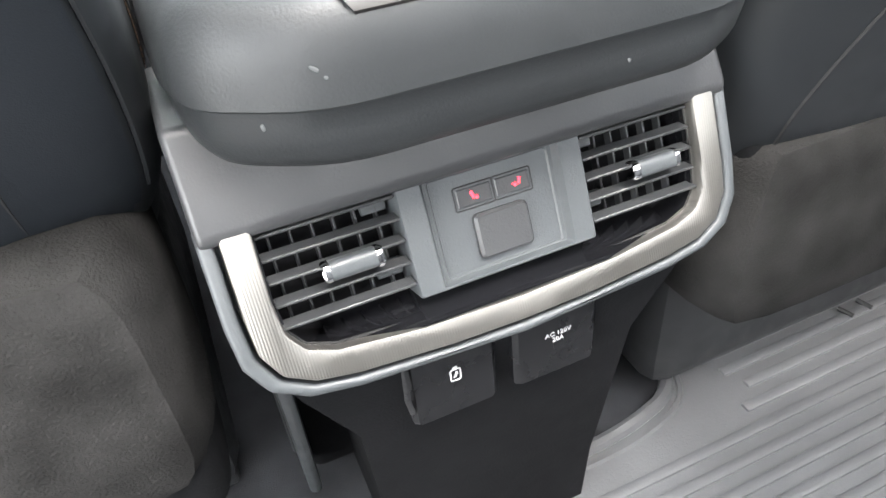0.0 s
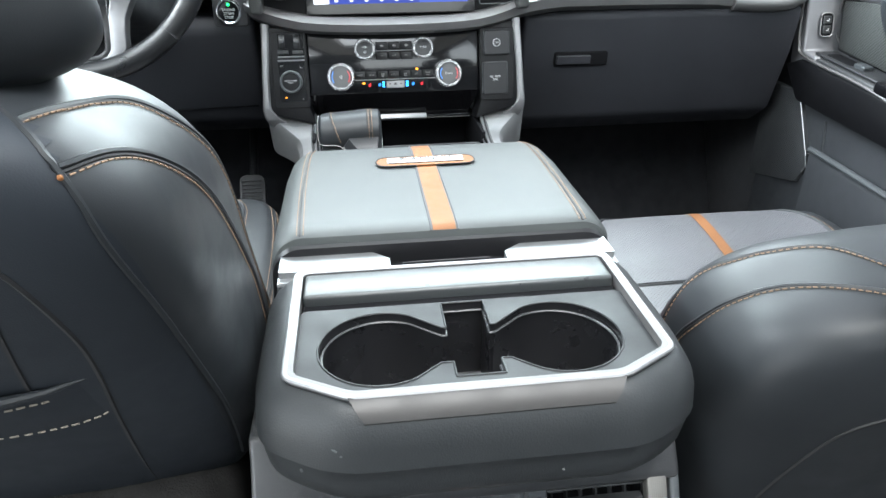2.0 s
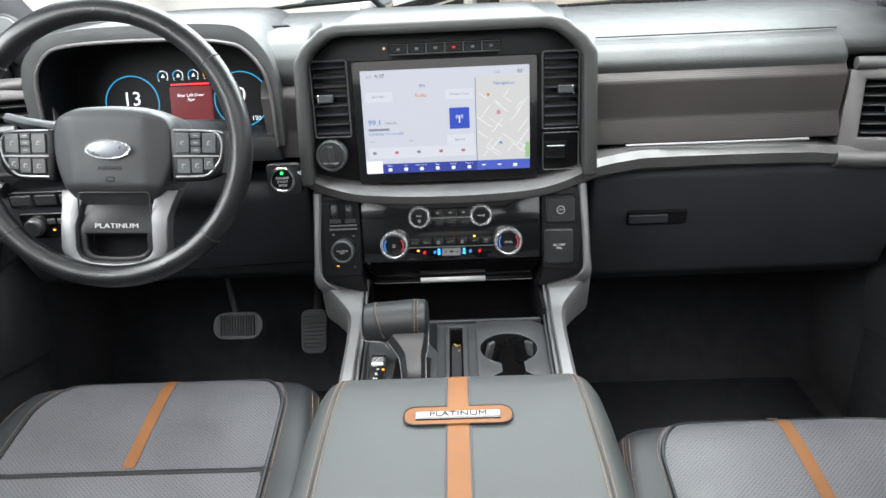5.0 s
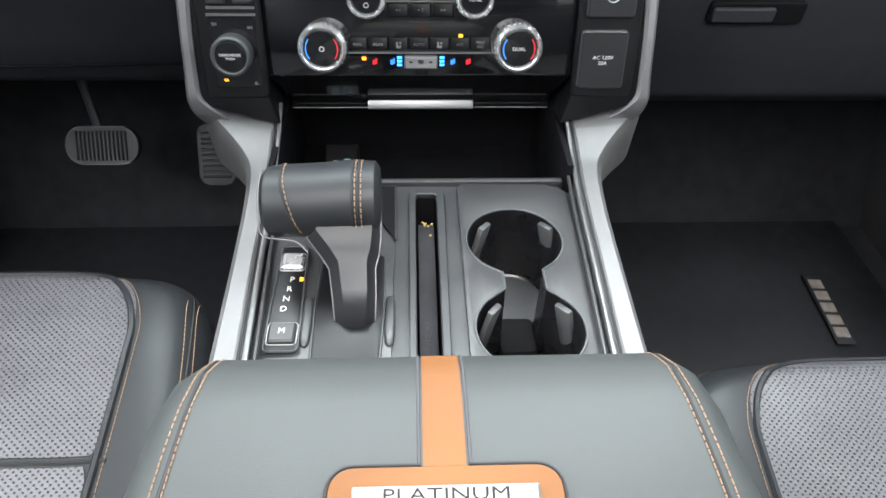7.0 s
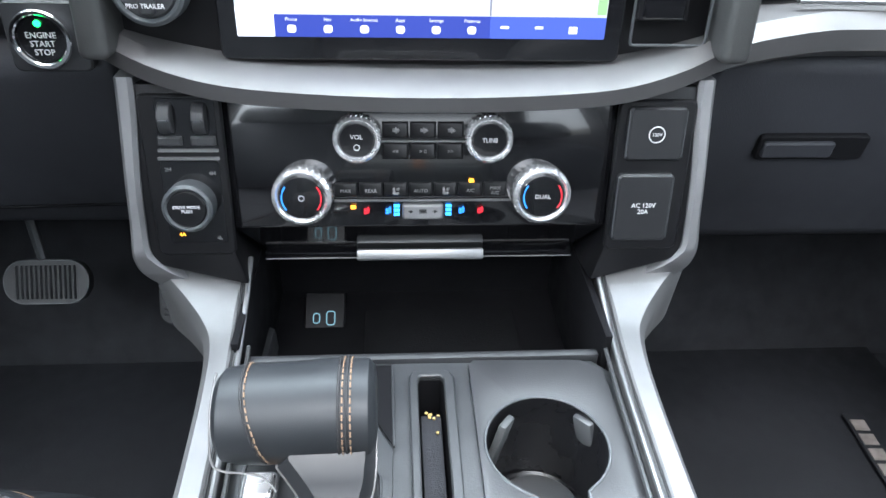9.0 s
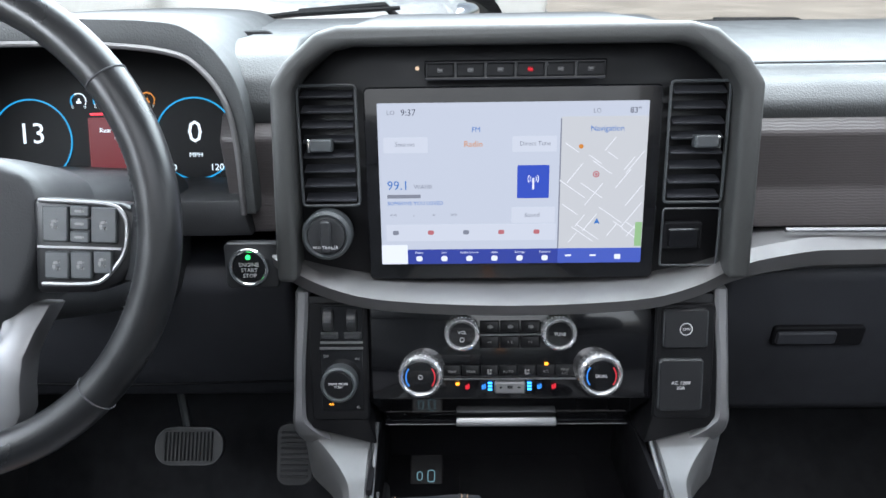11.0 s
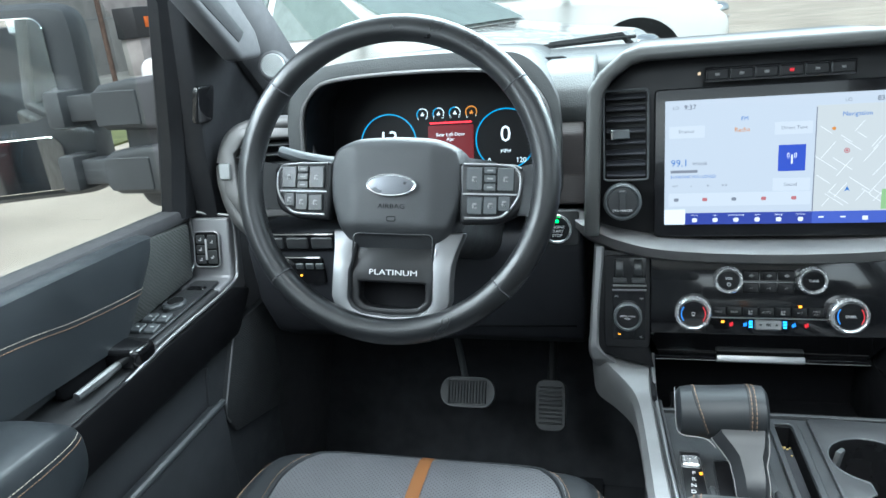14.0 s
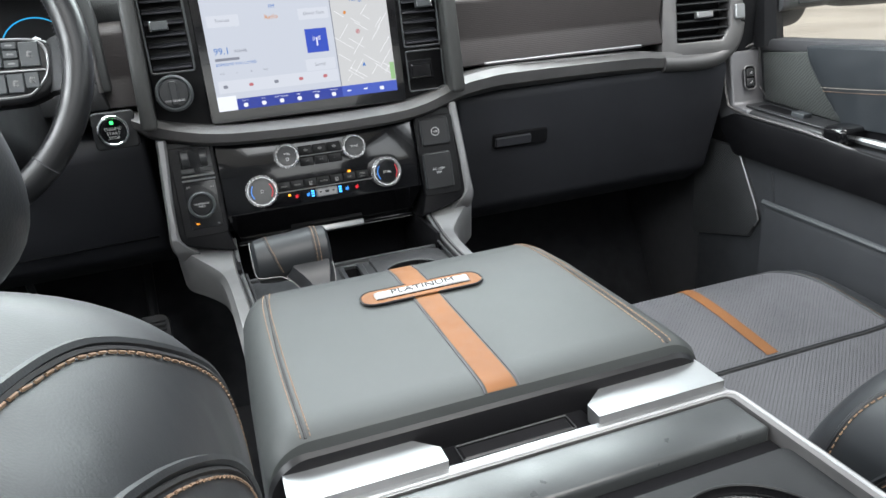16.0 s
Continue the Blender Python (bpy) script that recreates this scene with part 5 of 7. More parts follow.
# side vents, towing dial, hazard switch bar
for sx in (-1, 1):
    for k in range(8):
        part("vent_slat", mv(box((0, 0, 0), (0.050, 0.0022, 0.016), 0.0006, seg=1), st(sx * 0.1775, 0.741 + k * 0.0142, -0.001) @ pose(0, 0, 0, 20, 0, 0)), SOFT_BLACK, dash)
    part("vent_frame", tube([st(sx * 0.1775, 0.791, 0.004) @ Vector((u, v, 0)) for u, v in ring_of(0.056, 0.116, 0.004, 3)], 0.0016, 6, closed=True), GREY_PLASTIC, dash)
    tb = part("vent_tab", slab(0.022, 0.012, 0.002, 0.012, st(sx * 0.1775 + sx * 0.006, 0.793, 0.004)), GREY_PLASTIC, dash)
    part("tab_cap", slab(0.003, 0.0125, 0.001, 0.0125, st(sx * 0.1775 + sx * 0.006 + sx * 0.0115, 0.793, 0.004)), CHROME, tb)


def dial(parent, x, z, m, r, ring, face_mat, name="knob", depth=0.018):
    k = part(name, cyl(r * 0.79, depth, m, 36, 0.0015), face_mat, parent)
    part("dial_ring", annulus(r * 0.76, r, depth * 1.02, m, 44, r * 0.10), ring, k, "knurled chrome ring" if ring is RING_CHROME else "")
    return k


tw = dial(dash, -0.182, 0.706, st(-0.182, 0.706, 0.0), 0.0245, GREY_PLASTIC, PLASTIC, "trailer_knob", 0.020)
part("grip_bar", slab(0.010, 0.032, 0.003, 0.006, st(-0.182, 0.706, 0.020)), PLASTIC, tw)
words("lettering", "PRO TRAILER", 0.0042, st(-0.182, 0.696, 0.0265), PRINT, tw)
hz = part("cubby_switch", slab(0.038, 0.028, 0.003, 0.008, st(0.170, 0.700, 0.0)), DARK, dash)
part("switch_face", slab(0.030, 0.020, 0.002, 0.004, st(0.170, 0.698, 0.006)), GLOSS, hz)
part("switch_frame", tube([st(0.178, 0.698, 0.004) @ Vector((u, v, 0)) for u, v in ring_of(0.056, 0.058, 0.003, 3)], 0.0012, 6, closed=True), GREY_PLASTIC, dash)
bar = part("switch_bar", slab(0.170, 0.018, 0.002, 0.010, st(0.002, 0.861, 0.0)), GLOSS, dash, "row of small hard switches")
for k in range(6):
    b_ = part("hard_switch", slab(0.026, 0.013, 0.001, 0.003, st(-0.068 + k * 0.028, 0.861, 0.009)), STACK_BLACK, bar)
    part("mark", slab(0.006, 0.004, 0.0008, 0.0004, st(-0.068 + k * 0.028, 0.861, 0.012)), DIM_RED if k == 3 else DIM_PRINT, b_)
part("stack_lamp", cyl(0.0019, 0.001, st(-0.0895, 0.863, 0.012), 14), glow("warm_lamp", (1.0, 0.72, 0.45), 0.7), dash, "small warm lamp beside the switches")
# climate and audio face, below the silver bar
CL = 12
def cl(x, z, lift=0.0):
    return face(x, 0.026 + (z - 0.56) * math.tan(radians(CL)), z, CL) @ Matrix.Translation((0, 0, lift))


part("climate_face", mv(prism([(-0.150, 0.640), (-0.150, 0.528), (0.150, 0.528), (0.150, 0.640)], "y", 0.0, 0.06, 0.003), pose(0, 0.026, 0.56, -CL) @ Matrix.Translation((0, 0, -0.56))), GLOSS, dash, "gloss black climate control face")
for sx in (-1, 1):
    part("stack_cheek", mv(prism([(sx * 0.150, 0.642), (sx * 0.150, 0.515), (sx * 0.140, 0.480), (sx * 0.215, 0.500), (sx * 0.226, 0.520), (sx * 0.212, 0.642)], "y", -0.004, 0.06, 0.003), pose(0, 0.026, 0.56, -CL) @ Matrix.Translation((0, 0, -0.56))), STACK_BLACK, dash)
    rows = []
    for xi, xo, y, z in ((0.206, 0.219, 0.038, 0.646), (0.2075, 0.2205, 0.033, 0.62), (0.212, 0.2235, 0.022, 0.572), (0.2135, 0.2255, 0.014, 0.535), (0.2135, 0.2275, 0.010, 0.514), (0.209, 0.2275, 0.010, 0.505), (0.200, 0.2255, 0.011, 0.495), (0.186, 0.220, 0.014, 0.484), (0.165, 0.211, 0.020, 0.470)):
        rows.append([(sx * xi, y, z), (sx * (xi + 0.003), y - 0.003, z + 0.001), (sx * (xo - 0.003), y - 0.003, z + 0.001), (sx * xo, y, z), (sx * xo, y + 0.03, z), (sx * xi, y + 0.03, z)])
    part("stack_edge", loft(smooth_rows(rows)), SILVER, dash, "satin silver stack edge")
for x, z, r, nm in ((-0.0495, 0.602, 0.0175, "audio_knob"), (0.0495, 0.602, 0.0175, "audio_knob"), (-0.0925, 0.5585, 0.0225, "temperature_knob"), (0.0925, 0.5585, 0.0225, "temperature_knob")):
    k = dial(dash, x, z, cl(x, z), r, RING_CHROME, GLOSS, nm, 0.015)
    n_rib = 28
    ribs = [mv(box((0, 0, 0), (0.0014, 0.0016, 0.009), 0.0003, seg=1), cl(x, z) @ pose(0, 0, 0, 0, 0, 360 * j / n_rib) @ Matrix.Translation((r, 0, 0.006))) for j in range(n_rib)]
    part("knurling", join(*ribs), CHROME, k)
    if nm == "temperature_knob":
        for sx, c in ((-1, DIM_BLUE), (1, DIM_RED)):
            arc = [cl(x, z, 0.0152) @ Vector((r * 0.66 * math.cos(a), r * 0.66 * math.sin(a), 0)) for a in [radians((180 if sx < 0 else 0) - 38 + 76 * j / 8) for j in range(9)]]
            part("temperature_arc", tube(arc, 0.0006, 5), c, k)
    for body, dz, sz in {(-0.0495, 0.602): (("VOL", 0.0025, 0.0048),), (0.0495, 0.602): (("TUNE", 0.0, 0.0046),), (0.0925, 0.5585): (("DUAL", 0.0, 0.0048),)}.get((x, z), ()):
        words("lettering", body, sz, cl(x, z + dz, 0.0153), PRINT, k)
    if (x < 0):
        part("power_mark", annulus(0.0018, 0.0024, 0.0003, cl(x, z - (0.005 if r < 0.02 else 0), 0.0151), 20, 0.0001), PRINT, k)
for z, x0, x1 in ((0.5985, -0.032, 0.032), (0.552, -0.069, 0.069)):
    part("button_line", box(cl(0, z, 0.002).translation, (x1 - x0, 0.002, 0.0012), 0.0), SILVER, dash)
for row, z in enumerate((0.6065, 0.5905)):
    for k in range(3):
        b_ = part("audio_button", slab(0.0206, 0.0135, 0.0006, 0.0014, cl(-0.021 + 0.021 * k, z, -0.0002)), STACK_BLACK, dash)
        mk = cl(-0.021 + 0.021 * k, z, 0.0026)
        if row:
            words("lettering", ("<<", "> II", ">>")[k], 0.0042, mk, DIM_PRINT, b_)
        else:
            part("mark", join(slab(0.0020, 0.0026, 0.0003, 0.0003, mk @ Matrix.Translation((-0.0012, 0, 0))), slab(0.0008, 0.0046, 0.0002, 0.0003, mk @ Matrix.Translation((0.0006, 0, 0))), slab(0.0006, 0.0030, 0.0002, 0.0003, mk @ Matrix.Translation((0.0022, 0, 0)))), DIM_PRINT, b_)
for k, body in enumerate(("MAX", "REAR", "", "AUTO", "", "A/C", "MAX\nA/C")):
    x = -0.060 + 0.0195 * k
    b_ = part("climate_button", slab(0.0192, 0.0125, 0.0006, 0.0012, cl(x, 0.5605, -0.0002)), STACK_BLACK, dash)
    if body:
        words("lettering", body, 0.0040, cl(x, 0.5595, 0.0020), DIM_PRINT, b_)
    else:
        part("mark", join(slab(0.0055, 0.0008, 0.0003, 0.0003, cl(x, 0.5575, 0.0018)), slab(0.0014, 0.0040, 0.0003, 0.0003, cl(x - 0.0015, 0.5600, 0.0018)), slab(0.0030, 0.0008, 0.0003, 0.0003, cl(x + 0.0015, 0.5608, 0.0018) @ pose(0, 0, 0, 0, 0, 30))), DIM_PRINT, b_)
part("amber_lamp", slab(0.004, 0.0028, 0.0004, 0.0006, cl(0.038, 0.5675, 0.002)), AMBER, dash)
part("amber_lamp", slab(0.004, 0.0028, 0.0004, 0.0006, cl(-0.0545, 0.5465, 0.002)), AMBER, dash)
for x, c in ((-0.045, DIM_RED), (0.045, DIM_RED), (-0.028, DIM_BLUE), (0.030, DIM_BLUE)):
    part("seat_lamp", join(slab(0.0026, 0.0045, 0.0005, 0.0005, cl(x, 0.5430, 0.002)), slab(0.0014, 0.005, 0.0004, 0.0005, cl(x + 0.0022, 0.5440, 0.002))), c, dash)
for sx in (-1, 1):
    for k in range(3):
        part("fan_lamp", slab(0.0045, 0.0022, 0.0003, 0.0006, cl(sx * 0.0205, 0.5405 + 0.0034 * k, 0.002)), BLUE, dash)
fan = part("fan_rocker", slab(0.032, 0.0125, 0.002, 0.007, cl(0, 0.5435, 0.0)), SILVER, dash, "silver fan rocker")
part("mark", slab(0.006, 0.004, 0.001, 0.0004, cl(0, 0.5445, 0.007)), PLASTIC, fan)
part("mark", join(slab(0.004, 0.0012, 0.0004, 0.0004, cl(-0.0095, 0.5445, 0.007)), slab(0.004, 0.0012, 0.0004, 0.0004, cl(0.0095, 0.5445, 0.007))), PLASTIC, fan)
part("climate_chin", loft([[(-0.148, 0.020, 0.530), (0.148, 0.020, 0.530), (0.148, 0.09, 0.530), (-0.148, 0.09, 0.530)], [(-0.132, 0.060, 0.479), (0.132, 0.060, 0.479), (0.132, 0.10, 0.479), (-0.132, 0.10, 0.479)]]), GLOSS, dash)
part("shelf_edge", box((0.0, 0.066, 0.4755), (0.275, 0.02, 0.006), 0.002), GLOSS, dash)
part("shelf_line", tube([(-0.136, 0.0555, 0.4728), (0.136, 0.0555, 0.4728)], 0.0007, 6), TRIM, dash, "thin chrome line along the shelf")
part("shelf_bar", box((0.0, 0.0555, 0.4765), (0.112, 0.012, 0.010), 0.002, (-28, 0, 0)), BRIGHT, dash, "ribbed silver grip bar")
# outlet covers and the drive-mode panel
COVER = mat("outlet_cover_black", (0.014, 0.0145, 0.016), 0.42, bump=0.15, scale=800, var=0.1)
part("outlet_plate", slab(0.060, 0.122, 0.006, 0.0045, cl(0.1775, 0.571, 0.004)), STACK_BLACK, dash, "black plate behind the covers")
part("switch_backing", slab(0.060, 0.126, 0.006, 0.0030, cl(-0.1765, 0.572, 0.0045)), STACK_BLACK, dash, "black plate behind the switches")
for z, h, body in ((0.606, 0.0415, ""), (0.5480, 0.0560, "AC 120V\n20A")):
    o = part("outlet_cover", slab(0.0450, h, 0.004, 0.012, cl(0.1735 if h > 0.05 else 0.1765, z, 0.002), edge=0.002), COVER, dash)
    # lighter lines painted in as the highlights on the cover's edges
    for q_ in (-1, 1):
        part("cover_edge_highlight", tube([cl(0.1735 if h > 0.05 else 0.1765, z, 0.0128) @ Vector((u, v, 0)) for u, v in ((0.0220 * q_, h / 2 - 0.003), (0.0220 * q_, -h / 2 + 0.003))], 0.0005, 5), GREY_PLASTIC, o)
    if body:
        words("lettering", body, 0.0052, cl(0.1735, z, 0.0145), PRINT, o)
    else:
        part("mark", annulus(0.0056, 0.0065, 0.0004, cl(0.1765, z, 0.014), 24, 0.0001), PRINT, o)
        words("lettering", "120V", 0.0038, cl(0.1765, z, 0.0145), PRINT, o)
dm = part("drive_panel", slab(0.0455, 0.0680, 0.003, 0.004, cl(-0.1740, 0.5530, 0.004)), GLOSS, dash)
dk = dial(dm, 0, 0, cl(-0.1755, 0.5535, 0.006), 0.0185, GREY_PLASTIC, STACK_BLACK, "drive_knob", 0.018)
words("lettering", "DRIVE MODE\nPUSH", 0.0034, cl(-0.1755, 0.5535, 0.0242), PRINT, dk)
for dx, dz, b_, mm in ((-0.016, 0.026, "2H", DIM_PRINT), (0.016, 0.023, "4H", DIM_PRINT), (-0.012, -0.025, "4A", AMBER), (0.016, -0.028, "4L", DIM_PRINT)):
    words("lettering", b_, 0.0042, cl(-0.1740 + dx, 0.5530 + dz, 0.0084), mm, dm)
tp = part("toggle_panel", slab(0.0445, 0.040, 0.003, 0.004, cl(-0.1725, 0.6120, 0.004)), GLOSS, dash)
for dx in (-0.012, 0.012):
    tg = part("toggle", mv(loft([[(x_, 0.0125 * q * math.cos(a_), 0.0125 * q * math.sin(a_)) for a_ in [2 * math.pi * j / 24 for j in range(24)]] for x_, q in ((-0.005, 0.9), (-0.004, 1.0), (0.004, 1.0), (0.005, 0.9))]), cl(-0.1740 + dx, 0.6165, 0.004)), SATIN_BLACK, tp)
    part("toggle_rib", slab(0.008, 0.0016, 0.0004, 0.002, cl(-0.1740 + dx, 0.6165, 0.0158)), GREY_PLASTIC, tg)
    part("toggle_key", slab(0.018, 0.007, 0.001, 0.003, cl(-0.1735 + dx, 0.6005, 0.0075)), SATIN_BLACK, tp)
part("panel_line", box(cl(-0.1730, 0.5935, 0.009).translation, (0.0435, 0.002, 0.002), 0), SILVER, dash)
part("panel_line", box(cl(-0.1735, 0.5875, 0.009).translation, (0.0445, 0.002, 0.002), 0), SILVER, dash)
# start button
sb = part("start_plate", slab(0.056, 0.050, 0.006, 0.010, face(-0.268, 0.072, 0.665, 4)), PLASTIC, dash)
part("start_ring", annulus(0.017, 0.021, 0.008, face(-0.270, 0.064, 0.665, 4), 36), CHROME, sb)
part("start_button", cyl(0.0172, 0.005, face(-0.270, 0.064, 0.665, 4), 32, 0.001), GLOSS, sb)
words("lettering", "ENGINE\nSTART\nSTOP", 0.006, face(-0.270, 0.0585, 0.662, 4), PRINT, sb)
part("start_lamp", cyl(0.0025, 0.001, face(-0.270, 0.0592, 0.6765, 4), 12), GREEN, sb, "green lamp")
# ---- instrument cluster ----
clu = thing("instrument_cluster", (-0.46, 0.15, 0.70), "digital instrument display under a grey padded hood", "instrument panel")
hood_o = [(-0.672, 0.70), (-0.672, 0.845), (-0.640, 0.888), (-0.590, 0.912), (-0.335, 0.912), (-0.298, 0.896), (-0.272, 0.862), (-0.262, 0.825), (-0.264, 0.715)]
hood_i = [(-0.276, 0.715), (-0.274, 0.810), (-0.290, 0.855), (-0.330, 0.888), (-0.590, 0.890), (-0.628, 0.868), (-0.648, 0.83), (-0.650, 0.70)]
hood_o, hood_i = soften(hood_o), soften(hood_i)
part("hood", prism(hood_o + hood_i, "y", 0.085, 0.40, 0.007, 3), PAD, clu, "soft grey padded hood")
liner = [(-0.462 + (x + 0.462) * 0.986, 0.79 + (z - 0.79) * 0.986) for x, z in hood_i]
part("hood_liner", prism(hood_i + liner[::-1], "y", 0.092, 0.26, 0.0), STACK_BLACK, clu, "black lining inside the hood")
hi = [(x, 0.083, z) for x, z in hood_i]
part("hood_trim", tube(hi, 0.003, 8), TRIM, clu, "thin silver line inside the hood")
part("cluster_floor", prism([(-0.66, 0.69), (-0.27, 0.69), (-0.28, 0.73), (-0.65, 0.73)], "y", 0.085, 0.24, 0.004), PLASTIC, clu)
part("display", slab(0.39, 0.185, 0.01, 0.006, face(-0.455, 0.206, 0.80, 14)), mat("display_glass", (0.005, 0.005, 0.006), 0.5, spec=0.15, rvar=0.02), clu)
dp = lambda x, z, l=0.0: face(x, 0.1985 + (z - 0.80) * math.tan(radians(14)), z, 14) @ Matrix.Translation((0, 0, l))
RING = glow("gauge_ring", (0.03, 0.42, 0.80), 0.75)
DIM_AMBER = glow("gauge_amber", (1.0, 0.38, 0.05), 0.7)
DIGIT = glow("gauge_digit", (0.85, 0.95, 1.0), 1.0)
REDPANE = glow("warning_pane", (0.30, 0.015, 0.025), 0.4)
for gx, body, sub in ((-0.549, "13", ""), (-0.357, "0", "MPH")):
    part("gauge_ring", annulus(0.0460, 0.0478, 0.0006, dp(gx, 0.7735), 56, 0.0002), RING, clu, "glowing blue ring")
    words("lettering", body, 0.036 if body == "0" else 0.034, dp(gx, 0.780, 0.0005), DIGIT, clu)
    if sub:
        words("lettering", "0", 0.011, dp(gx - 0.026, 0.741, 0.0005), DIGIT, clu)
        words("lettering", "120", 0.011, dp(gx + 0.024, 0.741, 0.0005), DIGIT, clu)
        words("lettering", sub, 0.008, dp(gx, 0.755, 0.0005), DIGIT, clu)
part("warning_pane", slab(0.074, 0.085, 0.002, 0.0006, dp(-0.445, 0.757)), REDPANE, clu, "dark red warning page")
part("warning_line", slab(0.068, 0.0025, 0.0005, 0.0008, dp(-0.445, 0.802)), RED, clu)
words("lettering", "Rear Left Door\nAjar", 0.0075, dp(-0.445, 0.780, 0.001), DIGIT, clu)
for k in range(4):
    gm = dp(-0.491 + 0.0267 * k, 0.8165, 0.0005)
    ink_ = DIM_AMBER if k == 3 else RING
    part("small_gauge", tube([gm @ Vector((0.0088 * math.cos(radians(a_)), 0.0088 * math.sin(radians(a_)), 0)) for a_ in range(-30, 211, 15)], 0.0007, 5), DIGIT if k < 3 else ink_, clu, "small arc gauge")
    part("gauge_fill", tube([gm @ Vector((0.0088 * math.cos(radians(a_)), 0.0088 * math.sin(radians(a_)), 0.0004)) for a_ in range(120 - 20 * k, 211, 15)], 0.0009, 5), ink_, clu)
    part("gauge_mark", join(slab(0.0055, 0.0026, 0.0008, 0.0004, gm @ Matrix.Translation((0, -0.0012, 0))), slab(0.0012, 0.0044, 0.0004, 0.0004, gm @ Matrix.Translation((0.0004, 0.0010, 0)))), ink_ if k == 3 else DIGIT, clu)
    for dx_, ch_ in ((-0.0072, "C"), (0.0072, "H")) if k < 3 else ((-0.0072, "E"), (0.0072, "F")):
        words("lettering", ch_, 0.0042, gm @ Matrix.Translation((dx_, -0.0068, 0)), DIGIT, clu)
# headlamp and brake controls left of the column
hp = part("light_panel", slab(0.095, 0.048, 0.005, 0.006, face(-0.690, 0.092, 0.592, -6)), GLOSS, dash)
hk = part("light_knob", cyl(0.015, 0.014, face(-0.712, 0.086, 0.592, -6), 24, 0.002), PLASTIC, hp)
part("knob_ring", annulus(0.013, 0.0155, 0.012, face(-0.712, 0.086, 0.592, -6), 28), SILVER, hk)
for k in range(3):
    part("panel_button", slab(0.014, 0.010, 0.002, 0.003, face(-0.683 + 0.017 * k, 0.086, 0.600, -6)), GREY_PLASTIC, hp)
part("lamp", slab(0.004, 0.003, 0.0005, 0.001, face(-0.683, 0.085, 0.584, -6)), AMBER, hp)
tp2 = part("trailer_panel", slab(0.130, 0.030, 0.004, 0.006, face(-0.680, 0.088, 0.640, -4)), GLOSS, dash)
for k in range(3):
    part("panel_button", slab(0.036, 0.018, 0.003, 0.004, face(-0.722 + 0.042 * k, 0.083, 0.640, -4)), PLASTIC, tp2)
part("knee_seam", tube([(-0.70, 0.122, 0.49), (-0.45, 0.119, 0.487), (-0.25, 0.122, 0.49)], 0.0015, 6), DARK, dash)


# ---- steering wheel ----
WT = 17
WC = (-0.4335, -0.152, 0.7855)
W = face(*WC, WT) @ pose(0, 0, 0, 0, 0, -2.3)
wheel = thing("steering_wheel", (-0.44, -0.10, 0.75), "black leather steering wheel with silver spokes and name plate", "steering wheel")
R0 = 0.1742
rim_rings = []
for k in range(97):
    a = 2 * math.pi * k / 96
    out_ = Vector((math.cos(a), math.sin(a), 0))
    mid_ = Vector((R0 * math.cos(a), R0 * 0.972 * math.sin(a), 0))
    rim_rings.append([W @ (mid_ + out_ * 0.0147 * math.cos(q) + Vector((0, 0, 0.0147 * math.sin(q)))) for q in [2 * math.pi * j / 20 for j in range(20)]])
rim_bm = loft(rim_rings, caps=False)
bmesh.ops.remove_doubles(rim_bm, verts=rim_bm.verts, dist=1e-6)
part("rim", rim_bm, RIM_LEATHER, wheel, "worn smooth black leather rim")
for a in (38, 142, 222, 318):
    part("rim_joint", tube([W @ (Vector((R0 * math.cos(radians(a)), R0 * 0.972 * math.sin(radians(a)), 0)) + Vector((math.cos(radians(a)), math.sin(radians(a)), 0)) * 0.0149 * math.cos(q) + Vector((0, 0, 1)) * 0.0149 * math.sin(q)) for q in [2 * math.pi * j / 20 for j in range(20)]], 0.0008, 5, closed=True), DARK_THREAD, wheel)
for a0, a1 in ((100, 178), (2, 80), (190, 240), (300, 350)):
    dsh = []
    n = int((a1 - a0) * 0.7)
    for k in range(n):
        a = radians(a0 + (a1 - a0) * k / n)
        dsh.append(mv(box((0, 0, 0), (0.0040, 0.0009, 0.0009), 0.0, seg=1), W @ pose(0, 0, 0, 0, 0, math.degrees(a)) @ Matrix.Translation((R0 - 0.0148, 0, 0.0015)) @ pose(0, 0, 0, 0, 0, 35)))
    part("stitching", join(*dsh), DARK_THREAD, wheel)
H = W @ Matrix.Translation((-0.0018, -0.0010, -0.052))
half = [(0.0, 0.0535), (0.040, 0.0515), (0.060, 0.0465), (0.0735, 0.0385), (0.0805, 0.025), (0.0825, 0.008), (0.0800, -0.017), (0.0740, -0.038), (0.0660, -0.0570), (0.0530, -0.0750), (0.038, -0.0835), (0.0, -0.0870)]
hub = half + [(-x, y) for x, y in half[-2:0:-1]]
hub = [tuple(v[:2]) for v in spline([(x, y, 0) for x, y in hub + hub[:1]], 5)][:-1]


def hub_r(k, z=None):
    """A ring of the cover; its face is a flat centre with planes that fall away to the sides, the top and the bottom."""
    out = []
    for x, y in hub:
        x, y = x * k, (y + 0.016) * k - 0.016
        h = 0.0420 - 0.30 * max(0.0, abs(x) - 0.047) - 0.62 * max(0.0, -0.050 - y) - 0.55 * max(0.0, y - 0.038)
        h -= 0.010 * max(0.0, (k - 0.92) / 0.08) ** 2
        out.append((x, y, h if z is None else z))
    return out


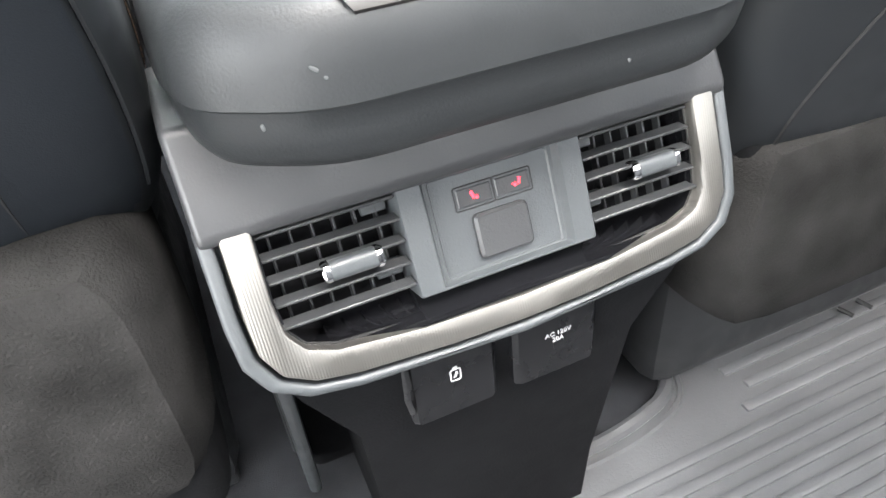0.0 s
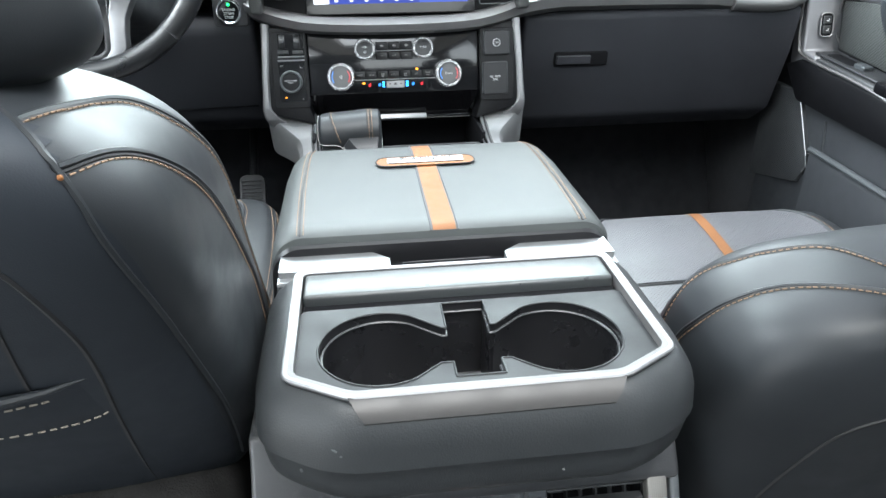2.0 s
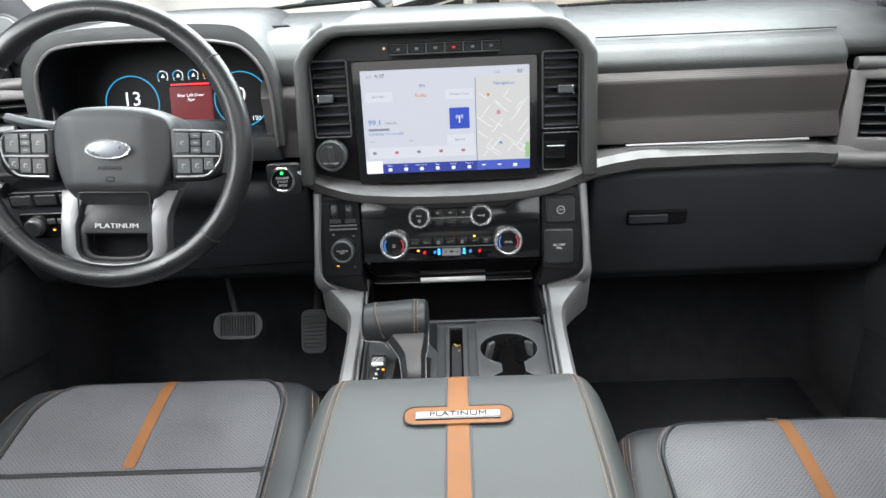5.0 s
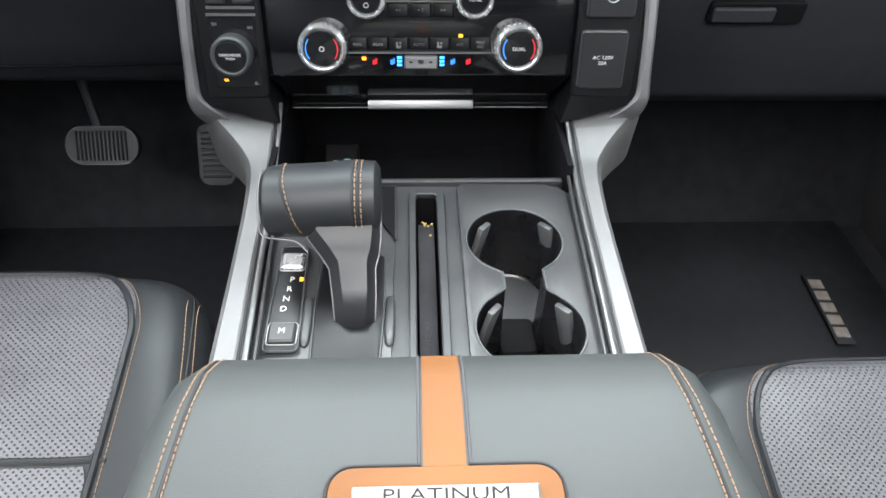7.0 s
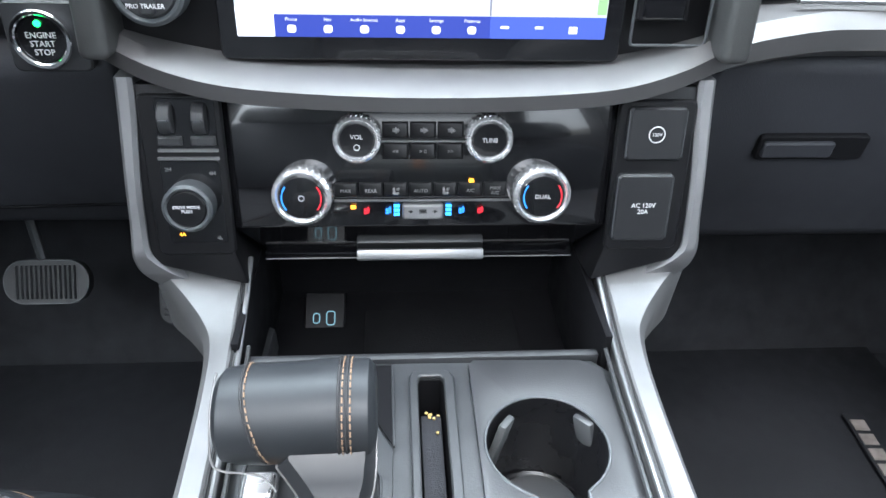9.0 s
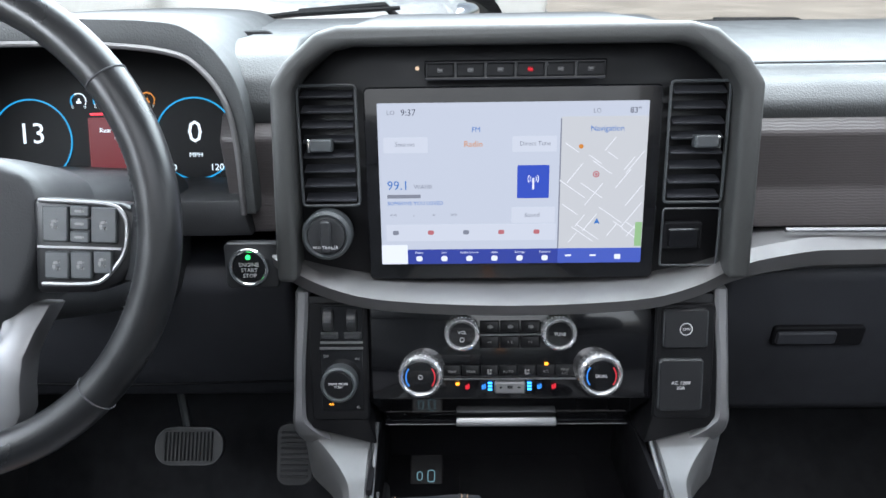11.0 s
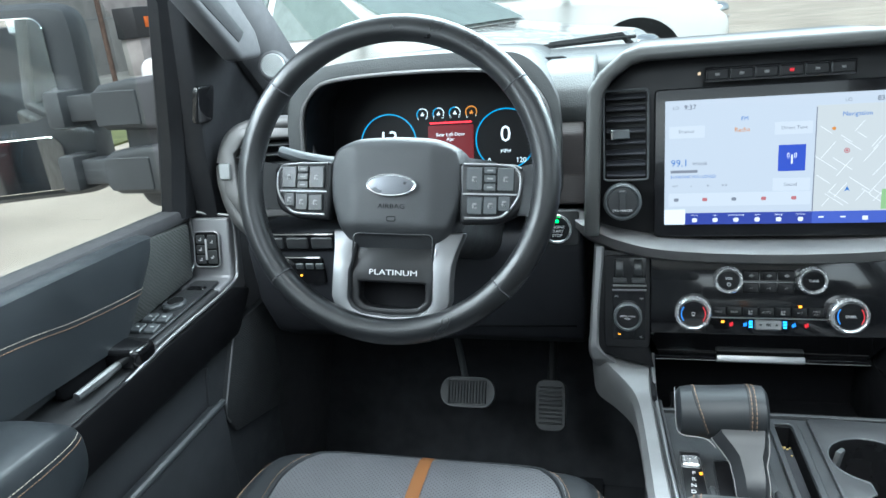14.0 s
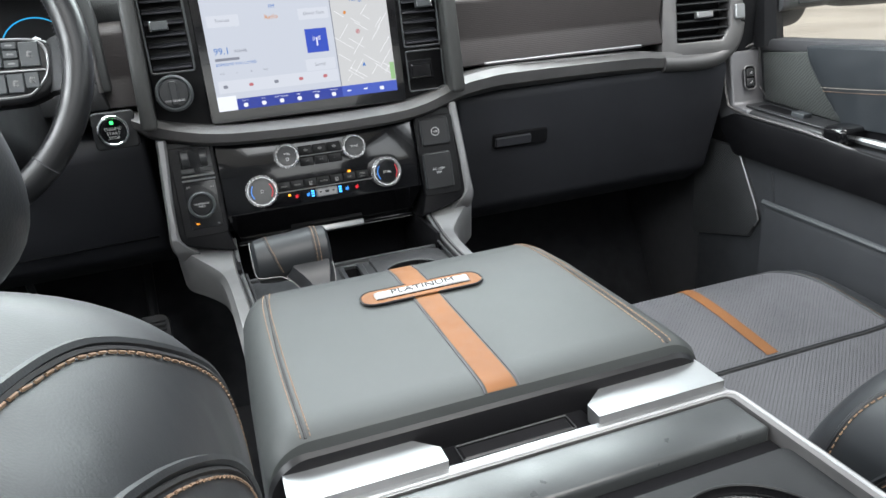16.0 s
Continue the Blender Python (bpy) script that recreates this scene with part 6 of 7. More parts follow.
part("airbag_cover", mv(loft([hub_r(0.96, -0.05), hub_r(1.0, -0.004), hub_r(1.0), hub_r(0.985), hub_r(0.965), hub_r(0.94), hub_r(0.90)] + [hub_r(0.84 - 0.08 * j) for j in range(11)]), H), PLASTIC, wheel, "grained black airbag cover")
oval = lambda a, b, z: [(a * math.cos(2 * math.pi * k / 40), b * math.sin(2 * math.pi * k / 40) - 0.0035, z) for k in range(40)]
bd = part("badge", mv(loft([oval(0.0300, 0.0132, 0.034), oval(0.0300, 0.0132, 0.0452), oval(0.0286, 0.0120, 0.0468), oval(0.0272, 0.0108, 0.0462)]), H), RING_CHROME, wheel, "oval chrome maker badge")
part("badge_face", mv(loft([oval(0.0268, 0.0104, 0.0450), oval(0.0268, 0.0104, 0.0468), oval(0.0250, 0.0090, 0.0471)]), H), mat("badge_grey", (0.16, 0.165, 0.18), 0.35, metal=0.6), bd)
words("lettering", "AIRBAG", 0.0075, H @ Matrix.Translation((0, -0.0275, 0.0422)), DARK, wheel, width=1.25)
part("airbag_mark", tube([H @ Vector((u, v - 0.0415, 0.0421)) for u, v in ring_of(0.010, 0.005, 0.001, 2)], 0.0006, 5, closed=True), DARK, wheel)
part("column_shroud", loft([[H @ Vector((u, v - 0.02, z)) for u, v in ring_of(w_, h_, 0.03)] for w_, h_, z in ((0.13, 0.12, -0.02), (0.15, 0.13, -0.10), (0.17, 0.15, -0.24))]), PLASTIC, wheel)
SPOKE_METAL = mat("spoke_metal", (0.165, 0.165, 0.169), 0.48, metal=0.9, var=0.06)
K = W @ Matrix.Translation((-0.0018, -0.0010, -0.026))
for sx in (-1, 1):
    arm = [(sx * 0.076, 0.024), (sx * 0.140, 0.022), (sx * 0.158, 0.012), (sx * 0.158, -0.016), (sx * 0.140, -0.036), (sx * 0.120, -0.044), (sx * 0.078, -0.046)]
    part("spoke", mv(prism(arm, "z", -0.020, 0.009, 0.005, 3), K), STACK_BLACK, wheel, "black spoke with switches")
    part("spoke_end", loft([[K @ Vector((x_, y_, z_)) for x_, y_, z_ in q] for q in ([(sx * 0.146, 0.020, -0.016), (sx * 0.146, 0.020, 0.006), (sx * 0.142, -0.034, 0.006), (sx * 0.142, -0.034, -0.016)], [(sx * 0.170, 0.022, 0.012), (sx * 0.163, 0.022, 0.022), (sx * 0.161, -0.034, 0.022), (sx * 0.168, -0.034, 0.012)])]), RIM_LEATHER, wheel)
    rimline = spline([(sx * 0.082, 0.0215, 0.0098), (sx * 0.130, 0.0200, 0.0098), (sx * 0.1425, 0.0130, 0.0098), (sx * 0.1455, 0.0000, 0.0098), (sx * 0.1420, -0.0170, 0.0098), (sx * 0.1300, -0.0325, 0.0098), (sx * 0.118, -0.0375, 0.0098), (sx * 0.084, -0.0385, 0.0098)], 5)
    part("spoke_trim", tube([K @ v for v in rimline], 0.0016, 6), SILVER, wheel, "silver spoke outline")
    for i, (bx, by, bw, bh) in enumerate(((0.0945, 0.0050, 0.0185, 0.0255), (0.1120, 0.0145, 0.0140, 0.0075), (0.1120, 0.0055, 0.0140, 0.0085), (0.1120, -0.0040, 0.0140, 0.0085), (0.1295, 0.0050, 0.0185, 0.0255), (0.0955, -0.0245, 0.0175, 0.0195), (0.1130, -0.0240, 0.0155, 0.0195), (0.1285, -0.0215, 0.0135, 0.0165))):
        b_ = part("wheel_button", slab(bw, bh, 0.0018, 0.0042, K @ Matrix.Translation((sx * bx, by, 0.0080)), edge=0.0009), SATIN_BLACK if sx < 0 else GREY_PLASTIC, wheel)
        top_ = K @ Matrix.Translation((sx * bx, by, 0.0123))
        if i in (1, 2, 3):
            part("mark", slab(0.0070, 0.0012, 0.0003, 0.0003, top_), DIM_PRINT, b_)
        else:
            part("mark", join(slab(0.0052, 0.0010, 0.0003, 0.0003, top_ @ Matrix.Translation((0, 0.0020, 0))), slab(0.0010, 0.0050, 0.0003, 0.0003, top_ @ Matrix.Translation((-0.0018, -0.0008, 0))), slab(0.0030, 0.0010, 0.0003, 0.0003, top_ @ Matrix.Translation((0.0012, -0.0024, 0)))), DIM_PRINT, b_)
    part("button_line", mv(box((0, 0, 0), (0.060, 0.0016, 0.002), 0.0), K @ Matrix.Translation((sx * 0.112, -0.0115, 0.0112))), SILVER, wheel)
low_half = [(0.0800, -0.0560), (0.0740, -0.0765), (0.0710, -0.093), (0.0703, -0.114), (0.0708, -0.133), (0.0655, -0.1465), (0.054, -0.1560), (0.031, -0.1612), (0.0, -0.1635)]
low_in = [(0.0470, -0.060), (0.0480, -0.0895), (0.0500, -0.1035), (0.0500, -0.136), (0.0445, -0.1445), (0.0325, -0.1507), (0.0, -0.1530)]
ins_o = [(0.0480, -0.058), (0.0490, -0.0890), (0.0512, -0.1035), (0.0512, -0.137), (0.0455, -0.1460), (0.033, -0.1522), (0.0, -0.1545)]
ins_i = [(0.0395, -0.1155), (0.0397, -0.1352), (0.0320, -0.1420), (0.018, -0.1440), (0.0, -0.1445)]
KL = W @ Matrix.Translation((0, 0, -0.018))
both_sides = lambda q: q + [(-x, y) for x, y in q[-2::-1]]


def tucked(bm):
    """The upper ends of the lower spoke dip under the airbag cover."""
    for v in bm.verts:
        v.co.z -= 0.55 * max(0.0, v.co.y + 0.098)
    return mv(bm, KL)


part("lower_spoke", bev(tucked(plate_with_hole(both_sides(low_half), both_sides(low_in), -0.012, 0.0115)), 0.003, 2, 30), SPOKE_METAL, wheel, "satin silver lower spoke")
pl = part("name_plate", bev(tucked(plate_with_hole(both_sides(ins_o), both_sides(ins_i), -0.016, 0.004)), 0.003, 2, 30), STACK_BLACK, wheel, "black insert with pale lettering")
words("lettering", "PLATINUM", 0.0088, KL @ Matrix.Translation((0.0015, -0.1040, 0.0045)), PRINT, pl, width=1.40)
part("insert_edge", tube([KL @ Vector((x, y, 0.0050)) for x, y in round_poly(both_sides(low_in), 0.006)], 0.0012, 6, closed=True), NECK, wheel)
# dark sheet added behind the opening, for the darkness seen through it
part("spoke_opening_shade", mv(prism(round_poly(both_sides([(0.044, -0.108), (0.047, -0.140), (0.030, -0.1500), (0.0, -0.1505)]), 0.004), "z", -0.034, -0.026), KL), DARK, wheel)
part("stalk", tube([H @ Vector((-0.070, 0.026, -0.050)), H @ Vector((-0.120, 0.030, -0.030)), H @ Vector((-0.145, 0.034, -0.024)), H @ Vector((-0.172, 0.042, -0.020))], [0.010, 0.0115, 0.0115, 0.009], 12, flat=0.75), GREY_PLASTIC, wheel, "grey control stalk behind the wheel")

# ---- pedals ----
ped = thing("brake_pedal", (-0.47, 0.30, 0.03), "ribbed black brake pedal on a steel arm", "pedal")
pm_ = face(-0.474, 0.300, 0.262, 32)
part("pedal_pad", slab(0.108, 0.058, 0.027, 0.014, pm_), PLASTIC, ped)
part("pedal_edge", tube([pm_ @ Vector((u, v, 0.013)) for u, v in ring_of(0.106, 0.056, 0.026, 6)], 0.0012, 6, closed=True), GREY_PLASTIC, ped)
for k in range(13):
    part("pedal_rib", slab(0.003, 0.044, 0.001, 0.004, pm_ @ Matrix.Translation((-0.036 + 0.006 * k, 0, 0.013))), SATIN_BLACK, ped)
part("pedal_arm", tube([(-0.480, 0.31, 0.282), (-0.503, 0.355, 0.36), (-0.535, 0.42, 0.55)], 0.007, 8), GREY_PLASTIC, ped)
ped = thing("accelerator_pedal", (-0.318, 0.33, 0.03), "long ribbed black accelerator pedal", "pedal")
pa = face(-0.316, 0.325, 0.228, 30)
part("pedal_pad", slab(0.058, 0.098, 0.018, 0.016, pa), PLASTIC, ped)
for k in range(9):
    part("pedal_rib", slab(0.044, 0.004, 0.001, 0.004, pa @ Matrix.Translation((0, -0.034 + 0.0085 * k, 0.015))), PLASTIC, ped)
part("pedal_arm", tube([(-0.318, 0.37, 0.25), (-0.318, 0.47, 0.36)], 0.010, 8), PLASTIC, ped)


# ---- front seats ----
def front_seat(cx, sx, dyc, dzc, dzb, back, head, label):
    """A seat at cx; sx: +1 with the console on its right; the cushion and backrest may be set lower or further back."""
    t = thing("front_seat", (cx, -0.45 + dyc, 0.02), label, "car seat", "front seats")
    part("seat_base", box((cx, -0.42 + dyc, 0.14 + dzc / 2), (0.46, 0.46, 0.22 + dzc), 0.03), PLASTIC, t)
    if sx > 0:
        tb_ = part("track_end", box((cx + 0.115, -0.63, 0.06), (0.075, 0.09, 0.085), 0.010), PLASTIC, t)
        for dx_ in (-0.016, 0.016):
            part("bolt", cyl(0.010, 0.012, face(cx + 0.115 + dx_, -0.673, 0.07), 12, 0.002), CHROME, tb_, "bright bolt head")
    for rx in (-0.2, 0.2):
        part("seat_track", box((cx + rx, -0.40, 0.035), (0.04, 0.46, 0.04), 0.006), PLASTIC, t)

    def cush(x, y, z):
        if z > 0:
            z += 0.30 * max(0, abs(x) - 0.62) / 0.38 * max(0, 1 - abs(x) ** 8) * 0.8
        z += 0.17 * min(0.0, y * 0.2725 - 0.235) / 0.0775 * max(0.0, z)
        return x, y, z
    cu = part("cushion", pillow((cx, -0.375 + dyc, 0.345 + dzc), (0.50, 0.545, 0.155), 5, 5, 3.2, 30, cush), LEATHER, t, "black leather seat cushion")
    mid = 0.0 if sx > 0 else 0.008
    top = lambda x, y: (cx + mid + x, y + dyc, 0.7)
    # perforated centre panel in two sections, tan stripe, piping and stitching
    def patch(x0, x1, y0, y1, lift, m, nm, n=24, lab="", front=0.0, rear_r=0.0):
        bm_ = bmesh.new()
        rows_ = []
        for j in range(n + 1):
            yy = y0 + (y1 - y0) * j / n
            ins = 0.0
            for r_, e_ in ((front, y1 - yy), (rear_r, yy - y0)):
                if r_ and e_ < r_:
                    ins = max(ins, r_ - math.sqrt(max(0.0, r_ * r_ - (r_ - e_) ** 2)))
            hs = drape(cu, [top(x0 + ins + (x1 - x0 - 2 * ins) * i / n, yy) for i in range(n + 1)], (0, 0, -1), 0.2)
            if len(hs) == n + 1:
                rows_.append([bm_.verts.new(p + nn * lift) for p, nn in hs])
        for a, b in zip(rows_, rows_[1:]):
            for i in range(n):
                bm_.faces.new((a[i], a[i + 1], b[i + 1], b[i]))
        return part(nm, bm_, m, t, lab)
    yc = -0.312
    patch(-0.181, 0.181, yc + 0.004, -0.122, 0.0012, PERF, "front_panel", 40, front=0.072, rear_r=0.004, lab="perforated black leather panel")
    patch(-0.179, 0.179, -0.60, yc - 0.004, 0.0012, PERF, "rear_panel", rear_r=0.02, front=0.004, lab="perforated black leather panel")
    patch(-0.0085, 0.0085, yc + 0.007, -0.121, 0.0024, TAN, "accent_stripe", 16, "tan leather stripe")
    outl = [top(-0.178, -0.60), top(-0.182, -0.40), top(-0.182, -0.235), top(-0.177, -0.185), top(-0.155, -0.146), top(-0.118, -0.125), top(-0.06, -0.119), top(0.06, -0.119), top(0.118, -0.125), top(0.155, -0.146), top(0.177, -0.185), top(0.182, -0.235), top(0.182, -0.40), top(0.178, -0.60)]
    part("piping", piping(cu, outl, (0, 0, -1), 0.0030, 0.0010), LEATHER, cu)
    outl2 = [(p[0] + math.copysign(0.006, p[0] - cx), p[1] + 0.004, p[2]) for p in outl]
    part("stitching", stitches(cu, outl2, (0, 0, -1), 0.0028, 0.0008, 0.00042), THREAD, cu)
    for ss in (-1, 1):
        part("seam", piping(cu, [top(ss * 0.2295, -0.56), top(ss * 0.2325, -0.40), top(ss * 0.2315, -0.25), top(ss * 0.218, -0.15), top(ss * 0.19, -0.122)], (0, 0, -1), 0.0012, -0.0002), BLACK_THREAD, cu)
        part("stitching", stitches(cu, [top(ss * 0.233, -0.56), top(ss * 0.236, -0.40), top(ss * 0.235, -0.25), top(ss * 0.221, -0.145)], (0, 0, -1), 0.003, 0.0008, 0.0004), THREAD, cu)
        part("stitching", stitches(cu, [top(ss * 0.226, -0.56), top(ss * 0.229, -0.40), top(ss * 0.228, -0.25), top(ss * 0.215, -0.155)], (0, 0, -1), 0.003, 0.0008, 0.0004), THREAD, cu)
    part("crease", piping(cu, [top(-0.19, yc), top(0, yc), top(0.19, yc)], (0, 0, -1), 0.0022, -0.0004), BLACK_THREAD, cu)

    # backrest, leaning back, with bolsters that swell forward
    bw, by, bz, bd, bh, lean, ex_, ey_, ez_, tp_, bo_, low = back

    def back_shape(x, y, z):
        h = (z + 1) / 2
        x *= 1.0 - tp_ * max(0, h - 0.55) ** 1.5 / 0.3
        if y > 0:
            y += bo_ * max(0, abs(x) - 0.6) / 0.4 * (1 - h * 0.6)
        return x, y, z * (low if z < 0 else 1.0)
    bm_ = pillow((0, 0, 0), (2 * bw, bd, bh), ex_, ey_, ez_, 40, back_shape)
    for v in bm_.verts:
        v.co = (cx + v.co.x, by + v.co.y - lean * v.co.z, bz + v.co.z)
    ba = part("backrest", bm_, LEATHER, t, "black leather backrest")
    rear = lambda x, z: (cx + x, -1.1, z + dzb)
    # edge of the rear panel, arching seams and rear seams
    if sx > 0:
        arches = ([(-0.200, -0.884, 0.747), (-0.194, -0.853, 0.743), (-0.183, -0.81, 0.735), (-0.167, -0.778, 0.714), (-0.157, -0.731, 0.671), (-0.154, -0.69, 0.61), (-0.157, -0.643, 0.533), (-0.16, -0.61, 0.46)],
                  [(-0.183, -0.896, 0.730), (-0.169, -0.854, 0.723), (-0.158, -0.805, 0.692), (-0.153, -0.759, 0.648), (-0.154, -0.698, 0.58), (-0.154, -0.675, 0.539), (-0.158, -0.645, 0.47)])
        seams = ([(-0.232, -0.902, 0.70), (-0.216, -0.90, 0.685), (-0.208, -0.877, 0.641), (-0.209, -0.859, 0.608), (-0.217, -0.83, 0.55), (-0.224, -0.80, 0.478), (-0.226, -0.785, 0.44)], [(-0.232, -0.885, 0.665), (-0.240, -0.87, 0.62), (-0.247, -0.853, 0.585)])
        edge_line = [(-0.24, -0.865, 0.756), (-0.216, -0.873, 0.752), (-0.194, -0.89, 0.742), (-0.183, -0.897, 0.728), (-0.176, -0.889, 0.69), (-0.169, -0.865, 0.643), (-0.166, -0.831, 0.587), (-0.165, -0.791, 0.521), (-0.167, -0.75, 0.44)]
        part("panel_edge", snapped(ba, edge_line, 0.0017, 0.0006), LEATHER, ba)
        back_of = lambda z: -0.75 - 0.147 * min(1.0, max(0.0, (z - 0.44) / 0.27)) ** 0.95 + 0.7 * max(0.0, z - 0.728)
        rear_faces = [f.index for f in ba.data.polygons if f.center.y < back_of(f.center.z) + 0.002]
        rb = bmesh.new()
        rb.from_mesh(ba.data)
        rb.faces.ensure_lookup_table()
        keep = set(rear_faces)
        bmesh.ops.delete(rb, geom=[f for f in rb.faces if f.index not in keep], context='FACES')
        for v in rb.verts:
            v.co += v.normal * 0.0006
        part("back_panel", rb, REAR_VINYL, t, "dark vinyl rear panel")
        part("thread_end", pillow((-0.1835, -0.8985, 0.7255), (0.0026, 0.002, 0.0026), 2.2, n=2), TAN, ba, "loose tan thread end")
    else:
        arches = ([(0.181, -0.70, 0.48), (0.186, -0.706, 0.52), (0.200, -0.716, 0.555), (0.217, -0.735, 0.576), (0.236, -0.746, 0.587), (0.268, -0.766, 0.598), (0.290, -0.818, 0.601), (0.310, -0.848, 0.595), (0.345, -0.866, 0.58)],
                  [(0.179, -0.73, 0.47), (0.180, -0.732, 0.504), (0.188, -0.752, 0.536), (0.202, -0.770, 0.562), (0.221, -0.787, 0.580), (0.245, -0.808, 0.590), (0.265, -0.825, 0.593), (0.30, -0.85, 0.585)])
        seams = ([(0.226, -0.80, 0.37), (0.227, -0.809, 0.402), (0.235, -0.826, 0.448), (0.249, -0.842, 0.49), (0.273, -0.851, 0.51), (0.31, -0.858, 0.52)],)
    for arch in arches:
        part("piping", snapped(ba, arch, 0.0016, 0.0004), LEATHER, ba)
        part("seam_shadow", snapped(ba, [(x_, y_ - 0.0012, z_ - 0.0024) for x_, y_, z_ in arch], 0.0010, 0.0), BLACK_THREAD, ba)
        part("stitching", stitches(ba, [(x_, y_ - 0.0022, z_ - 0.0046) for x_, y_, z_ in arch], None, 0.0024, 0.0012, 0.00045), THREAD, ba)
    for q in seams:
        part("seam", snapped(ba, q, 0.0018, -0.0003), BLACK_THREAD, ba)
    # map pocket on the rear
    if sx > 0:
        pk = bmesh.new()
        rows_ = []
        for zz in [0.37 + 0.226 * j / 14 for j in range(15)]:
            hs = drape(ba, [rear(-0.213 + 0.426 * i / 20, zz) for i in range(21)], (0, 1, 0), 0.2)
            if len(hs) == 21:
                rows_.append([pk.verts.new(p + nn * (0.0015 + 0.006 * max(0, (zz - 0.40) / 0.17) * (1 - (abs(i - 10) / 10) ** 4)) + Vector((0, 0, 0.004 * max(0, (abs(i - 10) - 8) / 2) ** 2 * (zz - 0.37) / 0.226))) for i, (p, nn) in enumerate(hs)])
        hem_line = [v.co.copy() for v in rows_[-1]]
        for a, b in zip(rows_, rows_[1:]):
            for i in range(20):
                pk.faces.new((a[i], a[i + 1], b[i + 1], b[i]))
        po = part("map_pocket", pk, REAR_VINYL, t, "black leather map pocket")
        hem = [v.copy() for v in hem_line]
        part("pocket_hem", tube(hem, [0.0008, 0.002, 0.0032] + [0.0040] * (len(hem) - 6) + [0.0032, 0.002, 0.0008], 8), LEATHER, po, "rolled hem")
        part("stitching", stitches(po, [(v.x, -1.1, v.z - 0.008) for v in hem[1:-1]], (0, 1, 0), 0.0034, 0.0018, 0.0006), PALE_THREAD, po)
        part("stitching", stitches(po, [rear(-0.20, 0.555), rear(0, 0.554), rear(0.18, 0.556), rear(0.212, 0.564)], (0, 1, 0), 0.0034, 0.0018, 0.0006), PALE_THREAD, po)
    # carpeted skirt below the backrest
    part("skirt", pillow((cx, -0.735, 0.355 + dzb * 0.7), (0.50, 0.17, 0.19), 8, 4, 6, 10), FELT, t, "grey-brown felt over the lower back")

    part("hinge_cover", pillow((cx + sx * 0.214, -0.745, 0.300), (0.060, 0.120, 0.210), 3, 2.4, 2.4, 12), CONSOLE_BODY, t, "black rounded hinge cover")
    # headrest with a twice-stitched band over its top
    hw, hy, hz, hd, hh, hl, ex_, ey_, ez_, tp_ = head
    hm = pillow((0, 0, 0), (2 * hw, hd, hh), ex_, ey_, ez_, 34, lambda x, y, z: (x * (1 - tp_ * (z + 1) / 2), y, z))
    for v in hm.verts:
        v.co = (cx + v.co.x, hy + v.co.y - hl * v.co.z, hz + v.co.z)
    he = part("headrest", hm, LEATHER, t, "padded black leather headrest")
    for dy_, dz_ in ((-0.0165, 0.058), (-0.0245, 0.053)):
        row = [(cx + x_ * hw, hy + dy_ + 0.016 * abs(x_) ** 3 - hl * dz_ * 0.5, hz + dz_) for x_ in (-0.86, -0.7, -0.5, -0.2, 0.2, 0.5, 0.7, 0.86)]
        part("stitching", stitches(he, row, None, 0.0030, 0.0007, 0.00055, 0.0003), DARK_THREAD, he)
        part("seam", snapped(he, [(x_, y_ + 0.003, z_ + 0.002) for x_, y_, z_ in row], 0.0016, -0.0004), LEATHER, he)
    return t


front_seat(-0.428, 1, 0.0, 0.0, 0.0, (0.274, -0.753, 0.567, 0.188, 0.40, 0.54, 4.3, 4.4, 4.3, -0.04, 0.66, 1.05), (0.261, -0.836, 0.804, 0.105, 0.131, 0.17, 3.4, 1.9, 4.1, 0.115),
           "black leather driver seat with tan stripe and wide headrest")
front_seat(0.442, -1, -0.09, -0.035, -0.10, (0.264, -0.745, 0.449, 0.183, 0.3135, 0.31, 4.0, 3.7, 3.85, 0.0, 0.47, 1.3), (0.214, -0.877, 0.711, 0.108, 0.133, 0.28, 3.7, 2.0, 2.9, 0.13),
           "black leather passenger seat with tan stripe and wide headrest")
for sx in (-1, 1):
    bk = thing("seat_belt_buckle", (sx * 0.172, -0.60, 0.36), "black seat belt buckle with red button beside the console", "buckle", "seat belt buckles")
    part("housing", box((sx * 0.170, -0.60, 0.435), (0.022, 0.045, 0.10), 0.006, (18, 0, 0)), PLASTIC, bk)
    part("release_button", box((sx * 0.170, -0.616, 0.484), (0.016, 0.022, 0.006), 0.002, (18, 0, 0)), mat("red_button", (0.5, 0.02, 0.02), 0.4), bk, "red release button")


